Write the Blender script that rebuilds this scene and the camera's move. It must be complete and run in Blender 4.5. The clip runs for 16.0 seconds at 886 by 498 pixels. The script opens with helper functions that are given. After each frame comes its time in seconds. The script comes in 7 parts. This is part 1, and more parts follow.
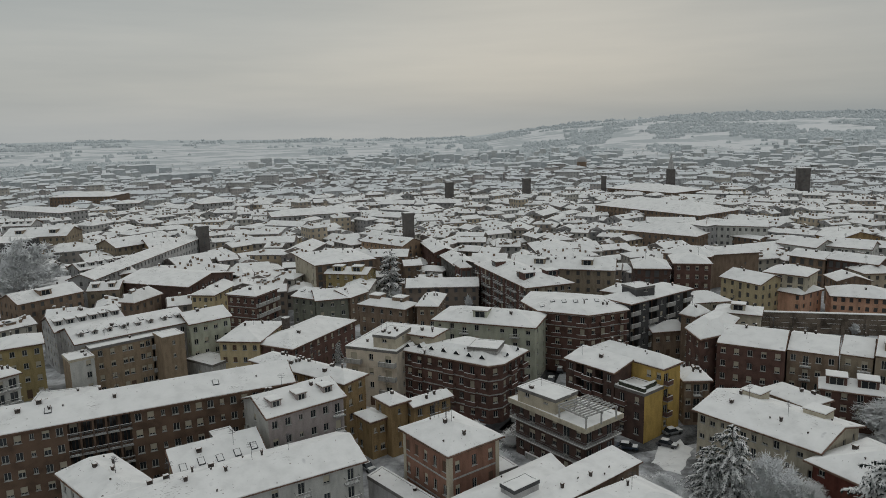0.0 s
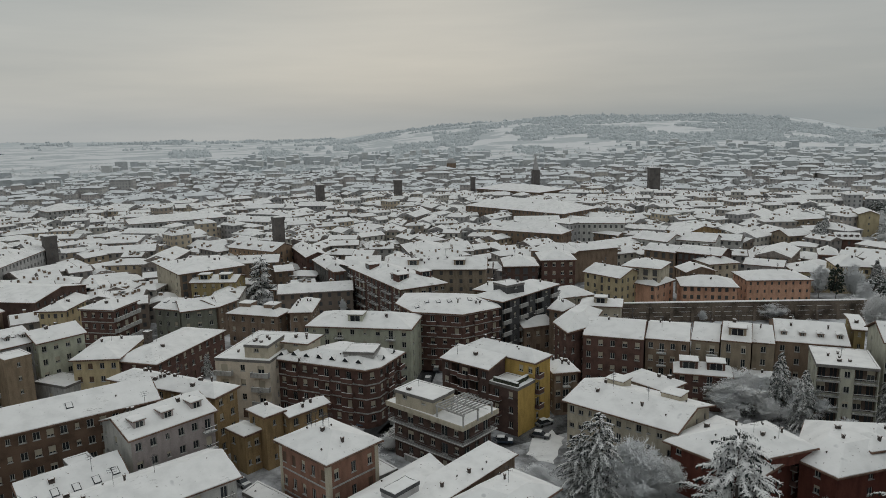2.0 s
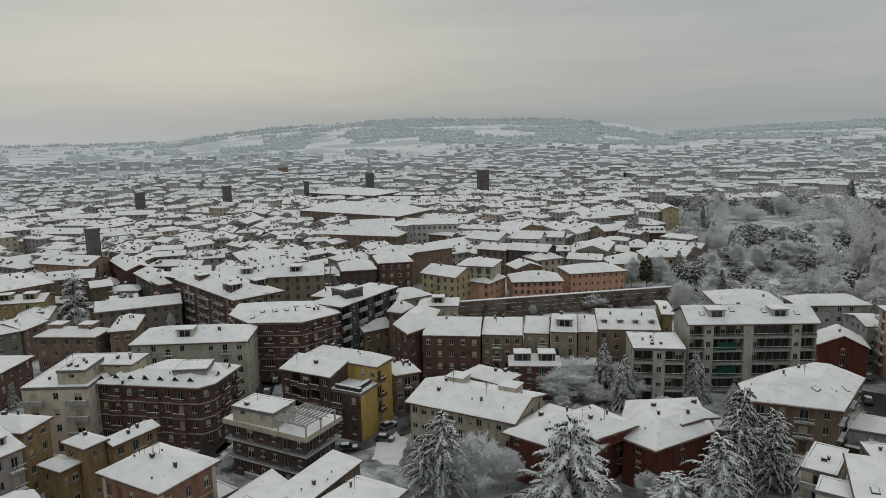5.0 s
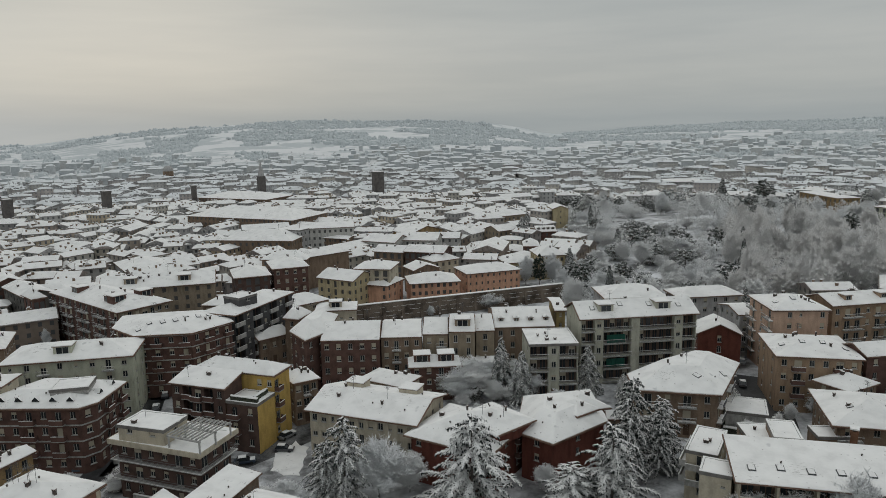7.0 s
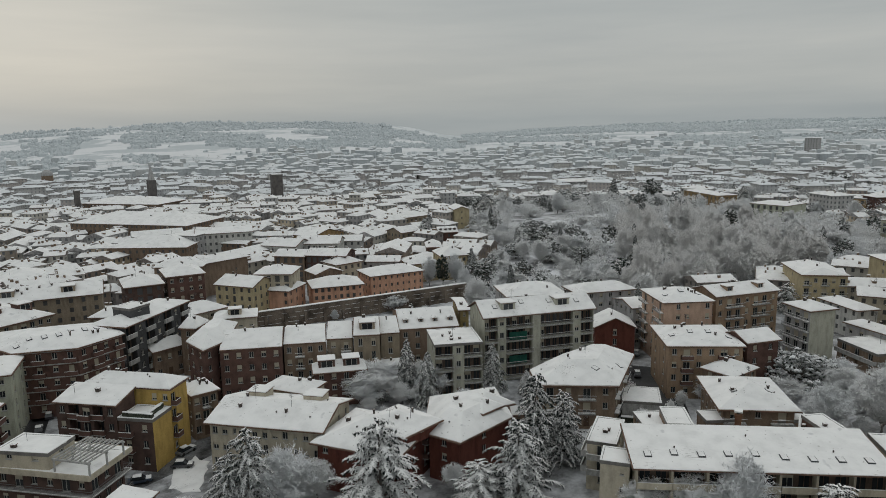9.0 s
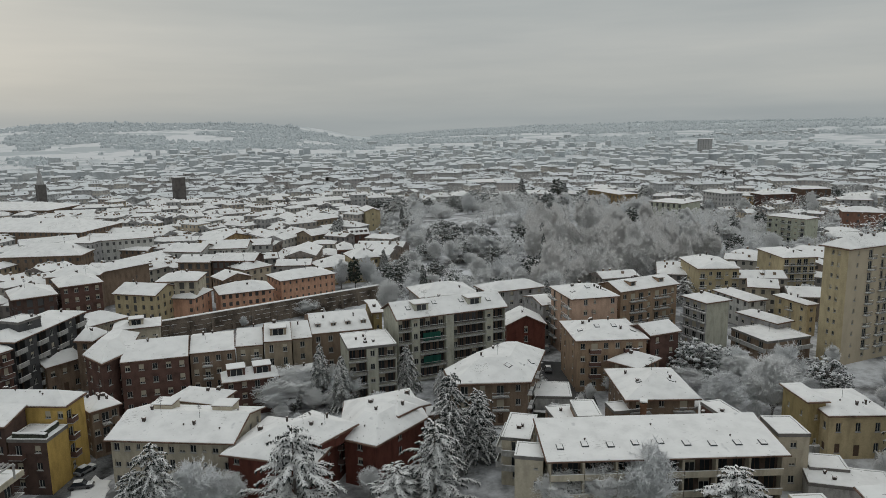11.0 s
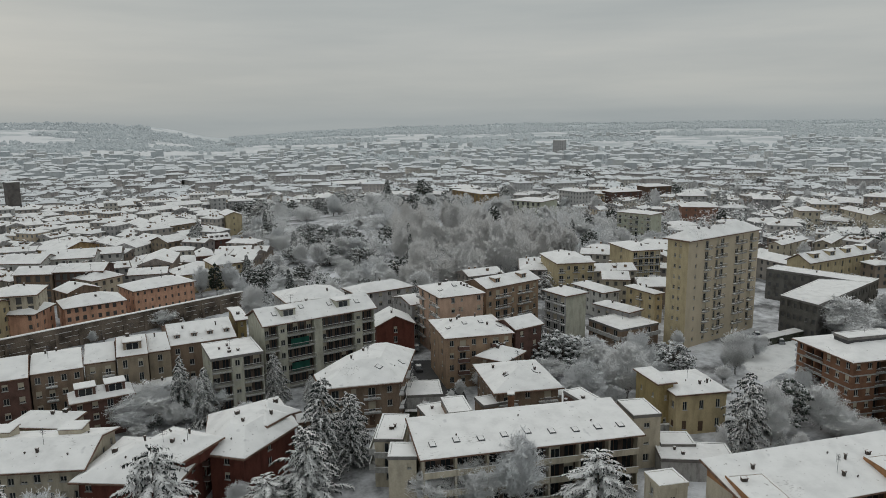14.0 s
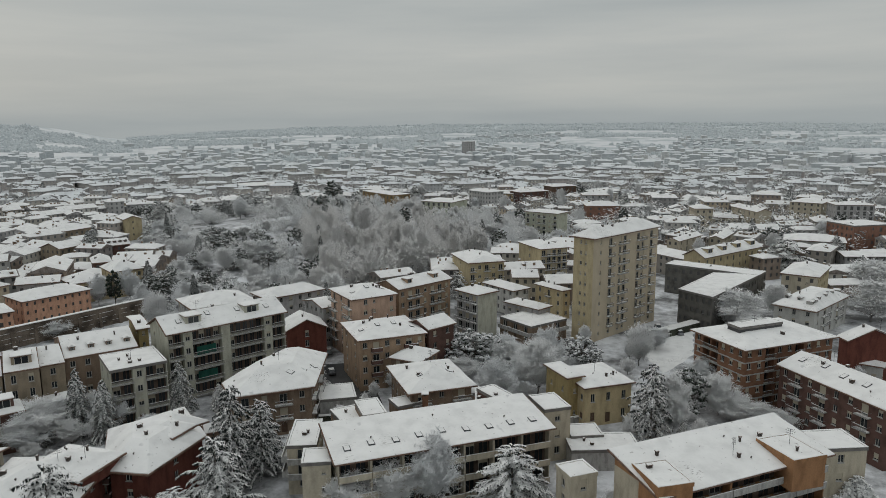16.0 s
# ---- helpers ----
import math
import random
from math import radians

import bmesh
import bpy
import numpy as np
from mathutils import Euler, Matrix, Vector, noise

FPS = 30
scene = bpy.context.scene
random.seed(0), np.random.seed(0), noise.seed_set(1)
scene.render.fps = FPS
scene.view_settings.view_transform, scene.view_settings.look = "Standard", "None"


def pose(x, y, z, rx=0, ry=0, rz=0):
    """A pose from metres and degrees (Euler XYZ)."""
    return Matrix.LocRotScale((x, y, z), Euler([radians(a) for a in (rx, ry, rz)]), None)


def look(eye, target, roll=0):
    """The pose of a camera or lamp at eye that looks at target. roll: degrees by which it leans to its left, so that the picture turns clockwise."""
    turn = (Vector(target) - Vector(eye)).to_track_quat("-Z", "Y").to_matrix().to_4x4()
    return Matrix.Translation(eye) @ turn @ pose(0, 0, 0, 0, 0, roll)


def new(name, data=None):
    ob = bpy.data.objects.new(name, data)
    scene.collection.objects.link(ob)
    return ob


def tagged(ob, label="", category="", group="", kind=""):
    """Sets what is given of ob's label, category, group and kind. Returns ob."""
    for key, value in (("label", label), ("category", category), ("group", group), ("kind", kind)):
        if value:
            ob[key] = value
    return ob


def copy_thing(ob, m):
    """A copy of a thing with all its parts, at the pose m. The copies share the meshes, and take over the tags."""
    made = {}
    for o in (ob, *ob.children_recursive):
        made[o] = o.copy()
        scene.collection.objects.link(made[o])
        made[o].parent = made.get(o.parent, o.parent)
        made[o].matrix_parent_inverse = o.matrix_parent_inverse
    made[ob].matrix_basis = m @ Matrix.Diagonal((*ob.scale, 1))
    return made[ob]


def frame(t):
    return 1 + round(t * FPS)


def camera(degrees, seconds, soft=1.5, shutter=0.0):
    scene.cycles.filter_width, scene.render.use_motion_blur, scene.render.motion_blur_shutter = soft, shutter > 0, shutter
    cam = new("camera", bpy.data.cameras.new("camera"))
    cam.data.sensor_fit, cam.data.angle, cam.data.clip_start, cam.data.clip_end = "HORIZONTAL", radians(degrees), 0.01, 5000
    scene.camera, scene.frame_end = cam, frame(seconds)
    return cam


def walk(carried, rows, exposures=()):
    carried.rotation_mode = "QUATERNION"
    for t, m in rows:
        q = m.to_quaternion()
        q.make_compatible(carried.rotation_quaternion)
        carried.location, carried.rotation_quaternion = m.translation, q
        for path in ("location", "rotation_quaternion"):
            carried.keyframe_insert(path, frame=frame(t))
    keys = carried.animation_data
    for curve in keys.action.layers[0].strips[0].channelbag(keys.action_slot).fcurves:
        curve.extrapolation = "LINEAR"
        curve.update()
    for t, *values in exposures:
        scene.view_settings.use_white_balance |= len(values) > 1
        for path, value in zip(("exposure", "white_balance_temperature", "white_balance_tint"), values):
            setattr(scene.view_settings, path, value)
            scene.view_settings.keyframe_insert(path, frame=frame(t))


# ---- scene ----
cam = camera(64.33, 16.0, soft=0.88)
PATH = [
    (0, pose(-0.30, -1.60, 64.69, 79.99, 1.41, -0.19)),
    (0.5, pose(-0.30, -1.48, 64.73, 79.95, 1.36, -2.83)),
    (1, pose(-0.29, -1.35, 64.76, 79.92, 1.32, -5.46)),
    (1.5, pose(-0.28, -1.24, 64.80, 79.90, 1.28, -8.03)),
    (2, pose(-0.27, -1.12, 64.83, 79.89, 1.25, -10.60)),
    (2.5, pose(-0.26, -1.01, 64.85, 79.87, 1.21, -13.04)),
    (3, pose(-0.24, -0.90, 64.88, 79.87, 1.18, -15.30)),
    (3.5, pose(-0.23, -0.80, 64.90, 79.86, 1.16, -17.46)),
    (4, pose(-0.21, -0.69, 64.92, 79.86, 1.13, -19.65)),
    (6.5, pose(-0.09, -0.24, 64.99, 79.88, 1.03, -30.39)),
    (7, pose(-0.06, -0.15, 64.99, 79.88, 1.01, -32.50)),
    (7.5, pose(-0.03, -0.08, 65.00, 79.88, 0.99, -34.59)),
    (8, pose(0.00, 0.00, 65.00, 79.88, 0.97, -36.68)),
    (8.5, pose(0.03, 0.07, 65.00, 79.88, 0.95, -38.68)),
    (9, pose(0.07, 0.14, 65.00, 79.88, 0.93, -40.51)),
    (11.5, pose(0.28, 0.43, 64.95, 79.87, 0.80, -49.60)),
    (12, pose(0.33, 0.48, 64.93, 79.86, 0.76, -51.43)),
    (12.5, pose(0.38, 0.53, 64.92, 79.86, 0.72, -53.23)),
    (13, pose(0.44, 0.57, 64.89, 79.85, 0.68, -55.03)),
    (13.5, pose(0.49, 0.61, 64.87, 79.85, 0.63, -56.84)),
    (14, pose(0.55, 0.64, 64.85, 79.85, 0.58, -58.66)),
    (14.5, pose(0.60, 0.67, 64.82, 79.85, 0.52, -60.45)),
    (15, pose(0.66, 0.70, 64.79, 79.86, 0.46, -62.28)),
    (15.5, pose(0.72, 0.73, 64.76, 79.87, 0.39, -64.07)),
    (16, pose(0.79, 0.75, 64.72, 79.88, 0.32, -65.90)),
]
walk(cam, PATH, [(0, -0.20), (4, -0.08), (9, 0.0), (16, 0.05)])

# ---- sky and sun ----
world = bpy.data.worlds.new("overcast_sky")
scene.world = world
world.use_nodes = True
wn, wl = world.node_tree.nodes, world.node_tree.links
wn.clear()
w_out = wn.new("ShaderNodeOutputWorld")
w_bg = wn.new("ShaderNodeBackground")
w_sky = wn.new("ShaderNodeTexSky")
w_sky.sky_type = "NISHITA"
w_sky.sun_disc = False
w_sky.sun_elevation = radians(24)
w_sky.sun_rotation = radians(8)
w_sky.dust_density = 4.0
w_geo = wn.new("ShaderNodeTexCoord")
w_sep = wn.new("ShaderNodeSeparateXYZ")
w_ramp = wn.new("ShaderNodeValToRGB")
w_ramp.color_ramp.interpolation = "B_SPLINE"
wl.new(w_geo.outputs["Generated"], w_sep.inputs[0])
wl.new(w_sep.outputs["Z"], w_ramp.inputs[0])


def stops(ramp, rows):
    """Fill a colour ramp with rows of position and colour."""
    el = ramp.color_ramp.elements
    while len(el) > 1:
        el.remove(el[-1])
    el[0].position, el[0].color = rows[0][0], (*rows[0][1], 1)
    for at, col in rows[1:]:
        el.new(at).color = (*col, 1)


# the cloud deck, from the misty horizon up to the zenith
stops(w_ramp, [(0.0, (0.34, 0.372, 0.378)), (0.02, (0.375, 0.40, 0.398)), (0.055, (0.445, 0.46, 0.443)),
               (0.10, (0.45, 0.465, 0.453)), (0.15, (0.40, 0.425, 0.42)), (0.22, (0.37, 0.40, 0.402)),
               (0.45, (0.52, 0.55, 0.55)), (1.0, (0.76, 0.79, 0.79))])
# the cloud thins towards the plain and the mist below it is paler there
w_glow = wn.new("ShaderNodeValToRGB")
w_glow.color_ramp.interpolation = "B_SPLINE"
stops(w_glow, [(0.0, (0.47, 0.49, 0.487)), (0.02, (0.475, 0.492, 0.483)), (0.055, (0.48, 0.495, 0.475)), (0.10, (0.49, 0.505, 0.488)), (0.15, (0.45, 0.478, 0.47)),
               (0.22, (0.42, 0.445, 0.44)), (0.45, (0.52, 0.55, 0.55)), (1.0, (0.76, 0.79, 0.79))])
wl.new(w_sep.outputs["Z"], w_glow.inputs[0])
w_dot = wn.new("ShaderNodeVectorMath")
w_dot.operation = "DOT_PRODUCT"
w_dot.inputs[1].default_value = (math.sin(radians(-25)), math.cos(radians(-25)), 0)
wl.new(w_geo.outputs["Generated"], w_dot.inputs[0])
w_side = wn.new("ShaderNodeMapRange")
w_side.inputs["From Min"].default_value = 0.70
w_side.inputs["From Max"].default_value = 0.95
wl.new(w_dot.outputs["Value"], w_side.inputs["Value"])
w_veil = wn.new("ShaderNodeMixRGB")
wl.new(w_side.outputs[0], w_veil.inputs["Fac"])
wl.new(w_ramp.outputs[0], w_veil.inputs[1])
wl.new(w_glow.outputs[0], w_veil.inputs[2])
# long flat streaks in the cloud
w_map = wn.new("ShaderNodeMapping")
w_map.inputs["Scale"].default_value = (2.2, 2.2, 22.0)
w_noise = wn.new("ShaderNodeTexNoise")
w_noise.inputs["Scale"].default_value = 1.0
w_noise.inputs["Detail"].default_value = 5.0
w_noise.inputs["Roughness"].default_value = 0.55
wl.new(w_geo.outputs["Generated"], w_map.inputs[0])
wl.new(w_map.outputs[0], w_noise.inputs["Vector"])
w_tone = wn.new("ShaderNodeValToRGB")
stops(w_tone, [(0.30, (0.90, 0.915, 0.93)), (0.52, (1.0, 1.0, 1.0)), (0.68, (1.08, 1.065, 1.05))])
wl.new(w_noise.outputs["Fac"], w_tone.inputs[0])
w_mul = wn.new("ShaderNodeMixRGB")
w_mul.blend_type = "MULTIPLY"
w_mul.inputs["Fac"].default_value = 1.0
wl.new(w_veil.outputs[0], w_mul.inputs[1])
wl.new(w_tone.outputs[0], w_mul.inputs[2])
w_dim = wn.new("ShaderNodeMixRGB")
w_dim.blend_type = "MULTIPLY"
w_dim.inputs["Fac"].default_value = 1.0
w_dim.inputs[2].default_value = (0.1, 0.1, 0.1, 1)
wl.new(w_sky.outputs[0], w_dim.inputs[1])
w_mix = wn.new("ShaderNodeMixRGB")
w_mix.inputs["Fac"].default_value = 0.96
wl.new(w_dim.outputs[0], w_mix.inputs[1])
wl.new(w_mul.outputs[0], w_mix.inputs[2])
wl.new(w_mix.outputs[0], w_bg.inputs["Color"])
w_bg.inputs["Strength"].default_value = 1.0
wl.new(w_bg.outputs[0], w_out.inputs["Surface"])

sun = new("sun", bpy.data.lights.new("sun", "SUN"))
sun.data.energy = 0.35
sun.data.angle = radians(25)
sun.data.color = (1.0, 0.95, 0.88)
sun.matrix_world = look((185, 236, 220), (0, 0, 65))

# ---- materials ----


def material(name, colour, rough=0.85, vary=0.12, scale=0.6, fine=6.0, bump=0.15, tint=None, by_object=0.0, streak=1.0):
    """A matt surface: colour broken at two scales, with fine relief. streak over 1 stretches the stains downwards."""
    m = bpy.data.materials.new(name)
    m.use_nodes = True
    n, l = m.node_tree.nodes, m.node_tree.links
    b = n["Principled BSDF"]
    b.inputs["Roughness"].default_value = rough
    b.inputs["Specular IOR Level"].default_value = 0.25
    tc = n.new("ShaderNodeTexCoord")
    mp = n.new("ShaderNodeMapping")
    mp.inputs["Scale"].default_value = (streak, streak, 1.0)
    l.new(tc.outputs["Object"], mp.inputs[0])
    a = n.new("ShaderNodeTexNoise")
    a.inputs["Scale"].default_value = scale
    a.inputs["Detail"].default_value = 4
    f = n.new("ShaderNodeTexNoise")
    f.inputs["Scale"].default_value = fine
    f.inputs["Detail"].default_value = 3
    l.new(mp.outputs[0], a.inputs["Vector"])
    l.new(tc.outputs["Object"], f.inputs["Vector"])
    r = n.new("ShaderNodeValToRGB")
    dark = tuple(c * (1 - 2 * vary) for c in colour)
    lite = tuple(min(1, c * (1 + vary)) for c in (tint or colour))
    stops(r, [(0.32, dark), (0.5, colour), (0.68, lite)])
    l.new(a.outputs["Fac"], r.inputs[0])
    g = n.new("ShaderNodeMixRGB")
    g.blend_type = "OVERLAY"
    g.inputs["Fac"].default_value = min(1, vary * 2)
    l.new(r.outputs[0], g.inputs[1])
    l.new(f.outputs["Fac"], g.inputs[2])
    out = g.outputs[0]
    if by_object:
        oi = n.new("ShaderNodeObjectInfo")
        hs = n.new("ShaderNodeHueSaturation")
        mr = n.new("ShaderNodeMapRange")
        mr.inputs["To Min"].default_value = 1 - by_object
        mr.inputs["To Max"].default_value = 1 + by_object
        l.new(oi.outputs["Random"], mr.inputs["Value"])
        l.new(mr.outputs[0], hs.inputs["Value"])
        l.new(out, hs.inputs["Color"])
        out = hs.outputs[0]
    l.new(out, b.inputs["Base Color"])
    if bump:
        bp = n.new("ShaderNodeBump")
        bp.inputs["Strength"].default_value = bump
        bp.inputs["Distance"].default_value = 0.05
        l.new(f.outputs["Fac"], bp.inputs["Height"])
        l.new(bp.outputs[0], b.inputs["Normal"])
    return m


def plain(name, colour, rough=0.5, metal=0.0):
    m = bpy.data.materials.new(name)
    m.use_nodes = True
    b = m.node_tree.nodes["Principled BSDF"]
    b.inputs["Base Color"].default_value = (*colour, 1)
    b.inputs["Roughness"].default_value = rough
    b.inputs["Metallic"].default_value = metal
    return m


def palette(name, cols, rough=0.85, island=False, spread=0.12):
    """Plaster whose tone is chosen by chance for each house out of a list."""
    m = bpy.data.materials.new(name)
    m.use_nodes = True
    n, l = m.node_tree.nodes, m.node_tree.links
    b = n["Principled BSDF"]
    b.inputs["Roughness"].default_value = rough
    r = n.new("ShaderNodeValToRGB")
    stops(r, [(i / len(cols), c) for i, c in enumerate(cols)])
    r.color_ramp.interpolation = "CONSTANT"
    if island:
        src = n.new("ShaderNodeNewGeometry").outputs["Random Per Island"]
    else:
        src = n.new("ShaderNodeObjectInfo").outputs["Random"]
    l.new(src, r.inputs[0])
    tc = n.new("ShaderNodeTexCoord")
    a = n.new("ShaderNodeTexNoise")
    a.inputs["Scale"].default_value = 0.35
    a.inputs["Detail"].default_value = 4
    l.new(tc.outputs["Object"], a.inputs["Vector"])
    mx = n.new("ShaderNodeMixRGB")
    mx.blend_type = "OVERLAY"
    mx.inputs["Fac"].default_value = spread * 3
    l.new(r.outputs[0], mx.inputs[1])
    l.new(a.outputs["Fac"], mx.inputs[2])
    l.new(mx.outputs[0], b.inputs["Base Color"])
    return m


def frosted(name, under, snow=(0.72, 0.74, 0.76), low=-0.1, high=0.55, vary=0.5, soft_up=0.0):
    """Twigs or needles with snow lying on what faces up."""
    m = bpy.data.materials.new(name)
    m.use_nodes = True
    n, l = m.node_tree.nodes, m.node_tree.links
    b = n["Principled BSDF"]
    b.inputs["Roughness"].default_value = 0.9
    b.inputs["Specular IOR Level"].default_value = 0.1
    ge = n.new("ShaderNodeNewGeometry")
    sp = n.new("ShaderNodeSeparateXYZ")
    l.new(ge.outputs["True Normal"], sp.inputs[0])
    tc = n.new("ShaderNodeTexCoord")
    a = n.new("ShaderNodeTexNoise")
    a.inputs["Scale"].default_value = 0.7
    l.new(tc.outputs["Object"], a.inputs["Vector"])
    ad = n.new("ShaderNodeMath")
    ad.operation = "MULTIPLY_ADD"
    ad.inputs[1].default_value = vary
    l.new(a.outputs["Fac"], ad.inputs[0])
    l.new(sp.outputs["Z"], ad.inputs[2])
    mr = n.new("ShaderNodeMapRange")
    mr.inputs["From Min"].default_value = low + vary / 2
    mr.inputs["From Max"].default_value = high + vary / 2
    l.new(ad.outputs[0], mr.inputs["Value"])
    mx = n.new("ShaderNodeMixRGB")
    mx.inputs[1].default_value = (*under, 1)
    mx.inputs[2].default_value = (*snow, 1)
    l.new(mr.outputs[0], mx.inputs["Fac"])
    l.new(mx.outputs[0], b.inputs["Base Color"])
    if soft_up:
        # fine twigs scatter light from all round: lean the shading normal upwards
        up = n.new("ShaderNodeVectorMath")
        up.operation = "MULTIPLY_ADD"
        up.inputs[1].default_value = (1 - soft_up,) * 3
        up.inputs[2].default_value = (0, 0, soft_up)
        l.new(ge.outputs["True Normal"], up.inputs[0])
        nz = n.new("ShaderNodeVectorMath")
        nz.operation = "NORMALIZE"
        l.new(up.outputs[0], nz.inputs[0])
        l.new(nz.outputs[0], b.inputs["Normal"])
    return m


SNOW = material("snow", (0.78, 0.777, 0.765), 0.9, 0.05, 0.35, 2.2, 0.35)


def speckle(m, scale, at, colour):
    """Small thin places in the snow where the roof shows."""
    n, l = m.node_tree.nodes, m.node_tree.links
    b = n["Principled BSDF"]
    old = b.inputs["Base Color"].links[0].from_socket
    tc = n.new("ShaderNodeTexCoord")
    t = n.new("ShaderNodeTexNoise")
    t.inputs["Scale"].default_value = scale
    t.inputs["Detail"].default_value = 2
    l.new(tc.outputs["Object"], t.inputs["Vector"])
    r = n.new("ShaderNodeMapRange")
    r.inputs["From Min"].default_value = at
    r.inputs["From Max"].default_value = at + 0.05
    l.new(t.outputs["Fac"], r.inputs["Value"])
    x = n.new("ShaderNodeMixRGB")
    x.inputs[2].default_value = (*colour, 1)
    l.new(r.outputs[0], x.inputs["Fac"])
    l.new(old, x.inputs[1])
    l.new(x.outputs[0], b.inputs["Base Color"])


def tile_rows(m, colour):
    """Patches of thin snow where the courses of tiles show as broken dashes."""
    n, l = m.node_tree.nodes, m.node_tree.links
    b = n["Principled BSDF"]
    old = b.inputs["Base Color"].links[0].from_socket
    tc = n.new("ShaderNodeTexCoord")
    facs = []
    for scale, stretch, at, soft in ((0.10, (1, 1, 1), 0.57, 0.06), (1.0, (1.1, 5.5, 5.5), 0.60, 0.05)):
        mp = n.new("ShaderNodeMapping")
        mp.inputs["Scale"].default_value = stretch
        l.new(tc.outputs["Object"], mp.inputs[0])
        t = n.new("ShaderNodeTexNoise")
        t.inputs["Scale"].default_value = scale
        t.inputs["Detail"].default_value = 2
        l.new(mp.outputs[0], t.inputs["Vector"])
        r = n.new("ShaderNodeMapRange")
        r.inputs["From Min"].default_value = at
        r.inputs["From Max"].default_value = at + soft
        l.new(t.outputs["Fac"], r.inputs["Value"])
        facs.append(r.outputs[0])
    k = n.new("ShaderNodeMath")
    k.operation = "MULTIPLY"
    l.new(facs[0], k.inputs[0])
    l.new(facs[1], k.inputs[1])
    x = n.new("ShaderNodeMixRGB")
    x.inputs[2].default_value = (*colour, 1)
    l.new(k.outputs[0], x.inputs["Fac"])
    l.new(old, x.inputs[1])
    l.new(x.outputs[0], b.inputs["Base Color"])


tile_rows(SNOW, (0.40, 0.385, 0.375))
speckle(SNOW, 1.6, 0.70, (0.36, 0.34, 0.33))
speckle(SNOW, 0.33, 0.70, (0.60, 0.60, 0.60))
TILE = material("clay_tile", (0.16, 0.10, 0.075), 0.9, 0.25, 0.8, 9.0, 0.4)
CONC = material("concrete", (0.36, 0.355, 0.34), 0.9, 0.15, 0.5, 5.0, 0.2, streak=3)
CREAM = material("cream_plaster", (0.44, 0.395, 0.31), 0.88, 0.10, 0.3, 4.0, 0.1, streak=3)
WHITE = material("white_plaster", (0.46, 0.455, 0.43), 0.88, 0.10, 0.3, 4.0, 0.1, streak=3)
GREY = material("grey_plaster", (0.36, 0.355, 0.35), 0.88, 0.12, 0.3, 4.0, 0.1, streak=3)
ROSE = material("rose_grey_plaster", (0.33, 0.29, 0.28), 0.88, 0.10, 0.3, 4.0, 0.1, streak=3)
GREEN = material("pale_green_plaster", (0.42, 0.43, 0.345), 0.88, 0.10, 0.3, 4.0, 0.1, streak=3)
YELLOW = material("yellow_plaster", (0.47, 0.32, 0.10), 0.88, 0.12, 0.3, 4.0, 0.1, streak=3)
OCHRE = material("ochre_plaster", (0.295, 0.205, 0.105), 0.88, 0.15, 0.3, 4.0, 0.1, streak=3)
SAND = material("sand_plaster", (0.44, 0.37, 0.235), 0.88, 0.10, 0.3, 4.0, 0.1, streak=3)
ORANGE = material("orange_plaster", (0.55, 0.325, 0.225), 0.88, 0.12, 0.3, 4.0, 0.1, streak=3)
SALM = material("rose_plaster", (0.235, 0.128, 0.092), 0.88, 0.12, 0.3, 4.0, 0.1, streak=3)
PINK = material("pink_plaster", (0.47, 0.33, 0.25), 0.88, 0.10, 0.3, 4.0, 0.1, streak=3)
REDP = material("brick_red_plaster", (0.135, 0.047, 0.034), 0.88, 0.15, 0.3, 4.0, 0.1, streak=3)
BRICK = material("brown_brick", (0.116, 0.067, 0.055), 0.9, 0.18, 0.5, 12.0, 0.5)
BRICKO = material("orange_brick", (0.195, 0.103, 0.064), 0.9, 0.16, 0.5, 12.0, 0.5)
BRICKD = material("dark_brick", (0.098, 0.063, 0.053), 0.9, 0.18, 0.5, 12.0, 0.5)
BROWN = material("brown_plaster", (0.205, 0.15, 0.11), 0.88, 0.15, 0.3, 4.0, 0.1, streak=3)
DARK = material("dark_cladding", (0.07, 0.07, 0.072), 0.7, 0.2, 0.5, 6.0, 0.1)
METAL = plain("dark_metal", (0.06, 0.06, 0.065), 0.45, 0.6)
RAIL = plain("painted_rail", (0.14, 0.14, 0.14), 0.6)
GLASS = plain("window_glass", (0.025, 0.03, 0.034), 0.08)
# panes of far houses lightened in colour to look faint with distance haze
DIM = plain("faint_far_window", (0.075, 0.075, 0.075), 0.4)
FRAME = plain("window_frame", (0.42, 0.41, 0.38), 0.6)
BLIND = plain("roller_blind", (0.40, 0.36, 0.28), 0.8)
SHUT = plain("brown_shutter", (0.10, 0.062, 0.04), 0.8)
AWN = material("green_awning", (0.03, 0.14, 0.105), 0.85, 0.1)
ASPH = material("wet_asphalt", (0.042, 0.043, 0.045), 0.55, 0.3, 0.15, 2.0, 0.2)
SLUSH = material("slushy_street", (0.13, 0.132, 0.135), 0.7, 0.45, 0.22, 2.5, 0.3)
TAUPE = material("taupe_plaster", (0.255, 0.21, 0.155), 0.88, 0.12, 0.3, 4.0, 0.1, streak=3)
MUST = material("mustard_plaster", (0.31, 0.245, 0.12), 0.88, 0.12, 0.3, 4.0, 0.1, streak=3)
PARAPET = material("dark_metal_coping", (0.17, 0.16, 0.15), 0.6, 0.15, 0.8)
BRICKL = material("worn_brown_brick", (0.135, 0.088, 0.062), 0.9, 0.18, 0.4, 12.0, 0.5)
ORNG = material("burnt_orange_plaster", (0.30, 0.16, 0.08), 0.88, 0.12, 0.3, 4.0, 0.1, streak=3)
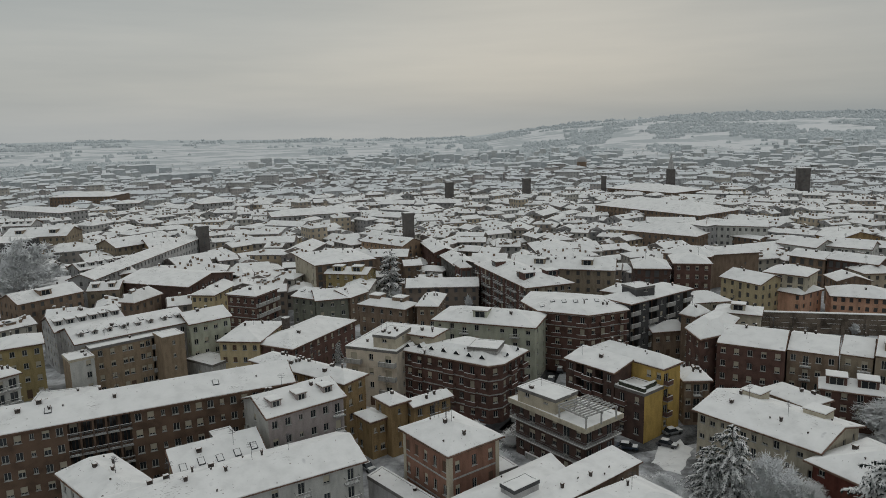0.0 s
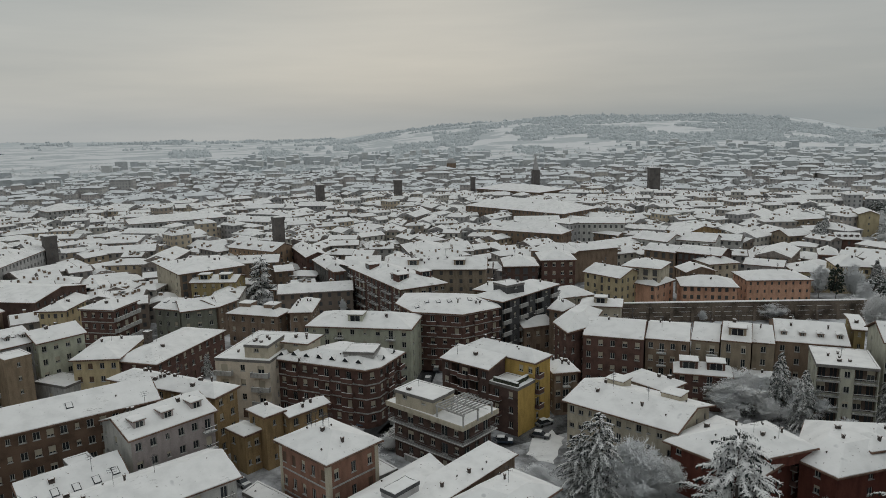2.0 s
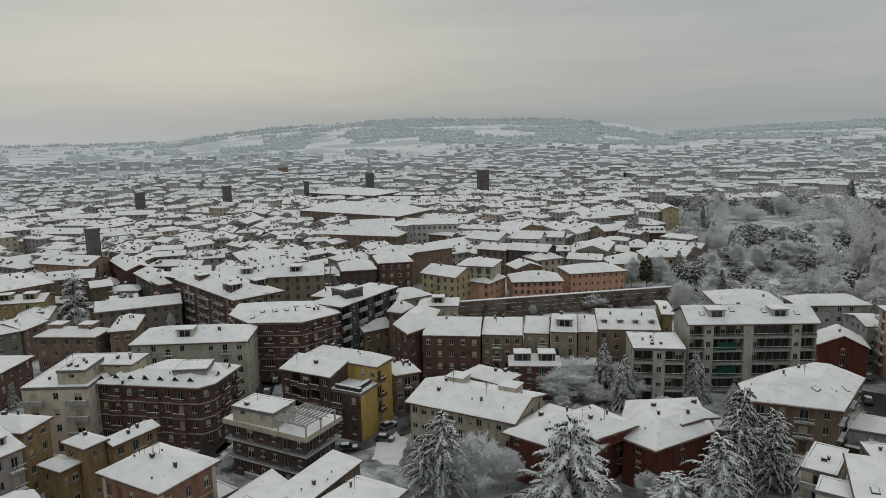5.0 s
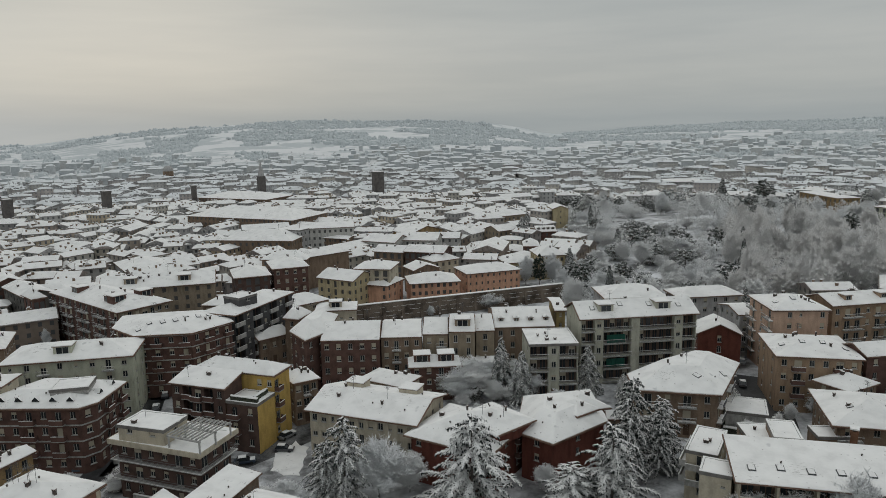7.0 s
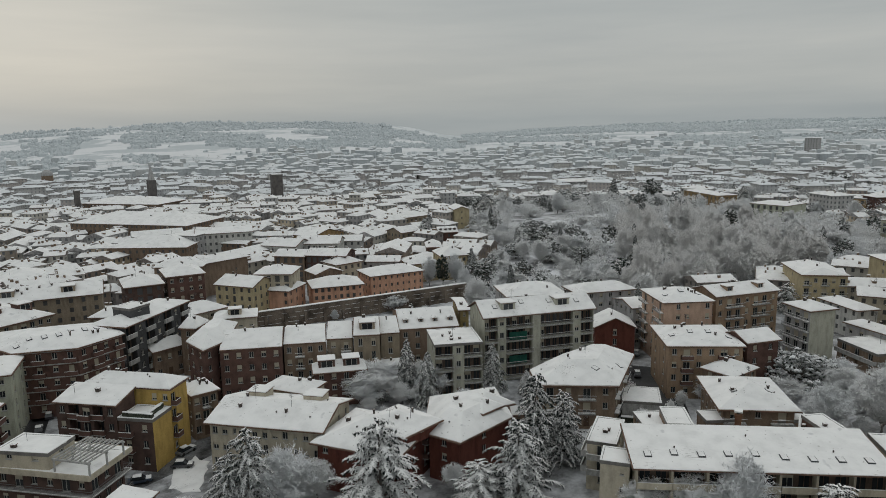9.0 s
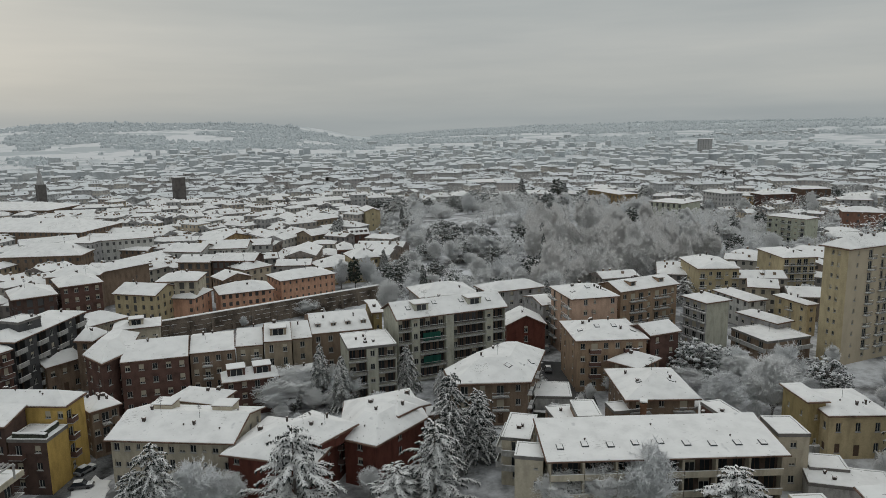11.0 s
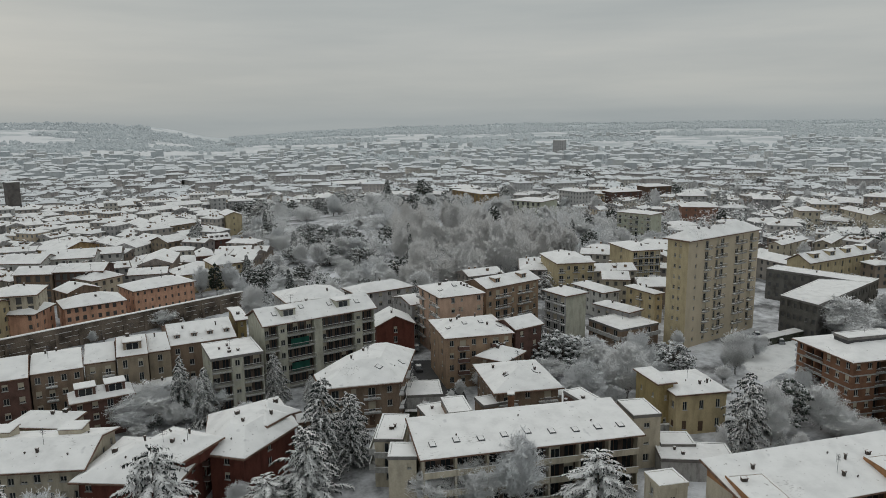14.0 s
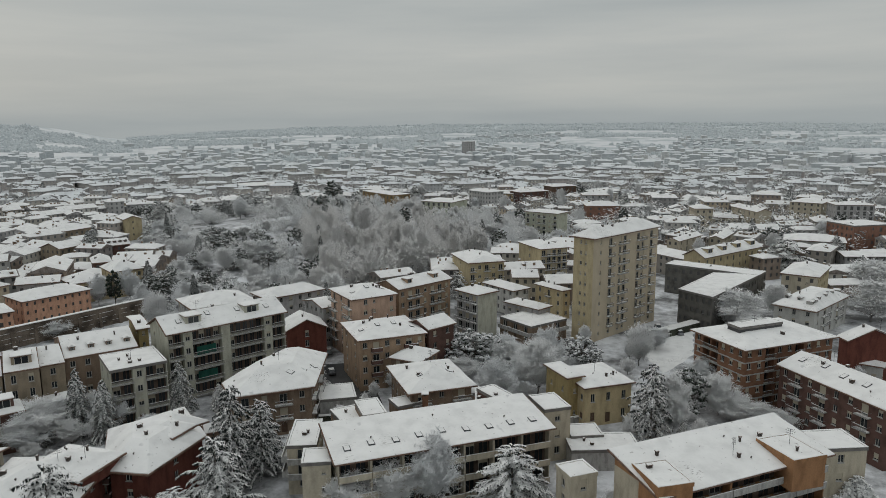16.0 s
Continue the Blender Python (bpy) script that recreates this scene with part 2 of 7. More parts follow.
YVIL = material("pale_yellow_plaster", (0.47, 0.385, 0.235), 0.88, 0.10, 0.3, 4.0, 0.1, streak=3)
STACK = material("sooty_chimney", (0.085, 0.072, 0.064), 0.9, 0.2, 2.0)
BLOCKP = material("grey_beige_plaster", (0.46, 0.395, 0.295), 0.88, 0.05, 0.2, 4.0, 0.1, streak=2)
TAN = material("tan_plaster", (0.27, 0.205, 0.14), 0.88, 0.12, 0.3, 4.0, 0.1, streak=3)
DGREEN = material("dark_sage_plaster", (0.19, 0.195, 0.16), 0.88, 0.12, 0.3, 4.0, 0.1, streak=3)
IVORY = material("ivory_plaster", (0.58, 0.51, 0.42), 0.88, 0.10, 0.3, 4.0, 0.1, streak=3)
PALE = material("pale_sage_plaster", (0.42, 0.415, 0.345), 0.88, 0.12, 0.3, 4.0, 0.1, streak=3)
SLATE = material("grey_panel_cladding", (0.12, 0.115, 0.105), 0.7, 0.2, 0.4, 6.0, 0.1)
# loggia back walls darkened in colour, standing in for the recess's shade
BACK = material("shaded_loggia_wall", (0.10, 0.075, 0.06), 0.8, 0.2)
APRI = material("apricot_plaster", (0.31, 0.22, 0.15), 0.88, 0.12, 0.3, 4.0, 0.1, streak=3)
# brick lightened towards blue-grey: the towers' distance haze in the colour
TOWERB = material("tower_brick", (0.118, 0.108, 0.103), 0.9, 0.2, 0.3, 5.0, 0.4)
STONEW = material("old_brick_wall", (0.15, 0.122, 0.098), 0.92, 0.3, 0.25, 4.0, 0.5)

# ---- helpers for building ----


def mesh_of(name, bm, mats):
    me = bpy.data.meshes.new(name)
    bm.to_mesh(me)
    bm.free()
    for m in mats if isinstance(mats, (list, tuple)) else [mats]:
        me.materials.append(m)
    return me


def part(name, bm, mats, parent, label="", at=None):
    """One mesh object under a thing or a part. bm may be a mesh already made."""
    me = mesh_of(name, bm, mats) if isinstance(bm, bmesh.types.BMesh) else bm
    ob = new(name, me)
    ob.parent = parent
    if at is not None:
        ob.matrix_basis = at
    if label:
        tagged(ob, label)
    return ob


def box(bm, x0, x1, y0, y1, z0, z1, mat=0):
    v = [bm.verts.new(p) for p in ((x0, y0, z0), (x1, y0, z0), (x1, y1, z0), (x0, y1, z0),
                                   (x0, y0, z1), (x1, y0, z1), (x1, y1, z1), (x0, y1, z1))]
    for q in ((0, 3, 2, 1), (4, 5, 6, 7), (0, 1, 5, 4), (1, 2, 6, 5), (2, 3, 7, 6), (3, 0, 4, 7)):
        bm.faces.new([v[i] for i in q]).material_index = mat


def quad(bm, pts, mat=0):
    f = bm.faces.new([bm.verts.new(p) for p in pts])
    f.material_index = mat
    return f


made = {}


def window_mesh(w, h, kind):
    """A window to fill an opening: frame, sash bars and panes in one, a snowy sill; kind: glass, blind, half or shutter."""
    key = (round(w, 2), round(h, 2), kind)
    if key not in made:
        bm = bmesh.new()
        x, z, f = w / 2, h / 2, 0.08
        xs, zs = (-x, -x + f, -0.04, 0.04, x - f, x), (-z, -z + f, z - f, z)
        corner = {}

        def at(i, k, y):
            if (i, k, y) not in corner:
                corner[i, k, y] = bm.verts.new((xs[i], y, zs[k]))
            return corner[i, k, y]

        for i in range(5):
            for k in range(3):
                pane = i in (1, 3) and k == 1
                y = 0.03 if pane else -0.04
                bm.faces.new((at(i, k, y), at(i + 1, k, y), at(i + 1, k + 1, y), at(i, k + 1, y))).material_index = 0 if pane else 1
                if pane:
                    ring = ((i, k), (i + 1, k), (i + 1, k + 1), (i, k + 1))
                    for a, b in zip(ring, ring[1:] + ring[:1]):
                        bm.faces.new((at(*a, -0.04), at(*b, -0.04), at(*b, 0.03), at(*a, 0.03))).material_index = 1
        n = len(bm.faces)
        box(bm, -x - 0.1, x + 0.1, -0.29, -0.045, -z - 0.08, -z + 0.02, 3)
        bm.faces.ensure_lookup_table()
        if kind in ("blind", "half"):
            box(bm, -x + 0.02, x - 0.02, -0.09, -0.05, -z * 0.5 if kind == "blind" else z * 0.25, z, 2)
        if kind == "shutter":
            for s in (-1, 1):
                box(bm, min(s * 0.02, s * x), max(s * 0.02, s * x), -0.12, -0.06, -z, z, 5)
        made[key] = mesh_of("window", bm, [GLASS, SHUT if kind == "dark" else FRAME, BLIND, CONC, SNOW, SHUT])
    return made[key]


def door_mesh(w, h):
    key = ("door", round(w, 2), round(h, 2))
    if key not in made:
        bm = bmesh.new()
        x, z = w / 2, h / 2
        box(bm, -x, x, -0.02, 0.04, -z, z, 0)
        for a in (-x + 0.12, 0.06):
            for b, c in ((-z + 0.2, -0.1), (0.1, z - 0.2)):
                box(bm, a, a + x - 0.18, -0.045, -0.024, b, c, 0)
        box(bm, -0.05, 0.0, -0.08, -0.024, -0.15, 0.05, 1)
        made[key] = mesh_of("door", bm, [SHUT, METAL])
    return made[key]


def balcony_mesh(w, deep, kind):
    """A slab with a rail round it; kind: bars, solid or brick."""
    key = ("balcony", round(w, 1), deep, kind)
    if key not in made:
        bm = bmesh.new()
        x = w / 2
        box(bm, -x, x, -deep, 0, -0.16, 0, 0)
        box(bm, -x + 0.1, x - 0.1, -deep + 0.12, -0.02, 0.004, 0.07, 2)
        if kind == "bars":
            box(bm, -x, x, -deep, -deep + 0.05, 0.95, 1.0, 1)
            box(bm, -x, x, -deep, -deep + 0.05, 0.1, 0.14, 1)
            box(bm, -x - 0.02, x + 0.02, -deep - 0.02, -deep + 0.07, 1.0, 1.05, 2)
            for s in (-x, x - 0.05):
                box(bm, s, s + 0.05, -deep + 0.05, 0, 0.95, 1.0, 1)
            k = max(4, int(w / 0.22))
            for i in range(k + 1):
                c = -x + 0.02 + (w - 0.04) * i / k
                box(bm, c - 0.015, c + 0.015, -deep + 0.01, -deep + 0.04, 0.0, 0.95, 1)
        else:
            box(bm, -x, x, -deep, -deep + 0.1, 0.004, 0.95, 3 if kind == "brick" else 0)
            for s in (-x, x - 0.1):
                box(bm, s, s + 0.1, -deep + 0.1, 0, 0.004, 0.95, 3 if kind == "brick" else 0)
            box(bm, -x - 0.02, x + 0.02, -deep - 0.02, -deep + 0.12, 0.95, 1.03, 2)
        made[key] = mesh_of("balcony", bm, [CREAM if kind == "cream" else CONC, RAIL, SNOW, BRICK])
    return made[key]


def chimney_mesh(k):
    key = ("chimney", k)
    if key not in made:
        bm = bmesh.new()
        w, hh = ((0.20, 0.62), (0.27, 0.5), (0.14, 0.8), (0.40, 0.55))[k]
        d = w if k < 3 else 0.28
        box(bm, -w, w, -d, d, -1.0, hh, 0)
        for sx in (-1, 1):
            for sy in (-1, 1):
                box(bm, sx * w * 0.9 - 0.05, sx * w * 0.9 + 0.05, sy * d * 0.85 - 0.05, sy * d * 0.85 + 0.05, hh, hh + 0.25, 0)
        box(bm, -w - 0.08, w + 0.08, -d - 0.08, d + 0.08, hh + 0.25, hh + 0.31, 1)
        v = len(bm.verts)
        box(bm, -w - 0.02, w + 0.02, -d - 0.02, d + 0.02, hh + 0.314, hh + 0.40, 2)
        bm.verts.ensure_lookup_table()
        for q in bm.verts[v:]:
            if q.co.z > hh + 0.36:
                q.co.x *= 0.6
                q.co.y *= 0.6
        made[key] = mesh_of("chimney", bm, [STACK, TILE, SNOW])
    return made[key]


def dormer_mesh(k, wall):
    """A dormer: cheeks, window and a small snowy roof. k: 0 gabled, 1 shed, 2 box."""
    key = ("dormer", k, wall.name)
    if key not in made:
        bm = bmesh.new()
        w, dp, h = (0.6, 1.8, 0.8) if k == 0 else (0.5, 1.7, 0.08) if k == 3 else ((1.0, 2.6, 1.2) if k == 1 else (1.9, 3.6, 1.7))
        box(bm, -w, w, 0, dp, -1.2, h, 0)
        if k != 3:
            quad(bm, [(-w * 0.7, -0.03, 0.1), (w * 0.7, -0.03, 0.1), (w * 0.7, -0.03, h - 0.15), (-w * 0.7, -0.03, h - 0.15)], 1)
            for a in (-w * 0.7, -0.05, w * 0.7 - 0.1):
                box(bm, a, a + 0.1, -0.06, -0.035, 0.1, h - 0.15, 2)
        o = 0.22
        if k in (0, 3):
            up = 0.5 if k == 0 else 0.8
            for th, lo, mt in ((0.0, 0.0, 4), (0.12, 0.1, 3)):
                p = [(-w - o, -o, h + lo), (0, -o, h + up + lo), (w + o, -o, h + lo), (-w - o, dp, h + lo), (0, dp, h + up + lo), (w + o, dp, h + lo)]
                v = [bm.verts.new(q) for q in p]
                for q in ((0, 1, 4, 3), (1, 2, 5, 4), (0, 2, 1), (3, 4, 5)):
                    bm.faces.new([v[i] for i in q]).material_index = mt if len(q) == 4 or k == 0 else 1
            if k == 3:
                quad(bm, [(-w - 0.1, -o - 0.03, h + 0.06), (w + 0.1, -o - 0.03, h + 0.06), (0, -o - 0.03, h + up - 0.02)], 1)
        else:
            box(bm, -w - o, w + o, -o, dp, h, h + 0.1, 4)
            box(bm, -w - o + 0.05, w + o - 0.05, -o + 0.05, dp, h + 0.104, h + 0.28, 3)
        made[key] = mesh_of("dormer", bm, [wall, GLASS, FRAME, SNOW, TILE])
    return made[key]


def skylight_mesh():
    if "sky" not in made:
        bm = bmesh.new()
        box(bm, -0.58, 0.58, -0.8, 0.8, -0.1, 0.25, 0)
        box(bm, -0.48, 0.48, -0.70, 0.70, 0.254, 0.265, 1)
        box(bm, -0.47, 0.47, -0.62, 0.69, 0.269, 0.31, 2)
        made["sky"] = mesh_of("skylight", bm, [METAL, GLASS, SNOW])
    return made["sky"]


def vent_mesh():
    """A small flue pipe with a cowl and a crumb of snow."""
    if "vent" not in made:
        bm = bmesh.new()
        bmesh.ops.create_cone(bm, cap_ends=True, segments=7, radius1=0.1, radius2=0.1, depth=0.7, matrix=Matrix.Translation((0, 0, 0.0)))
        bmesh.ops.create_cone(bm, cap_ends=True, segments=7, radius1=0.19, radius2=0.12, depth=0.14, matrix=Matrix.Translation((0, 0, 0.42)))
        n = len(bm.faces)
        bmesh.ops.create_cone(bm, cap_ends=True, segments=7, radius1=0.13, radius2=0.05, depth=0.05, matrix=Matrix.Translation((0, 0, 0.515)))
        bm.faces.ensure_lookup_table()
        for f in bm.faces[n:]:
            f.material_index = 1
        made["vent"] = mesh_of("roof_vent", bm, [STACK, SNOW])
    return made["vent"]


def antenna_mesh():
    if "ant" not in made:
        bm = bmesh.new()
        box(bm, -0.025, 0.025, -0.025, 0.025, -0.5, 3.0, 0)
        for z, w in ((2.9, 0.5), (2.6, 0.7), (2.2, 0.6)):
            box(bm, -w, w, -0.02, 0.02, z, z + 0.03, 0)
            for i in range(5):
                c = -w + 2 * w * i / 4
                box(bm, c - 0.012, c + 0.012, -0.3, 0.3, z + 0.03, z + 0.05, 0)
        made["ant"] = mesh_of("antenna", bm, METAL)
    return made["ant"]


def spans(pattern, length):
    """The columns of a facade: 'auto' gives a window about every three metres."""
    if pattern == "auto":
        return "w" * max(1, round(length / 3.1))
    return pattern


HOLES = {"w": (1.1, 1.45, 0.95), "n": (0.7, 1.1, 1.2), "d": (1.15, 2.2, 0.12), "B": (1.6, 2.2, 0.12), "s": (0.6, 0.6, 1.5), "t": (1.0, 1.9, 0.75)}


def facade(bm, p0, p1, h, pattern, storeys, root, rng, win, bal="bars", mat=0, base=0.5):
    """A wall from p0 to p1 with real recesses; its windows and balconies become parts of root when root is given."""
    e = Vector((p1[0] - p0[0], p1[1] - p0[1], 0))
    length = e.length
    e.normalize()
    out = Vector((e.y, -e.x, 0))
    cols = spans(pattern, length)
    n = len(cols)
    cw, ch = length / n, (h - base) / storeys
    turn = Matrix.Rotation(math.atan2(e.y, e.x), 4, "Z")

    def at(s, z, d=0.0):
        return (p0[0] + e.x * s - out.x * d, p0[1] + e.y * s - out.y * d, z)

    def face(s0, s1, z0, z1, d=0.0, m=mat):
        if s1 - s0 > 1e-4 and z1 - z0 > 1e-4:
            quad(bm, [at(s0, z0, d), at(s1, z0, d), at(s1, z1, d), at(s0, z1, d)], m)

    face(0, length, 0, base)
    for i, c in enumerate(cols):
        if c == "h":
            continue
        run = 1
        while c == "G" and i + run < n and cols[i + run] == "h":
            run += 1
        s0, s1 = i * cw, (i + run) * cw
        if c == ".":
            face(s0, s1, base, h)
            continue
        for k in range(storeys):
            z0, z1 = base + k * ch, base + (k + 1) * ch
            door = False
            if c in "gG":
                a0, a1, b0, b1, dp = s0 + 0.18, s1 - 0.18, z0 + 0.1, z1 - 0.3, 1.5
            else:
                door = k == 0 and i == n // 2 and root is not None and n > 2 and h > 5
                w, hh, sill = (1.2, 2.3, 0.0) if door else HOLES["w" if (c in "dB" and k == 0) else c]
                w, hh = min(w, cw * 0.8), min(hh, ch - sill - 0.25)
                a0, a1, b0, b1, dp = (s0 + s1 - w) / 2, (s0 + s1 + w) / 2, z0 + sill, z0 + sill + hh, 0.2
            face(s0, a0, z0, z1)
            face(a1, s1, z0, z1)
            face(a0, a1, z0, b0)
            face(a0, a1, b1, z1)
            quad(bm, [at(a0, b0), at(a0, b0, dp), at(a0, b1, dp), at(a0, b1)], mat)
            quad(bm, [at(a1, b0, dp), at(a1, b0), at(a1, b1), at(a1, b1, dp)], mat)
            quad(bm, [at(a0, b0), at(a1, b0), at(a1, b0, dp), at(a0, b0, dp)], mat)
            quad(bm, [at(a0, b1, dp), at(a1, b1, dp), at(a1, b1), at(a0, b1)], mat)
            if root is None:
                face(a0, a1, b0, b1, dp, 1)
                continue
            kind = rng.choice(win)
            mid = Matrix.Translation(at((a0 + a1) / 2, (b0 + b1) / 2, dp)) @ turn
            if c in "gG":
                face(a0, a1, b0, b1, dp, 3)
                for q in range(run):
                    ww = (a1 - a0) / run
                    # the dark kind dims the frames, painting in the loggia's shade
                    me = window_mesh(min(2.2, ww * 0.7), (b1 - b0) * 0.85, "dark" if rng.random() < 0.8 else "half")
                    part("window", me, None, root, at=Matrix.Translation(at(a0 + ww * (q + 0.5), b0 + (b1 - b0) * 0.43, dp - 0.05)) @ turn)
                part("balcony", balcony_mesh(a1 - a0 + 0.2, 0.5, bal), None, root, at=Matrix.Translation(at((a0 + a1) / 2, b0, 0.0)) @ turn)
            elif door:
                part("door", door_mesh(a1 - a0, b1 - b0), None, root, at=mid)
            else:
                part("window", window_mesh(a1 - a0, b1 - b0, kind), None, root, at=mid)
                if c in "dB" and k > 0 and bal != "none":
                    part("balcony", balcony_mesh((cw * 0.96 if c == "B" else min(cw * 0.92, 2.6)), 1.1, bal), None, root,
                         at=Matrix.Translation(at((s0 + s1) / 2, z0 + 0.08)) @ turn)


def grown(pts, d):
    """A convex outline, counter-clockwise, pushed out by d."""
    out = []
    n = len(pts)
    for i in range(n):
        a, b, c = (Vector(pts[j % n]).to_2d() for j in (i - 1, i, i + 1))
        u, v = (b - a).normalized(), (c - b).normalized()
        nu, nv = Vector((u.y, -u.x)), Vector((v.y, -v.x))
        k = nu + nv
        k = k / max(0.3, k.dot(nu))
        out.append((b.x + k.x * d, b.y + k.y * d))
    return out


def slopes(pts, h, kind, rise):
    """The faces of a roof over an outline."""
    p = [Vector((x, y, h)) for x, y in pts]
    if kind in ("trunc", "flat", "shed") or len(p) != 4:
        c = sum(p, Vector()) / len(p)
        if kind == "flat":
            return [p]
        s = 0.0 if kind == "pyramid" else 0.4
        q = [c + (a - c) * s + Vector((0, 0, rise)) for a in p]
        n = len(p)
        if s == 0:
            return [[p[i], p[(i + 1) % n], c + Vector((0, 0, rise))] for i in range(n)]
        return [[p[i], p[(i + 1) % n], q[(i + 1) % n], q[i]] for i in range(n)] + [q]
    if kind == "lean":
        up = Vector((0, 0, rise))
        return [[p[0], p[1], p[2] + up, p[3] + up]]
    lx, ly = (p[1] - p[0]).length, (p[2] - p[1]).length
    if kind == "gable_y" or (kind == "hip" and ly > lx):
        p = p[1:] + p[:1]
        lx, ly = ly, lx
    inset = min(lx, ly) / 2 * 0.95 if kind == "hip" else (min(lx, ly) * 0.22 if kind == "half" else 0.0)
    u = (p[1] - p[0]).normalized()
    up = Vector((0, 0, rise))
    a, b = (p[0] + p[3]) / 2 + u * inset + up, (p[1] + p[2]) / 2 - u * inset + up
    return [[p[0], p[1], b, a], [p[2], p[3], a, b], [p[1], p[2], b], [p[3], p[0], a]]


def height_on(faces, x, y):
    """The roof's height and normal over a place."""
    best = None
    for f in faces:
        nrm = (f[1] - f[0]).cross(f[2] - f[0])
        if abs(nrm.z) < 1e-6:
            continue
        inside = all((f[(i + 1) % len(f)].x - f[i].x) * (y - f[i].y) - (f[(i + 1) % len(f)].y - f[i].y) * (x - f[i].x) >= -1e-6 for i in range(len(f)))
        if inside:
            nrm = nrm.normalized()
            return f[0].z - (nrm.x * (x - f[0].x) + nrm.y * (y - f[0].y)) / nrm.z, nrm
    return None


def roof_parts(root, pts, h, kind, rise, over, wallmat, snow_on=0.11, cuts=5, trim=None):
    """Roof slab and the snow that lies on it, as two parts. Returns the roof's faces."""
    eaves = grown(pts, over)
    trim = trim or (PARAPET if kind == "flat" else TILE)
    n = len(eaves)
    bm = bmesh.new()
    if kind == "flat":
        # a deck with an upstand all round
        inner = grown(pts, -0.28)
        top = h + 0.3
        for ring, z0, z1, flip in ((eaves, h - 0.3, top, False), (inner, h, top, True)):
            for i in range(n):
                a, b = ring[i], ring[(i + 1) % n]
                q = [(*a, z0), (*b, z0), (*b, z1), (*a, z1)]
                quad(bm, q[::-1] if flip else q)
        for i in range(n):
            j = (i + 1) % n
            quad(bm, [(*eaves[i], top), (*eaves[j], top), (*inner[j], top), (*inner[i], top)])
            quad(bm, [(*eaves[j], h - 0.3), (*eaves[i], h - 0.3), (*pts[i], h - 0.3), (*pts[j], h - 0.3)])
        quad(bm, [(x, y, h) for x, y in inner])
        faces = [[Vector((x, y, h)) for x, y in inner]]
        cover = [[Vector((x, y, h)) for x, y in grown(pts, -0.3)]]
        roof = part("roof", bm, trim, root)
        bm = bmesh.new()
        for i in range(n):
            j = (i + 1) % n
            quad(bm, [(*grown(eaves, -0.04)[i], top + 0.1), (*grown(eaves, -0.04)[j], top + 0.1), (*grown(inner, 0.04)[j], top + 0.1), (*grown(inner, 0.04)[i], top + 0.1)])
            quad(bm, [(*grown(eaves, -0.04)[i], top), (*grown(eaves, -0.04)[j], top), (*grown(eaves, -0.04)[j], top + 0.1), (*grown(eaves, -0.04)[i], top + 0.1)])
    else:
        faces = slopes(eaves, h, kind, rise)
        open_ends = kind in ("gable", "gable_y")
        for f in faces[:2] if open_ends else faces:
            quad(bm, f)
            if open_ends:
                dn = Vector((0, 0, -0.2))
                quad(bm, [p + dn for p in f[::-1]])
                for a, b in ((f[1], f[2]), (f[3], f[0]), (f[0], f[1])):
                    quad(bm, [a, a + dn, b + dn, b])
        for i in range(0 if open_ends else n):
            j = (i + 1) % n
            za = zb = h
            if kind == "lean" and i in (1, 2, 3):
                za, zb = (h + rise if i in (2, 3) else h), (h + rise if j in (2, 3) else h)
            quad(bm, [(*eaves[i], za - 0.22), (*eaves[j], zb - 0.22), (*eaves[j], zb), (*eaves[i], za)])
        if kind == "lean":
            quad(bm, [(*eaves[i], (h + rise if i in (2, 3) else h) - 0.22) for i in (3, 2, 1, 0)])
        elif not open_ends:
            quad(bm, [(x, y, h - 0.22) for x, y in eaves[::-1]])
        roof = part("roof", bm, trim, root)
        bm = bmesh.new()
        cover = faces
    cen = sum((Vector((x, y, 0)) for x, y in eaves), Vector()) / n
    rad = sum((Vector((x, y, 0)) - cen).length for x, y in eaves) / n
    steep = max((math.hypot(g.x, g.y) / abs(g.z) for g in ((f[1] - f[0]).cross(f[2] - f[0]) for f in cover) if abs(g.z) > 1e-4), default=0.0)
    if kind != "flat":
        snow_on += 0.2 * min(steep, 1.2)
    else:
        snow_on = 0.31
    known = {}

    def vert(p):
        key = tuple(round(c, 3) for c in p)
        if key not in known:
            q = p.copy()
            if kind != "flat":
                off = (q - cen)
                off.z = 0
                if off.length > 0.3:
                    q -= off.normalized() * 0.2
            known[key] = bm.verts.new((q.x, q.y, q.z + snow_on))
        return known[key]

    for f in cover:
        g = [vert(p) for p in f]
        if kind in ("gable", "gable_y") and len(g) == 3:
            continue
        bm.faces.new(g)
    if cuts:
        bmesh.ops.subdivide_edges(bm, edges=bm.edges[:], cuts=cuts, use_grid_fill=True)
    bmesh.ops.remove_doubles(bm, verts=bm.verts[:], dist=0.002)
    ox, oy = root.location.x, root.location.y
    rim = {v for e in bm.edges if len(e.link_faces) == 1 for v in e.verts}
    skirt = bmesh.ops.extrude_edge_only(bm, edges=[e for e in bm.edges if len(e.link_faces) == 1])["geom"]
    low = {g for g in skirt if isinstance(g, bmesh.types.BMVert)}
    for v in bm.verts:
        k = noise.noise(Vector((v.co.x * 0.45 + ox, v.co.y * 0.45 + oy, 3.1)))
        k2 = noise.noise(Vector((v.co.x * 1.7 + oy, v.co.y * 1.7 + ox, 8.3)))
        if v in low:
            v.co.z -= snow_on + 0.02
            v.co.x += 0.04 * k2
        elif v in rim:
            v.co.z += -0.02 + 0.04 * k2
            d = Vector((v.co.x - cen.x, v.co.y - cen.y)).normalized()
            v.co.x += d.x * 0.09 * k2
            v.co.y += d.y * 0.09 * k2
        else:
            v.co.z += 0.035 * k + 0.015 * k2
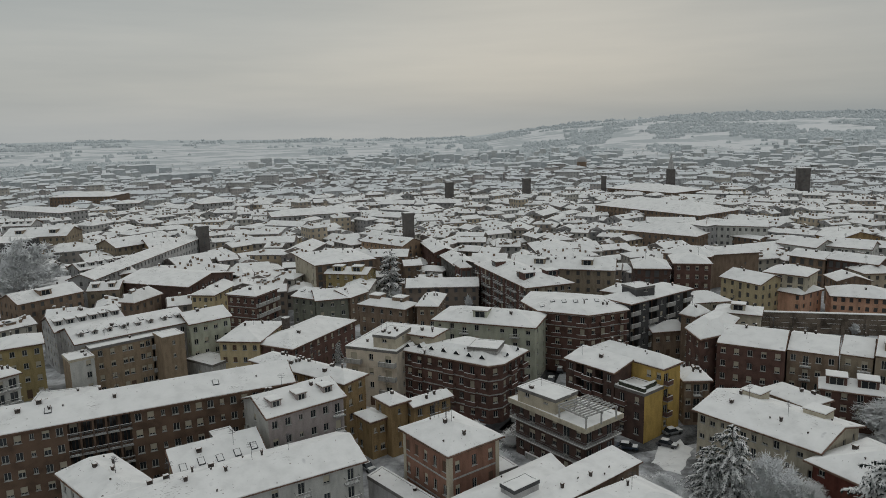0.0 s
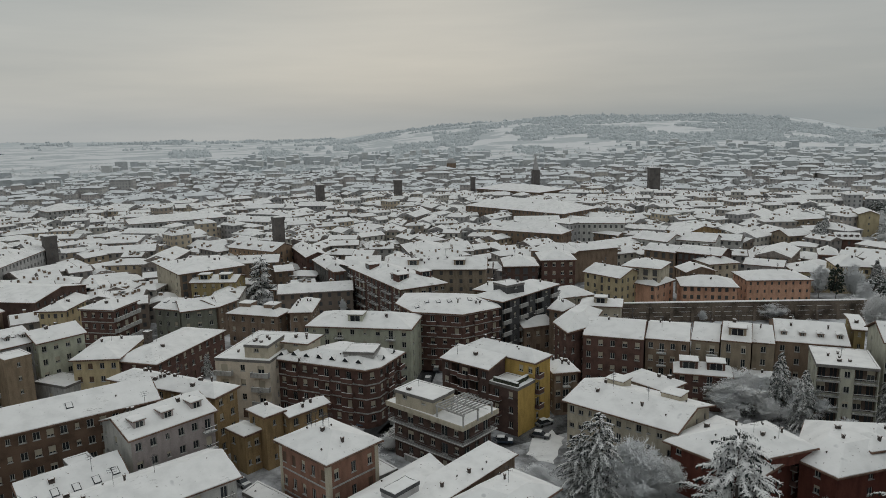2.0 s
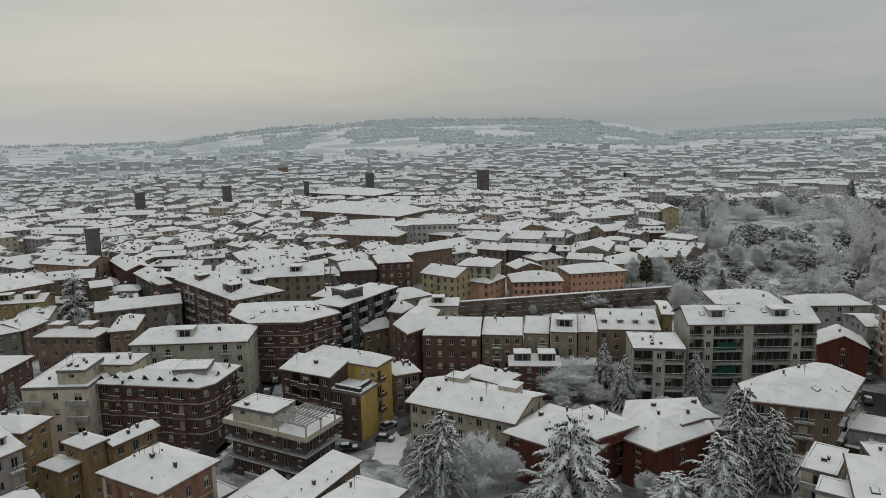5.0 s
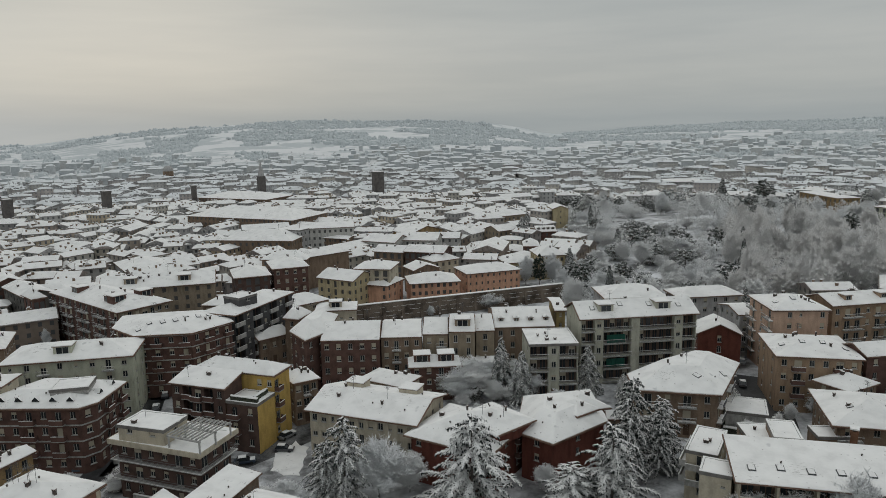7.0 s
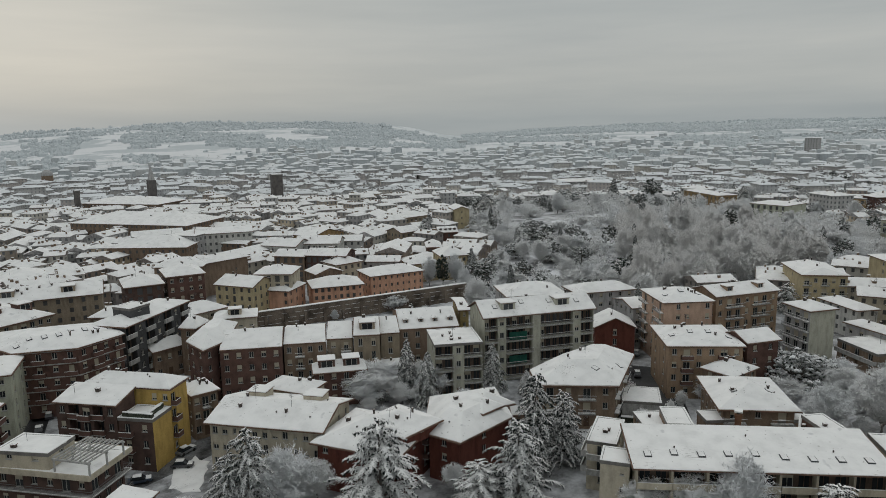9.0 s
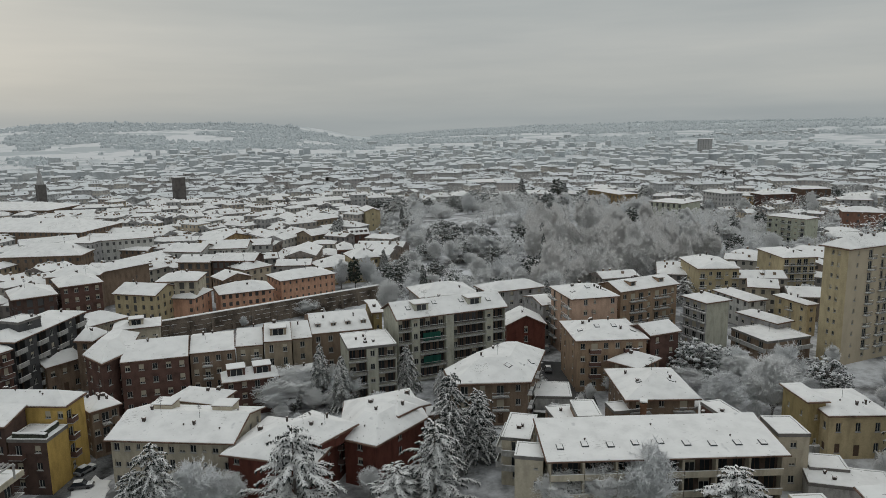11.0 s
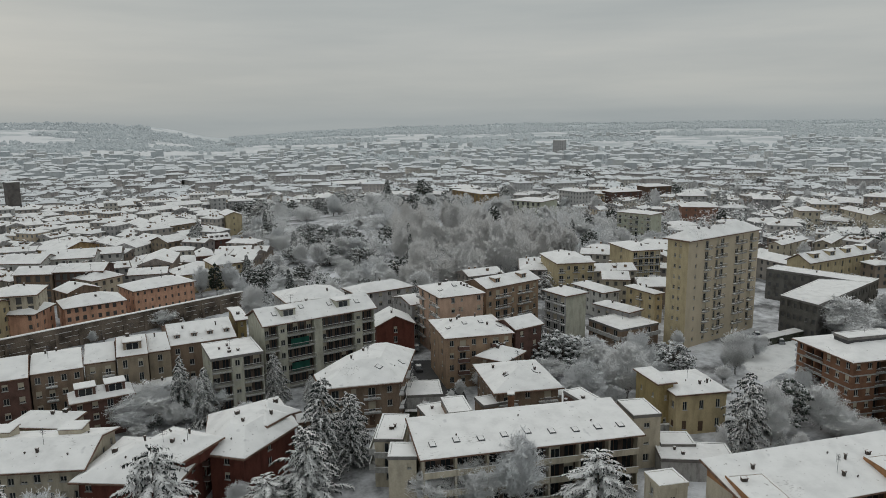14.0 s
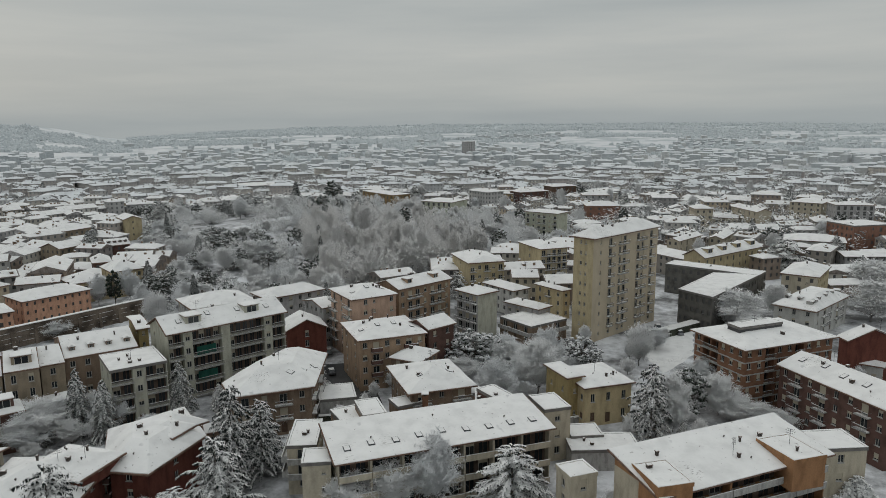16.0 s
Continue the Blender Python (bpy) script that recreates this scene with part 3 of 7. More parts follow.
    snow = part("snow_cover", bm, SNOW, roof)
    return faces


def house(label, cx, cy, rot, lx, ly, h, wall, roof="hip", rise=None, over=0.65, storeys=None, fp="auto", rp="auto", bp=".", lp="auto",
          win=("glass", "glass", "half", "blind"), bal="bars", chim=3, dorm="", sky=0, ant=1, bands=False, outline=None, base=0.0, name="apartment_building",
          cat="building", wall2=None, trim=None, dk=1, seed=1, z0=0.0, far=False, stone=False, wrap=0.0, edge_dorm=()):
    """A building on the outline lx by ly (eaves to eaves), front along local -y."""
    rng = random.Random(int(cx * 7 + cy * 13) + seed)
    root = new(name)
    root.location = (cx, cy, z0)
    root.rotation_euler = (0, 0, radians(rot))
    tagged(root, label, cat)
    if outline:
        pts = [(x - cx, y - cy) for x, y in outline]
    else:
        x, y = lx / 2, ly / 2
        pts = [(-x, -y), (x, -y), (x, y), (-x, y)]
        pts = grown(pts, -over) if over > 0 and roof != "flat" else pts
    if outline and over > 0:
        pts = grown(pts, -over)
    storeys = storeys or max(1, round((h - 0.6) / 3.05))
    if wrap:
        pts = grown(pts, -wrap)
    n = len(pts)
    pats = list(fp) if isinstance(fp, tuple) else [fp, rp, bp, lp] if n == 4 else [fp] * n
    bm = bmesh.new()
    top = h if roof == "flat" else h - 0.1
    for i in range(n):
        facade(bm, pts[i], pts[(i + 1) % n], top, pats[i].replace("g", "w").replace("G", "w").replace("h", "w") if far else pats[i], storeys, None if far else root, rng, win, bal, mat=(2 if wall2 and i in (1, 3) else 0))
    k = 0.36 if roof in ("gable", "gable_y") else 0.34
    rise = (min(lx, ly) / 2 * k if not outline else 2.2) if rise is None else rise
    if roof in ("gable", "gable_y", "half"):
        f = slopes(pts, top, roof, rise * 0.93)
        for g in f[2:]:
            quad(bm, g, 2 if wall2 else 0)
    if roof == "lean":
        up = Vector((0, 0, rise * 0.97))
        p = [Vector((*q, top)) for q in pts]
        quad(bm, [p[1], p[2], p[2] + up])
        quad(bm, [p[3], p[0], p[3] + up])
        quad(bm, [p[2], p[3], p[3] + up, p[2] + up])
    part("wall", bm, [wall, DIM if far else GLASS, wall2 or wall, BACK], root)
    if bands:
        bm = bmesh.new()
        ring, ch = grown(pts, 0.07), (top - 0.5) / storeys
        for s in range(1, storeys + 1):
            z = 0.5 + s * ch - 0.16
            for i in range(n):
                a, b, c, d = ring[i], ring[(i + 1) % n], pts[i], pts[(i + 1) % n]
                quad(bm, [(*a, z - 0.28), (*b, z - 0.28), (*b, z), (*a, z)])
                quad(bm, [(*a, z), (*b, z), (*d, z), (*c, z)])
                quad(bm, [(*b, z - 0.28), (*a, z - 0.28), (*c, z - 0.28), (*d, z - 0.28)])
        part("string_course", bm, CONC, root)
    for s in range(1, storeys) if wrap else ():
        # a terrace all round each storey: pale slab, snow at its edge, dark rails
        z = 0.5 + s * (top - 0.5) / storeys
        bm = bmesh.new()
        for i in range(n):
            j = (i + 1) % n
            a, b, c, d, e, f = grown(pts, wrap)[i], grown(pts, wrap)[j], grown(pts, wrap - 0.14)[i], grown(pts, wrap - 0.14)[j], pts[i], pts[j]
            quad(bm, [(*a, z - 0.12), (*b, z - 0.12), (*b, z + 0.06), (*a, z + 0.06)])
            quad(bm, [(*a, z + 0.06), (*b, z + 0.06), (*d, z + 0.06), (*c, z + 0.06)], 1)
            quad(bm, [(*c, z + 0.06), (*d, z + 0.06), (*f, z + 0.02), (*e, z + 0.02)])
            quad(bm, [(*b, z - 0.12), (*a, z - 0.12), (*e, z - 0.12), (*f, z - 0.12)])
        slab = part("terrace", bm, [CONC, SNOW], root)
        bm = bmesh.new()
        for lo, hi in ((0.42, 0.46), (0.68, 0.72), (0.98, 1.05)):
            for i in range(n):
                j = (i + 1) % n
                o, q = grown(pts, wrap - 0.04), grown(pts, wrap - 0.1)
                quad(bm, [(*o[i], z + lo), (*o[j], z + lo), (*o[j], z + hi), (*o[i], z + hi)])
                quad(bm, [(*o[i], z + hi), (*o[j], z + hi), (*q[j], z + hi), (*q[i], z + hi)])
                quad(bm, [(*q[j], z + lo), (*q[i], z + lo), (*q[i], z + hi), (*q[j], z + hi)])
        part("railing", bm, RAIL, slab)
    if wrap:
        # pale fascia round the roof terrace
        bm = bmesh.new()
        o, q = grown(pts, wrap + 0.2), grown(pts, wrap)
        for i in range(n):
            j = (i + 1) % n
            quad(bm, [(*o[i], h - 0.5), (*o[j], h - 0.5), (*o[j], h + 0.42), (*o[i], h + 0.42)])
            quad(bm, [(*o[i], h + 0.42), (*o[j], h + 0.42), (*q[j], h + 0.42), (*q[i], h + 0.42)])
            quad(bm, [(*o[j], h - 0.5), (*o[i], h - 0.5), (*q[i], h - 0.5), (*q[j], h - 0.5)])
        part("fascia", bm, CREAM, root)
    if stone:
        # pale corner pilasters
        for x, y in pts:
            bm = bmesh.new()
            sx, sy = (1 if x > 0 else -1), (1 if y > 0 else -1)
            box(bm, min(x + 0.08 * sx, x - 0.7 * sx), max(x + 0.08 * sx, x - 0.7 * sx), min(y + 0.08 * sy, y - 0.7 * sy), max(y + 0.08 * sy, y - 0.7 * sy), 0, top - 0.1)
            part("corner_pilaster", bm, CREAM, root)
    faces = roof_parts(root, pts, h, roof, rise, over if roof != "flat" else 0.12 + wrap, wall, trim=trim)
    xs, ys = [p[0] for p in pts], [p[1] for p in pts]

    def spot(u, v, lift=0.0):
        px, py = min(xs) + (max(xs) - min(xs)) * u, min(ys) + (max(ys) - min(ys)) * v
        got = height_on(faces, px, py)
        return (px, py, got[0] + lift, got[1]) if got else None

    for _ in range(chim):
        s = spot(rng.uniform(0.15, 0.85), rng.uniform(0.2, 0.8))
        if s:
            part("chimney", chimney_mesh(rng.choice((0, 0, 1, 2, 3))), None, root, at=Matrix.Translation(s[:3]))
    for _ in range(0 if far or math.hypot(cx, cy) > 165 or (not outline and lx * ly < 110) else 3):
        s = spot(rng.uniform(0.08, 0.92), rng.uniform(0.1, 0.9))
        if s:
            part("roof_vent", vent_mesh(), None, root, at=Matrix.Translation(s[:3]))
    for _ in range(ant):
        s = spot(rng.uniform(0.2, 0.8), rng.uniform(0.35, 0.65))
        if s:
            part("antenna", antenna_mesh(), None, root, at=Matrix.Translation(s[:3]) @ Matrix.Rotation(rng.uniform(0, 6), 4, "Z"))
    for side, count in zip(dorm[::2], dorm[1::2]):
        for i in range(int(count)):
            u = (i + 0.5 + rng.uniform(-0.05, 0.05)) / int(count)
            uv, a = {"F": ((u, 0.14), 0), "R": ((0.86, u), 90), "B": ((u, 0.86), 180), "L": ((0.14, u), -90)}[side]
            s = spot(*uv)
            if s:
                part("dormer", dormer_mesh(dk, wall), None, root, at=Matrix.Translation((s[0], s[1], s[2] + 0.1)) @ Matrix.Rotation(radians(a), 4, "Z"))
    for i, count, inset in edge_dorm:
        a, b = Vector(grown(pts, over)[i]), Vector(grown(pts, over)[(i + 1) % n])
        e = (b - a).normalized()
        for q in range(count):
            c = a.lerp(b, (q + 0.7) / (count + 0.4)) + Vector((-e.y, e.x)) * inset
            got = height_on(faces, c.x, c.y)
            if got:
                part("dormer", dormer_mesh(dk, wall), None, root, at=Matrix.Translation((c.x, c.y, got[0] + 0.1)) @ Matrix.Rotation(math.atan2(e.y, e.x), 4, "Z"))
    for i in range(sky):
        s = spot((i + 0.5) / sky, 0.3 + rng.uniform(-0.06, 0.06))
        if s:
            q = Vector((0, 0, 1)).rotation_difference(s[3]).to_matrix().to_4x4()
            part("skylight", skylight_mesh(), None, root, at=Matrix.Translation(s[:3]) @ q)
    return root

# ---- ground ----


# the skyline: bearing in degrees, and how far the hills stand over the eye, in degrees
SKYLINE = [(-180, -0.5), (-50, -0.5), (-30, -0.45), (-20, -0.6), (-10, -0.8), (0, -1.0), (3, -0.8), (5.4, -0.44), (9.9, -0.06), (14, 0.13), (18.3, 0.45), (22, 0.5),
           (26, 0.42), (30, 0.32), (35.5, 0.18), (37.6, -0.1), (39.5, -0.46), (41, -0.9), (45, -0.72), (51, -0.38), (58, -0.18), (65, -0.06), (85, -0.06), (115, -0.2), (180, -0.5)]
# open fields on the hills and the plain: bearing, distance, half widths in degrees and metres
FIELDS = [(5.1, 2050, 1.3, 420), (8.5, 2300, 1.8, 400), (15.0, 2100, 1.4, 330), (15.6, 1380, 1.5, 190), (14.3, 1570, 2.1, 90), (20.7, 1850, 1.5, 160), (21.0, 1490, 1.9, 140),
          (24.9, 1470, 2.2, 80), (44.2, 1850, 2.0, 260), (38.2, 2080, 1.9, 160), (29.8, 2120, 1.7, 120), (67.0, 2800, 1.4, 420), (77.8, 2080, 2.3, 420), (82.6, 2110, 1.5, 260),
          (72.1, 1850, 2.0, 150), (-21.8, 3300, 2.3, 600), (-16.4, 2900, 3.0, 560), (-16.5, 1700, 6.5, 420), (-5.9, 1930, 2.4, 330), (-26.8, 3100, 1.2, 450), (-12.0, 2300, 3.0, 260),
          (33.0, 1650, 1.6, 90), (90.0, 2200, 2.4, 260), (55.0, 2300, 2.2, 220), (12.0, 2500, 1.0, 150), (26.5, 2350, 1.2, 130)]


def in_field(x, y):
    d, az = math.hypot(x, y), math.degrees(math.atan2(x, y))
    k = 0.7 * noise.noise(Vector((x / 120, y / 120, 2.2)))
    return any(max(abs(az - a) / ha, abs(d - b) / hb) + k < 1.0 for a, b, ha, hb in FIELDS)


def land(x, y):
    """The lie of the land: flat town, a park knoll, a broad hill and low hills far off."""
    d, az = math.hypot(x, y), math.degrees(math.atan2(x, y))
    z = 9.0 * math.exp(-(((x - 355) / 95) ** 2 + ((y - 235) / 95) ** 2))
    if d > 1250:
        up = float(np.interp(az, [q[0] for q in SKYLINE], [q[1] for q in SKYLINE]))
        near = math.exp(-((az - 22) / 18) ** 6)
        crest = 4500 - 1500 * near
        top = 56 + crest * math.tan(radians(up))
        f = min(1.0, (d - 1250) / (crest - 1250))
        roll = noise.noise(Vector((x / 520, y / 520, 1.7))) * 11 + noise.noise(Vector((x / 210, y / 210, 4.2))) * 4
        z += top * f ** (1.5 - 0.2 * near) + roll * f * (1 - 0.6 * f) - max(0.0, d - crest) * 0.06
    return z


bm = bmesh.new()
rings = [0, 20, 50, 90, 130, 180, 230, 280, 330, 380, 430, 480, 540, 610, 700, 800, 920, 1050, 1200, 1350, 1500, 1650, 1800, 1950, 2100, 2250, 2400, 2550, 2700,
         2850, 3000, 3150, 3300, 3450, 3600, 3750, 3900, 4050, 4200, 4350, 4500, 4700, 4900]
SEG = 320
rows_v = []
for r in rings:
    rows_v.append([bm.verts.new((r * math.sin(2 * math.pi * i / SEG), r * math.cos(2 * math.pi * i / SEG), land(r * math.sin(2 * math.pi * i / SEG), r * math.cos(2 * math.pi * i / SEG))))
                   for i in range(SEG)] if r else [bm.verts.new((0, 0, 0))])
for a, b in zip(rows_v, rows_v[1:]):
    for i in range(SEG):
        j = (i + 1) % SEG
        f = bm.faces.new((a[i], a[j], b[j], b[i]) if len(a) > 1 else (a[0], b[j], b[i]))
        f.smooth = True
        f.normal_update()
        if f.normal.z < 0:
            f.normal_flip()


def land_cover():
    """Snowy ground: wet trodden patches in town, fields outside it paling into painted haze."""
    m = bpy.data.materials.new("snowy_land")
    m.use_nodes = True
    n, l = m.node_tree.nodes, m.node_tree.links
    b = n["Principled BSDF"]
    b.inputs["Roughness"].default_value = 0.9
    tc = n.new("ShaderNodeTexCoord")

    def patches(scale, detail, lo, hi, a, c):
        t = n.new("ShaderNodeTexNoise")
        t.inputs["Scale"].default_value = scale
        t.inputs["Detail"].default_value = detail
        t.inputs["Roughness"].default_value = 0.68
        l.new(tc.outputs["Object"], t.inputs["Vector"])
        r = n.new("ShaderNodeValToRGB")
        stops(r, [(lo, a), (hi, c)])
        l.new(t.outputs["Fac"], r.inputs[0])
        return r.outputs[0], t.outputs["Fac"]

    town, fine = patches(0.07, 7, 0.40, 0.60, (0.12, 0.12, 0.12), (0.68, 0.69, 0.71))
    # field and wood tones kept close and bluish: part of the painted haze
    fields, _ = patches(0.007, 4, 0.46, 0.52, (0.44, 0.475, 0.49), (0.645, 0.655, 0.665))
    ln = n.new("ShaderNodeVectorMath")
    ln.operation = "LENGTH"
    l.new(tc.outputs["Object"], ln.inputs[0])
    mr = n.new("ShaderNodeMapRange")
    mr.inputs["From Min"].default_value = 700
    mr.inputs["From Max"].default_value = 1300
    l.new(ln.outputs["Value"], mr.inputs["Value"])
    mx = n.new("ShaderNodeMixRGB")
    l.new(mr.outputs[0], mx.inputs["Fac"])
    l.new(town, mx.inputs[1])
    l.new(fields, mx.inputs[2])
    # past the fields, distance haze painted as a blue-grey ground colour
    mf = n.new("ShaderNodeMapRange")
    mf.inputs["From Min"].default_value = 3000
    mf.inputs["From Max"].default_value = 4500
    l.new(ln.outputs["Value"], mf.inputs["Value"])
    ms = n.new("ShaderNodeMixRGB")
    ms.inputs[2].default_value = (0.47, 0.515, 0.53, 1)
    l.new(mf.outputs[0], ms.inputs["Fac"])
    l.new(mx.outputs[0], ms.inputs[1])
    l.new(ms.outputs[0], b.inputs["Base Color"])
    bp = n.new("ShaderNodeBump")
    bp.inputs["Strength"].default_value = 0.3
    bp.inputs["Distance"].default_value = 0.2
    l.new(fine, bp.inputs["Height"])
    l.new(bp.outputs[0], b.inputs["Normal"])
    return m


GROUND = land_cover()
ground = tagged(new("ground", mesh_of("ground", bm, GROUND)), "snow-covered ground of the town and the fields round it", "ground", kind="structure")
KEEP = [(231, 25, 17), (205, 8, 15), (24, 172, 9), (30, 195, 8), (157, 102, 9), (174, 114, 9), (141, 89, 9), (-21, 262, 8), (-19, 250, 7)]


def road(name, pts, width, label, top=ASPH):
    """A wet street with slush along its edges."""
    bm = bmesh.new()
    left, right = [], []
    for i, p in enumerate(pts):
        a, c = Vector(pts[max(0, i - 1)]), Vector(pts[min(len(pts) - 1, i + 1)])
        d = (c - a).normalized()
        left.append(bm.verts.new((p[0] - d.y * width / 2, p[1] + d.x * width / 2, 0.03)))
        right.append(bm.verts.new((p[0] + d.y * width / 2, p[1] - d.x * width / 2, 0.03)))
    for i in range(len(pts) - 1):
        bm.faces.new((right[i], right[i + 1], left[i + 1], left[i]))
    return tagged(new(name, mesh_of(name, bm, top)), label, "road", kind="structure")


road("road", [(3, 128), (12, 143), (21, 160), (27, 178), (22, 205), (8, 232), (-2, 262), (-10, 300), (-14, 325)], 7, "wet dark street with slush between the houses")
road("road", [(120, 72), (141, 89), (157, 102), (174, 114), (192, 128), (210, 144)], 13, "dark wet street between apartment houses")
road("road", [(12, 143), (34, 130), (48, 134), (60, 146)], 6, "side street with melting snow", SLUSH)
road("road", [(27, 178), (52, 168), (80, 148), (110, 130)], 6, "slushy back street behind the terraced houses", SLUSH)


def lawn(pts, label):
    """Undisturbed snow lying a hand deep, its edge rounded off."""
    bm = bmesh.new()
    n = len(pts)
    ring = []
    for i in range(n):
        a, b = Vector(pts[i]), Vector(pts[(i + 1) % n])
        k = max(2, int((b - a).length / 1.5))
        ring += [a.lerp(b, j / k) + Vector((noise.noise(Vector((*a.lerp(b, j / k), 3.0))), noise.noise(Vector((*a.lerp(b, j / k), 9.0))))) * 1.1 for j in range(k)]
    mid = sum(ring, Vector((0, 0))) / len(ring)
    rows = [[bm.verts.new((*p.lerp(mid, t), z)) for p in ring] for t, z in ((0.0, 0.02), (0.03, 0.1), (0.10, 0.14), (0.5, 0.16))]
    for lo, hi in zip(rows, rows[1:]):
        for i in range(len(ring)):
            j = (i + 1) % len(ring)
            bm.faces.new((lo[i], lo[j], hi[j], hi[i]))
    bm.faces.new(rows[-1])
    bmesh.ops.recalc_face_normals(bm, faces=bm.faces)
    if sum(f.normal.z for f in bm.faces) < 0:
        bmesh.ops.reverse_faces(bm, faces=bm.faces)
    return tagged(new("lawn", mesh_of("lawn", bm, SNOW)), label, "lawn", kind="structure")


def hedge(x, y, rot, length, high, deep=1.2, label="clipped hedge capped with snow", z=None):
    """A clipped hedge: leafy body with uneven faces and a snow cap."""
    root = new("hedge")
    root.location, root.rotation_euler = (x, y, land(x, y) if z is None else z), (0, 0, radians(rot))
    tagged(root, label, "hedge")
    bm = bmesh.new()
    n = max(4, int(length / 1.2))
    for name, z0, z1, m, inset in (("leaves", 0, high, 0, 0.0), ("snow_cap", high - 0.02, high + 0.22, 1, 0.1)):
        bm = bmesh.new()
        rings = []
        for i in range(n + 1):
            c = -length / 2 + length * i / n
            k = [noise.noise(Vector((x + c, y, q))) * 0.22 for q in range(4)]
            d = deep / 2 - inset
            rings.append([bm.verts.new(p) for p in ((c, -d + k[0], z0), (c, -d + k[1], z1 - 0.1), (c, 0, z1 + k[2] * 0.5), (c, d + k[3], z1 - 0.1), (c, d + k[0], z0))])
        for a, b2 in zip(rings, rings[1:]):
            for q in range(4):
                bm.faces.new((a[q], a[q + 1], b2[q + 1], b2[q]))
        bm.faces.new(rings[0])
        bm.faces.new(rings[-1][::-1])
        bmesh.ops.recalc_face_normals(bm, faces=bm.faces)
        part(name, bm, HEDGE if m == 0 else SNOW, root)


HEDGE = material("hedge_leaves", (0.05, 0.055, 0.04), 0.95, 0.3, 2.0, 12.0, 0.8)


def garden_wall(x, y, rot, length, high, label="low garden wall capped with snow"):
    root = new("garden_wall")
    root.location, root.rotation_euler = (x, y, 0), (0, 0, radians(rot))
    tagged(root, label, "wall")
    bm = bmesh.new()
    box(bm, -length / 2, length / 2, -0.15, 0.15, -0.1, high)
    part("wall", bm, CONC, root)
    bm = bmesh.new()
    box(bm, -length / 2 - 0.03, length / 2 + 0.03, -0.2, 0.2, high + 0.004, high + 0.16)
    bmesh.ops.bevel(bm, geom=bm.edges[:], offset=0.05, segments=1, affect="EDGES")
    part("snow_cap", bm, SNOW, root)

# ---- buildings close by ----
house("long brown brick apartment block, loggias, snowy gable roof", -58.2, 122.6, 26, 57.3, 13.0, 16, BRICKL, roof="gable", rise=2.6, fp="wwnwwnwwgggggwwnwwwwnwwdwww", sky=2, chim=5, dorm="", bal="bars")
house("rose-grey plastered apartment house with three dormers under snow", -29.9, 126.2, 38, 16.7, 12.9, 14, ROSE, roof="gable", fp="wwnwwd", rp="wdw", lp="nw.", dorm="F3", dk=1, chim=3, wall2=WHITE, bal="bars")
house("yellow plastered apartment house, snowy roof crowded with chimneys", -31.2, 146.4, -35, 30.0, 7.6, 13, OCHRE, roof="hip", chim=12, ant=2)
house("low dark brick hall with a broad snowy roof", -38.7, 186.0, -27, 14.0, 29.7, 9.5, BRICK, roof="hip", chim=1, rise=2.0, fp="www")
house("tall square brick stack rising from a snowy roof", -44.5, 187.0, -27, 1.5, 1.5, 13.0, STACK, roof="flat", trim=STACK, fp=".", rp=".", lp=".", chim=0, ant=0, storeys=1, name="chimney_stack", cat="chimney")
house("yellow plastered house with dark red flank and snowy hip roof", -53.0, 183.8, -7, 12.2, 19.4, 10.5, YVIL, win=("shutter", "glass"), chim=2, lp="www", fp="wwww", rise=1.8)
house("rose plastered palazzo with pale stone corners, snowy hip roof", 0.0, 111.3, -53, 14.5, 12.1, 13, SALM, roof="hip", rise=2.2, storeys=3, fp="ttttt", rp="ttt", win=("glass","half","shutter"), chim=2, bands=True, over=0.8, ant=5, name="palazzo", stone=True)
house("ochre stair tower house with snow-covered low roof", -11.5, 132.0, -53, 6.8, 5.2, 11, OCHRE, roof="hip", rise=0.9, fp="w.", rp="n", chim=1)
house("ochre house wing with snow-covered hip roof", -15.6, 131.0, -51, 6.6, 4.7, 8, OCHRE, roof="hip", rise=0.8, fp="w.", rp="nw", chim=0, ant=0)
house("ochre house wing with snow-covered low roof", -4.4, 134.0, 36, 10.3, 4.8, 10, OCHRE, roof="gable", rise=0.8, fp="wdw", chim=3, ant=0)
house("dark red brick corner apartment block, snowy roof with pointed dormers", 3.6, 153.3, 0, 20, 20, 13.5, BRICK, outline=[(-11.8, 155.6), (8.6, 142.1), (12.2, 143.3), (18.7, 152.4), (4.2, 164.4)], roof="trunc", rise=2.2, fp=("wdwwdwdw", "w", "wdwd", "www", "ww"), edge_dorm=((0, 7, 1.5), (2, 2, 1.5)), dk=3, bal="brick", chim=2, bands=True, over=0.9)
house("cream apartment block with snowy roof terraces and chimneys", -13.6, 164.0, -23, 13.3, 21.1, 14, IVORY, roof="flat", fp="BwB", rp="wBw", lp="wBw", chim=14, ant=3, bal="solid", sky=4)
house("pale green apartment block with snowy hip roof and dormer", 11.4, 176.4, -21, 28.0, 14.2, 15, GREEN, roof="hip", fp="nwdwnwdw", rp="ww", dorm="F1", dk=2, chim=3)
house("brown brick apartment block with chamfered corners and stone bands", 33.4, 183.6, 0, 20, 20, 16, BRICK, outline=[(20.4, 188.0), (23.8, 177.3), (36.2, 171.3), (47.8, 175.8), (47.7, 190.1), (24.6, 199.0)], roof="trunc", rise=1.9, over=0.7, fp="wdwd", bands=True, sky=9, chim=3, bal="brick")
house("dark glazed apartment block with pale piers, snowy roof", 56.3, 189.9, 36, 27.6, 11.1, 17, DARK, roof="hip", rise=1.6, fp="gwgwgwg", rp="gw", lp="ww", bal="solid", chim=3, bands=False)
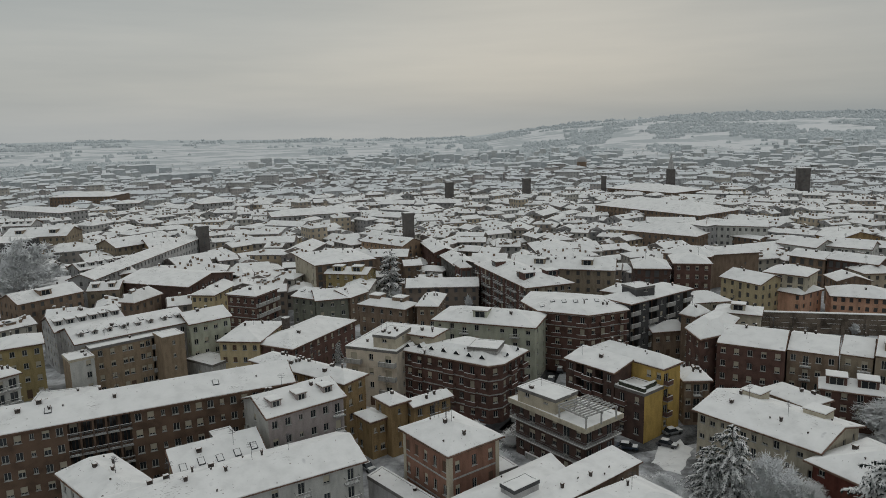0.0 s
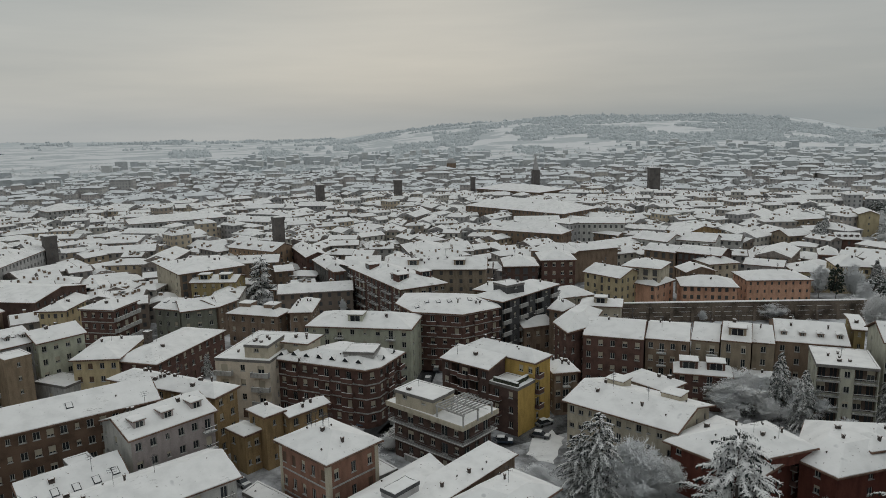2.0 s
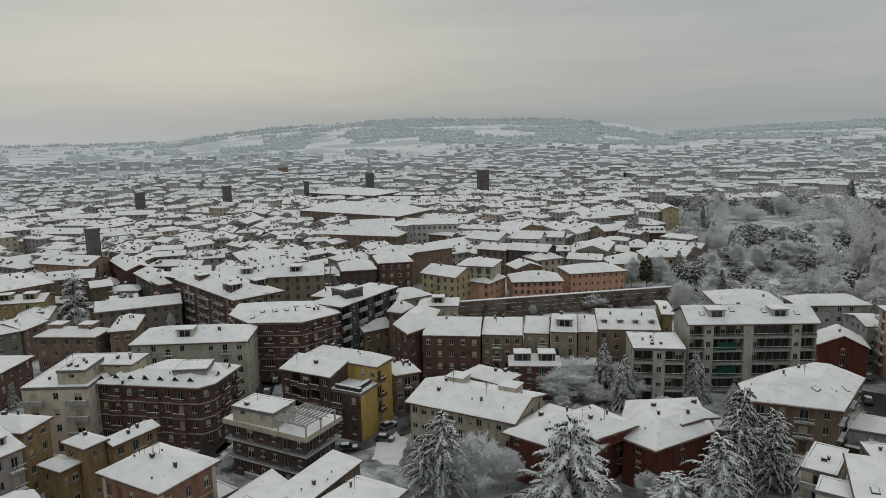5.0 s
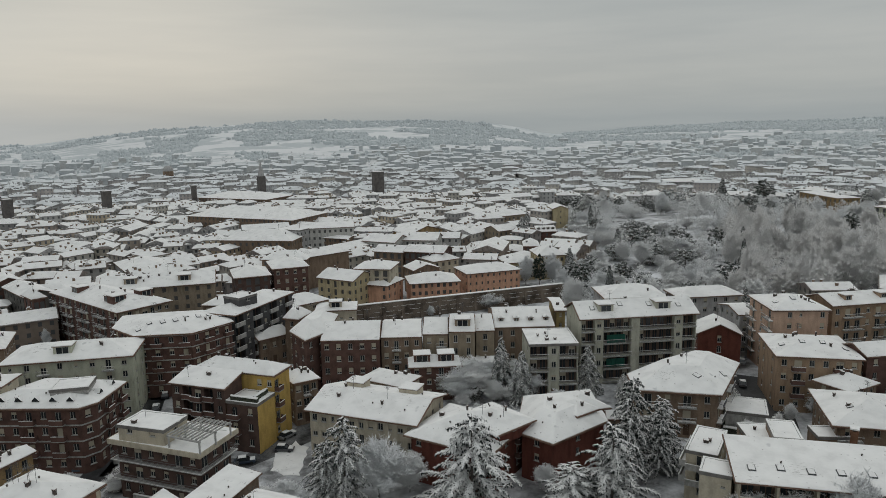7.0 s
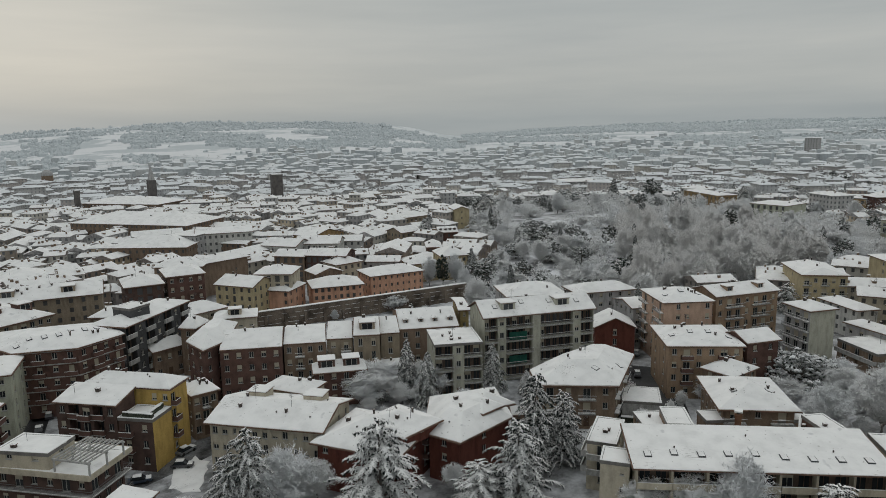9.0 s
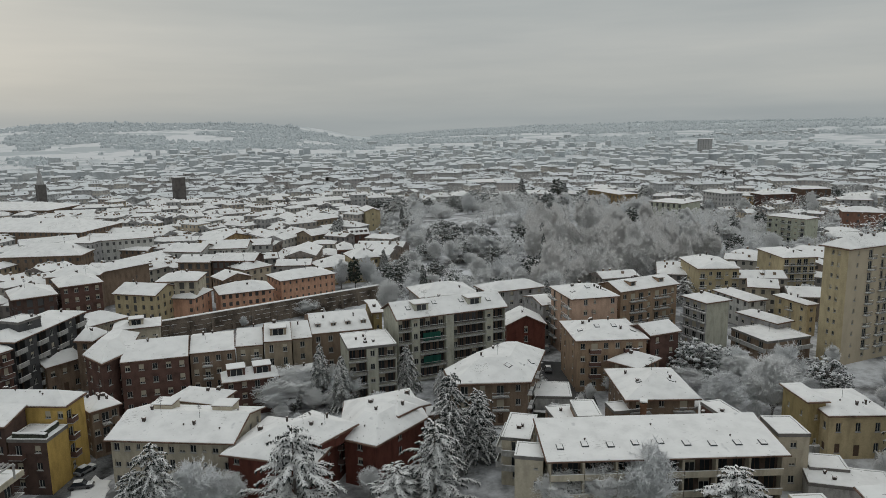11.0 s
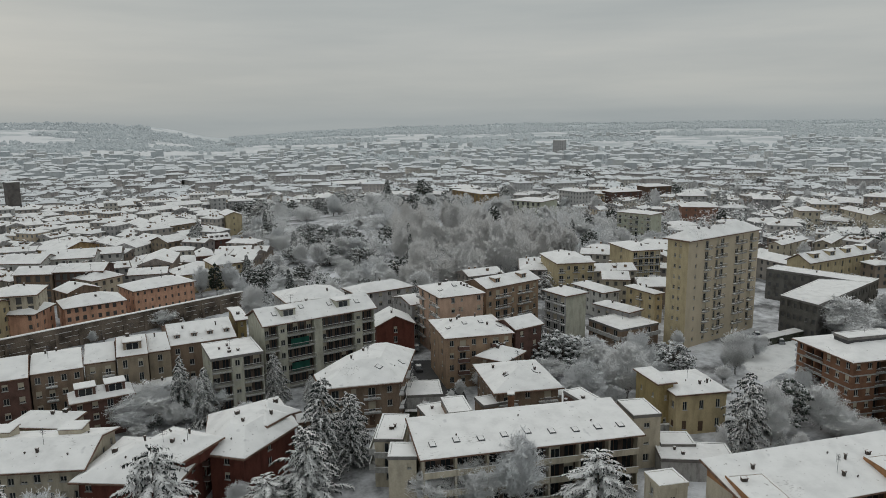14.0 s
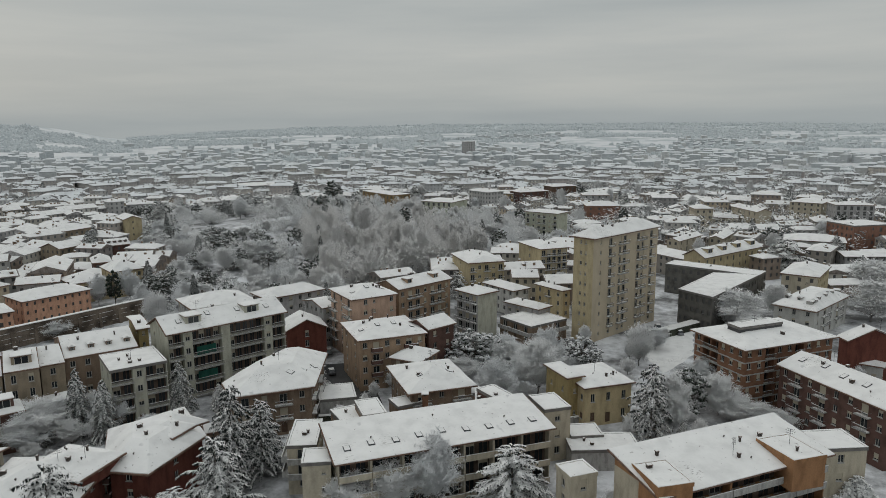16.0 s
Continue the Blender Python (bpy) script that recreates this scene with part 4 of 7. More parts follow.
house("brown brick apartment house with balconies under a snowy lean-to roof", 32.7, 145.0, -51, 14.0, 7.0, 13, BRICKD, roof="lean", rise=1.5, fp="wGBGw", rp=".", lp="ww", chim=1, bal="brick", ant=1, over=0.5)
house("yellow apartment house with snowy hip roof behind a roof garden", 40.6, 145.6, -51, 20.0, 7.0, 14.2, YELLOW, roof="hip", rise=1.8, fp="......ww", rp="B..", lp="w", chim=2, ant=2, over=0.5, bal="brick")
house("brick corner block with yellow flank and snowy roof garden", 39.3, 136.7, -51, 7.2, 6.3, 10.4, BRICKD, roof="flat", fp="dw", rp="..", lp=".", chim=0, ant=0, bal="brick", wall2=YELLOW)
house("modern dark red apartment block with pale terraces all round", 21.9, 125.6, -52, 19.4, 10.3, 11, BRICKD, roof="flat", fp="wBwwBw", rp="BwB", lp="ww", bal="none", chim=0, ant=1, trim=CONC, wrap=0.95)
house("long low brown hall with a plain snowy roof", 20.3, 103.2, 39, 26.0, 6.4, 8, BROWN, roof="lean", rise=0.7, over=0.5, rp=".", lp=".", fp="w.w.w.w.", chim=2, ant=0)
house("low building with smooth snow-covered roof", 11.0, 101.0, 0, 20, 20, 8, GREY, outline=[(-0.8, 98.1), (5.4, 90.5), (14.5, 97.5), (19.5, 106.5), (17.5, 112.9)], roof="trunc", rise=0.9, chim=0, ant=0)
house("roof lantern with dark panes and a snowy lid", 10.5, 98.8, -52, 3.0, 5.2, 1.5, GREY, roof="flat", trim=DARK, fp="ww", rp="www", lp="ww", chim=0, ant=0, storeys=1, z0=8.6, name="roof_lantern")
house("low shed with a plain snowy strip roof", -8.4, 107.3, 0, 20, 20, 5, GREY, outline=[(-14.5, 111.5), (-4.6, 100.2), (-2.2, 103.0), (-12.2, 114.9)], roof="flat", over=0.1, fp=".", chim=2, ant=0, storeys=1, name="shed")
house("low house with smooth snowy roof", 26.8, 96.2, 0, 20, 20, 8, GREY, outline=[(16.7, 96.2), (24.8, 88.2), (35.8, 96.1), (29.9, 104.3)], roof="trunc", rise=1.6, chim=2, ant=1)
house("low house with snowy roof and flat annexe", -54.2, 101.3, -42, 17.2, 9.4, 11, WHITE, roof="half", chim=3)
house("cream house with steep snowy roof and a row of skylights", -39.8, 111.1, 33, 15.9, 5.6, 9, SAND, roof="lean", rise=3.0, over=0.4, sky=5, chim=1, fp="wwww", lp=".", ant=1)
house("roof box with flat snowy lid behind a steep roof", -40.5, 116.2, 33, 3.6, 3.0, 11.6, GREY, roof="flat", fp=".", rp=".", lp=".", chim=0, ant=0, storeys=1, name="roof_box")
house("white apartment house with a broad snowy gable roof", -34.3, 103.1, 31, 40.0, 13.6, 10, WHITE, roof="gable", rise=2.3, over=0.8, chim=7, ant=3, fp="wdwdwwdwd", rp="wdwd")
house("beige villa with snowy roof and roof terrace boxes", 60.1, 120.6, -53, 24.3, 16.7, 10, CREAM, roof="gable", rise=2.2, fp="wwnwwtwwnww", rp="wwww", chim=3, dorm="B2", dk=2, over=0.9, ant=2)
house("beige villa wing with uneven snowy roof", 71.3, 136.2, -63, 12.3, 8.4, 8, CREAM, roof="hip", rise=1.2, chim=2, ant=0)
house("dark red villa with wide snowy hip roof", 69.4, 102.0, -63, 17.9, 17.0, 9, REDP, roof="hip", rise=3.0, over=1.1, fp="w.nw.", rp="dwd", chim=3, bal="brick", name="villa")
house("dark red villa wing with stepped snowy roof", 86.4, 96.3, 0, 20, 20, 9, REDP, outline=[(75.4, 95.4), (77.6, 87.6), (92.9, 89.2), (101.4, 102.9), (87.3, 108.1)], roof="hip", rise=2.6, over=1.1, fp=".w.", chim=2, ant=0, name="villa")
house("brown brick house with two pale dormers in snowy roof", 84.4, 138.2, -28, 12.9, 7.5, 8.5, BRICK, roof="hip", rise=1.8, dorm="F2", dk=2, chim=2, fp="wwdw")
house("brown-red old terraced house, long snowy roof", 73.2, 159.4, -31, 14.7, 16.2, 13, BRICK, over=0.15, roof="gable", fp="wwwww", storeys=4, chim=2, lp="w", rp=".")
house("grey-brown terraced house with thin snow on roof", 84.8, 154.4, -31, 10.3, 16.7, 13, BROWN, over=0.15, roof="gable", fp="wdww", chim=2, lp=".", rp=".")
house("taupe terraced house with snowy roof", 92.8, 150.6, -34, 6.5, 14.9, 13, TAUPE, over=0.15, roof="gable", rise=2.4, fp="wd", chim=1, lp=".", rp=".")
house("taupe terraced house with raised attic and snowy roof", 98.0, 146.3, -34, 6.7, 16.3, 14, TAUPE, over=0.15, roof="gable", rise=2.4, fp="tt", chim=1, dorm="F1", dk=2, lp=".", rp=".")
house("narrow taupe terraced house with snowy roof", 104.4, 146.0, -31, 5.0, 15.0, 13, TAUPE, over=0.15, roof="gable", rise=2.4, fp="w", chim=1, lp=".", rp=".", ant=0)
house("brown terraced house with four small dormers in snow", 115.8, 144.7, -31, 15.8, 19.3, 13, BROWN, over=0.15, roof="gable", fp="wwwww", dorm="F4", dk=0, chim=3, rp=".", lp=".")
house("old brown house with many-sided snowy roof", 66.0, 166.4, 0, 20, 20, 14, BRICK, outline=[(58.2, 165.3), (58.6, 155.4), (66.1, 159.1), (75.1, 172.5), (71.7, 179.4)], roof="trunc", rise=2.6, fp="ww", chim=1)
house("small old house with many-sided snowy roof", 66.8, 182.9, 0, 20, 20, 13, BROWN, outline=[(62.3, 181.6), (65.5, 177.5), (71.8, 182.8), (67.7, 189.6)], roof="trunc", rise=1.8, fp="w", chim=1)
house("brown corner house with chimneys on a snowy roof", 52.8, 144.3, -1, 6.6, 9.1, 10, BROWN, roof="hip", fp="wBw", rp="ww", lp="ww", chim=6)
house("pale apartment block with dark loggias and green awnings", 133.7, 122.0, -25, 31.3, 13.0, 17, PALE, roof="gable", rise=3.0, fp="GhwGhhh.GhhhhwGh", rp="n", lp="n.", dorm="F2", dk=2, sky=4, chim=4, bal="bars")
house("pale apartment block with stacked balconies and roof terrace", 109.3, 125.2, -31, 11.5, 12.5, 13.5, PALE, roof="flat", fp="GhwGh", rp="ww", lp="ww", chim=5, bal="bars")
house("narrow yellow-orange house with snowy roof", 128.1, 143.7, -33, 3.6, 15.0, 15, MUST, roof="gable", fp="n", lp="nn", chim=1, ant=0)
house("grey house with broken snowy roof and chimneys", 160.4, 147.2, -30, 19.5, 15.5, 13, GREY, roof="hip", chim=4)
house("grey hall with long snowy hip roof", 181.4, 136.4, -26, 21.1, 11.3, 12, GREY, roof="hip", rise=2.0, chim=1)
house("low grey house with snowy roof", 173.4, 117.7, -28, 7.6, 12.8, 12, GREY, roof="gable", chim=0, ant=0)
house("dark red gabled house with pale centre window", 159.9, 115.4, -44, 12.0, 11.0, 9, REDP, roof="gable_y", rise=2.8, fp=".t.", chim=1, rp="ww", lp="ww")
house("brown house with wide snowy roof and skylights", 123.7, 96.7, 0, 20, 20, 10, BROWN, outline=[(112.2, 103.0), (106.5, 95.6), (118.7, 83.3), (138.5, 93.2), (139.6, 102.5), (127.0, 102.8)], roof="trunc", rise=3.0, over=1.1, sky=4, fp="BwBw", chim=2, ant=1)
house("low garage with flat snow-covered roof", 130.8, 86.1, -53, 8.2, 8.9, 4, CONC, roof="flat", fp="..", rp=".", lp=".", chim=0, ant=0, storeys=1, name="garage", cat="garage")
house("pink plastered apartment block with snowy hip roof", 170.6, 102.2, -35, 14.6, 16.7, 17.5, PINK, roof="hip", rise=2.0, fp=".wn.w", lp="BwB", rp="w", sky=3, chim=5)
house("apricot apartment block with balconies and snowy attic", 190.0, 95.6, -22, 22.3, 12.0, 17, APRI, roof="gable", rise=2.0, fp="wBBwBBw", rp=".w", chim=6, dorm="F2", dk=1)
house("grey apartment block with blind end wall, snowy roof", 194.3, 76.4, -115, 10.4, 9.3, 15, GREY, roof="hip", rise=1.6, fp="BBB", rp="....", wall2=PALE, chim=3, bal="bars")
house("apricot apartment block with balconies and skylights in snow", 154.0, 86.6, -44, 18.3, 17.9, 13, APRI, roof="hip", rise=2.2, fp="wBwwBw", lp="ww", sky=4, chim=5, bal="brick")
house("brick red house end with snowy roof", 162.9, 77.2, -24, 10.0, 9.9, 13, BRICK, roof="gable", fp="ww", rp="w", chim=1, ant=0)
house("house with crossed snowy hip roofs and dormer", 148.9, 75.0, -94, 8.9, 10.6, 9, BROWN, roof="hip", rise=1.8, chim=3, fp="ww")
house("brown house with wide snowy hip roof and roof terrace", 136.9, 65.2, -47, 15.7, 18.8, 9, BROWN, roof="hip", rise=2.8, over=1.1, chim=4, fp="BwB", sky=2)
house("long modern cream apartment block with brown loggias under snow", 107.8, 49.9, -46, 40.2, 13.6, 11, CREAM, roof="lean", rise=1.6, over=0.9, fp="GhGhGhGhGhGhGh", rp="w.", lp=".", sky=9, chim=0, bal="cream", ant=0, storeys=3)
house("cream stair tower with flat snowy roof", 92.3, 65.1, -59, 4.7, 5.2, 10, CREAM, roof="flat", fp=".n", lp=".", rp=".", chim=0, ant=0, storeys=3, name="stair_tower")
house("cream terrace wing with snow-covered flat roof", 100.8, 73.4, -62, 5.1, 10.9, 9, CREAM, roof="flat", fp="B", lp="BB", chim=2, ant=0, bal="solid")
house("cream end block with flat snowy roof and parapet", 129.1, 35.5, -49, 5.4, 7.5, 10.5, CREAM, roof="flat", fp="w", rp="w.", chim=0, ant=0)
house("brown rear wing with snowy terrace roof", 111.4, 68.3, -38, 8.2, 10.0, 9, BROWN, roof="flat", fp=".", rp=".", chim=2, ant=0)
house("pale yellow villa with tall windows and snowy hip roof", 151.8, 31.6, -48, 12.6, 14.0, 9, YVIL, roof="hip", rise=1.2, fp="ttt", rp="tt", win=("shutter","glass"), chim=2, storeys=2, name="villa")
house("yellow villa tower with flat snow-covered roof", 148.4, 37.6, -44, 4.7, 10.5, 10.5, MUST, roof="hip", rise=0.6, fp="n", lp="nn", chim=0, ant=0, storeys=2, name="villa")
house("modern orange and cream block with broad snowy roof", 114.2, 3.1, -43, 35.3, 12.5, 12, ORNG, roof="lean", rise=2.2, over=0.9, fp="GhhhGhhhGh", rp=".", lp=".", sky=0, chim=4, bal="solid", ant=1, wall2=CREAM)
house("cream end block with flat snowy roof", 131.7, -13.3, -61, 9.0, 7.0, 10.5, CREAM, roof="flat", trim=PARAPET, fp="w", rp="w.", chim=0, ant=0)
house("cream stair block with flat snowy roof", 105.1, 24.3, -136, 4.5, 4.8, 10, CREAM, roof="flat", trim=CREAM, fp="t", rp="t", chim=0, ant=0)
house("orange-brown brick apartment block with concrete bands and dark loggias", 179.7, -2.6, -135, 18.1, 28.3, 15, BRICKO, roof="hip", rise=1.3, over=1.0, fp="wggwww", rp="wwgwwgwww", bands=True, chim=2, bal="bars")
house("red-brown brick apartment block with white balconies, snowy gable roof", 160.2, -19.6, -138, 27.9, 13.3, 12, BRICK, roof="gable", rise=2.4, fp="wBwBwwBw", rp="w", lp=".", sky=5, chim=3, bal="bars")
house("dark red gabled house with blind wall", 199.8, -27.2, -63, 14.4, 5.0, 11, REDP, roof="gable_y", rise=3.0, fp="...", lp=".", rp="w", chim=1)
house("low outbuilding with snowy hip roof", 201.3, -27.7, -101, 8.2, 10.4, 5, WHITE, roof="hip", rise=1.2, chim=0, ant=0, storeys=1, fp="ww")
house("white villa with snowy mansard roof full of dormers", 246.0, -17.0, -113, 13.2, 29.0, 9, WHITE, roof="trunc", rise=3.0, dorm="F3R5", dk=0, chim=2, fp="wtw", rp="wBwBw", name="villa")
house("pale upper villa with snowy hip roof", 275.7, -16.6, -103, 12.6, 23.2, 13, CREAM, roof="hip", fp="www", wall2=SAND, chim=1, far=True)
house("low villa with layered snowy terraces", 201.6, 60.8, -120, 13.8, 14.6, 6, BROWN, roof="flat", fp="BBB", rp="BB", bal="solid", chim=0, name="villa")
house("long grey apartment block with row of small dormers in snow", -85.4, 179.2, 41, 29.0, 16.8, 14, GREY, roof="gable", rise=2.6, dorm="F8", dk=0, sky=4, chim=2)
house("tan plastered apartment block with loggias and a flat snowy roof", -82.9, 171.5, 41, 17.2, 8.4, 13, TAN, roof="flat", fp=".w.w.ww.wwGh", rp="nn", lp=".n", chim=1, ant=2, bal="solid", win=("blind", "blind", "half", "glass"))
house("tan stair tower with a flat snowy roof", -71.3, 172.6, 41, 5.6, 6.4, 13.6, TAN, roof="flat", trim=TAN, fp=".n.", rp=".n.", lp=".", chim=0, ant=0, name="stair_tower")
house("pale corner wing with a small snowy roof terrace", -88.6, 160.6, 41, 5.4, 6.6, 12.2, WHITE, roof="flat", trim=CREAM, fp=".w", rp=".", lp=".", wall2=TAN, chim=2, ant=0)
house("grey-green apartment house with snowy gable roof", -67.6, 187.5, 41, 12.6, 12.0, 14, GREEN, roof="gable", fp="wwww", chim=2)
house("yellow apartment house with snowy roof", -107.1, 167.4, 32, 11.8, 11.2, 14, MUST, fp="wwww", chim=1)
house("pale apartment house with balconies under snow", -99.2, 147.1, 52, 6.7, 8.0, 13, WHITE, fp="BB", rp="wB", chim=2)
house("grey house with many dormers under snow", -104.2, 194.0, 42, 19.1, 16.4, 12, GREY, roof="gable", dorm="F6", dk=1, chim=4)
house("tall slim grey office tower on the edge of town", 1228.8, 498.2, -81, 20.1, 22.0, 31, GREY, roof="flat", fp="wwwww", rp="wwwww", lp="wwwww", chim=0, ant=0, name="office_tower", far=True)
house("low garage row with flat snow-covered roof", 129.1, 25.0, -64, 13.2, 7.2, 4, CONC, roof="flat", fp="...", rp=".", lp=".", chim=2, ant=0, storeys=1, name="garage", cat="garage")
house("low garage with flat snow-covered roof", 131.8, 29.2, -60, 6.3, 5.4, 4.5, CONC, roof="flat", fp="..", rp=".", lp=".", chim=0, ant=0, storeys=1, name="garage", cat="garage")
house("white flat-roofed annexe under snow", 7.6, 114.5, -58, 8.6, 3.8, 6, WHITE, roof="flat", fp=".", rp=".", lp=".", chim=0, ant=0, storeys=1)
house("burnt orange roof box with flat snowy top", 102.0, 10.9, -52, 5.6, 7.3, 5, ORNG, roof="flat", trim=ORNG, fp=".", rp=".", lp=".", chim=1, ant=0, storeys=1, sky=2, z0=8.5, name="roof_box")
house("burnt orange roof box with snowy top and hatch", 119.0, -6.7, -49, 6.1, 8.0, 5, ORNG, roof="flat", trim=ORNG, fp=".", rp=".", lp=".", chim=1, ant=1, storeys=1, sky=1, z0=8.5, name="roof_box")
house("low roof plant room with dark sides under snow", 179.5, -0.7, -45, 12.8, 4.0, 2, DARK, roof="flat", fp=".", rp=".", lp=".", chim=0, ant=0, storeys=1, z0=15.2, name="plant_room")
house("white penthouse with flat snowy roof", 18.9, 126.8, -49, 9.4, 6.4, 2.6, CREAM, roof="flat", fp="ww", rp="w", chim=1, ant=1, storeys=1, z0=11.4, name="penthouse")
house("large old convent hall with a broad snowy roof", 133.8, 423.6, -55, 77.5, 38.0, 12, BROWN, roof="hip", rise=5, chim=2, ant=0, far=True)
house("large hall with broad snowy roof", 165.9, 551.2, -55, 65.3, 36.0, 11, BROWN, roof="hip", rise=4, chim=1, ant=0, far=True)
house("brown hall with wide snowy hip roof", 110.2, 339.3, -42, 38.0, 24.0, 11, BROWN, chim=2, rise=4, far=True)
house("grey hall with snowy barrel-like roof", 48.6, 311.5, 2, 18.9, 26.0, 9, GREY, chim=2, rise=3, far=True)
house("long grey hall with snowy roof", -83.3, 451.3, 18, 56.7, 26.0, 11, GREY, chim=2, rise=3, far=True)
house("long dark factory hall under snow", -306.5, 611.0, -4, 54.8, 34.0, 12, BROWN, chim=0, rise=3, ant=0, far=True)
house("long grey factory hall under snow", -278.7, 488.8, -28, 66.3, 22.0, 13, GREY, chim=0, rise=2, ant=0, far=True)
house("grey hall with snowy roof", -241.2, 536.7, 9, 20.1, 20.0, 12, GREY, chim=0, rise=2, ant=0, far=True)
house("ochre long villa at the park's edge", 464.5, 255.5, -120, 44.6, 16.0, 14, OCHRE, chim=3, rise=1.2, fp="BBBBBBBBB", far=True)
house("long low hall with snowy roof", 524.7, 423.6, -35, 43.4, 26.0, 10, GREY, chim=0, rise=2, ant=0, far=True)
house("grey hall with raised snowy roof", -172.2, 525.0, 35, 25.0, 22.0, 12, GREY, chim=1, rise=4, ant=0, far=True)
house("low cream garden house with snowy roof", 99.9, 136.0, -27, 8.0, 8.1, 6, CREAM, roof="hip", rise=1.4, chim=1, fp="ww", storeys=2)
house("small outbuilding with snowy roof", 100.5, 123.7, -21, 4.2, 4.0, 3.5, GREY, roof="gable", rise=1.0, chim=0, ant=0, fp="w", storeys=1)
house("small outbuilding with flat snowy roof", 121.8, 90.2, -50, 3.7, 3.7, 3.5, CONC, roof="flat", chim=0, ant=0, fp=".", rp=".", lp=".", storeys=1)
house("low house with snowy gable roof", 103.9, 98.5, -37, 3.8, 4.0, 4, BROWN, roof="gable", rise=1.2, chim=1, ant=0, fp="w", storeys=1)
house("flat raised roof box under snow", 8.6, 149.6, -20, 6.8, 5.9, 1, CONC, roof="flat", fp=".", rp=".", lp=".", chim=0, ant=0, storeys=1, z0=15.0, name="roof_box")
house("cream roof structure with snowy terrace", -12.9, 158.1, -23, 5.7, 8.2, 2.8, CREAM, roof="flat", fp="w", rp="w", lp="w", chim=5, ant=1, storeys=1, z0=14.2, name="penthouse")
house("cream roof structure under snow", -4.5, 159.4, -29, 7.2, 7.6, 2.3, CREAM, roof="hip", rise=0.8, fp="w", rp="w", lp="w", chim=3, ant=0, storeys=1, z0=14.2, name="penthouse")
house("dark lift house with flat snowy roof", 52.7, 186.4, 25, 6.3, 5.9, 2.5, DARK, roof="flat", fp="w", rp=".", lp=".", chim=1, ant=1, storeys=1, z0=17.5, name="roof_box")
house("low flat-roofed annexe with a snowy canopy", -62.9, 177.5, -33, 10.3, 7.0, 5, CONC, roof="flat", fp=".w.", rp=".", lp=".", chim=0, ant=0, storeys=1)
house("low flat-roofed yard building with snow", -86.6, 149.3, 15, 12.9, 10.8, 6, CONC, roof="flat", fp="..", rp=".", lp=".", chim=2, ant=0, storeys=1)
house("dark red villa rear wing with snowy roof", 93.3, 97.7, 0, 20, 20, 9.5, REDP, outline=[(88.0, 102.0), (90.0, 94.6), (97.1, 92.5), (98.0, 101.8)], roof="hip", rise=2.2, over=1.0, fp=".w.", chim=1, ant=0, name="villa")
house("old courtyard house with snowy roof", 59.4, 186.8, 10, 10.1, 9.7, 8, BROWN, roof="gable", chim=2)
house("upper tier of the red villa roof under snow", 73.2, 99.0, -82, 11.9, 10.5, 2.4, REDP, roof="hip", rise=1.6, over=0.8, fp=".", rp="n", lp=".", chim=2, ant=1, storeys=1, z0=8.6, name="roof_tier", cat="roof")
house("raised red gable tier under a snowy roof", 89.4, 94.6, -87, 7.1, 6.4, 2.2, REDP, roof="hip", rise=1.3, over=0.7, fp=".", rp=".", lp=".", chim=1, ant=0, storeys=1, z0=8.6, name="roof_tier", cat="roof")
house("low roof hatch box on a terrace under snow", 112.1, 66.2, -47, 4.5, 7.6, 2.2, BROWN, roof="flat", fp=".", rp=".", lp=".", chim=0, ant=0, storeys=1, z0=8.6, name="roof_box")
house("brown rear terrace wing with snowy flat roof", 129.2, 47.7, 0, 20, 20, 9.5, BROWN, outline=[(123.0, 49.4), (128.4, 41.9), (134.0, 46.7), (131.2, 52.7)], roof="flat", fp=".", chim=1, ant=0)
house("brown brick roof box capped with snow", 127.8, 46.4, -34, 4.0, 6.8, 1.7, BRICK, roof="flat", fp=".", rp=".", lp=".", chim=1, ant=0, storeys=1, z0=9.5, name="roof_box")
house("low snowy lean-to roof before a brown house", 126.9, 66.2, -38, 5.6, 4.8, 6.5, BROWN, roof="flat", fp="w", rp=".", lp=".", chim=0, ant=0, storeys=1, name="terrace_room")
house("low snowy lean-to roof before a brown house", 137.4, 56.4, -36, 6.6, 4.4, 6.5, BROWN, roof="flat", fp="w", rp=".", lp=".", chim=0, ant=0, storeys=1, name="terrace_room")

# ---- buildings of the middle distance ----
house("tall sand-coloured ten-storey tower block with stacked balconies", 220.1, 39.6, -113, 8.6, 37.0, 31.5, SAND, roof="hip", rise=2.4, over=0.8, fp=".nn.", rp=".n.B.dB..Bd.B.", bal="bars", lp="wdw", bp="wdndwndwdw", chim=5, ant=4, storeys=10, wall2=BLOCKP, name="tower_block")
house("dark glazed school hall with a broad flat snowy roof", 250.4, 11.0, 0, 20, 20, 11, SLATE, outline=[(235.7, 22.4), (228.1, 11.3), (270.4, -2.2), (266.9, 13.6)], roof="flat", over=0.2, fp="wwwwww", chim=0, ant=0, name="school", far=True)
house("brown house with snowy hip roof and chimneys", -4.5, 211.5, -10, 7.4, 16.4, 11, BROWN, chim=5, rise=1.6)
house("brown house with a two-tiered snowy roof", -18.2, 212.1, -28, 18.0, 8.5, 10, BROWN, roof="hip", rise=1.8, chim=3, dorm="B2", dk=2)
house("brown house with low snowy hip roof", 55.0, 211.3, -42, 9.9, 12, 13, BROWN, rise=1.6, chim=2)
house("grey house with snowy hip roof", 210.5, 65.4, -112, 14.9, 7.1, 8, GREY, chim=2, far=False)
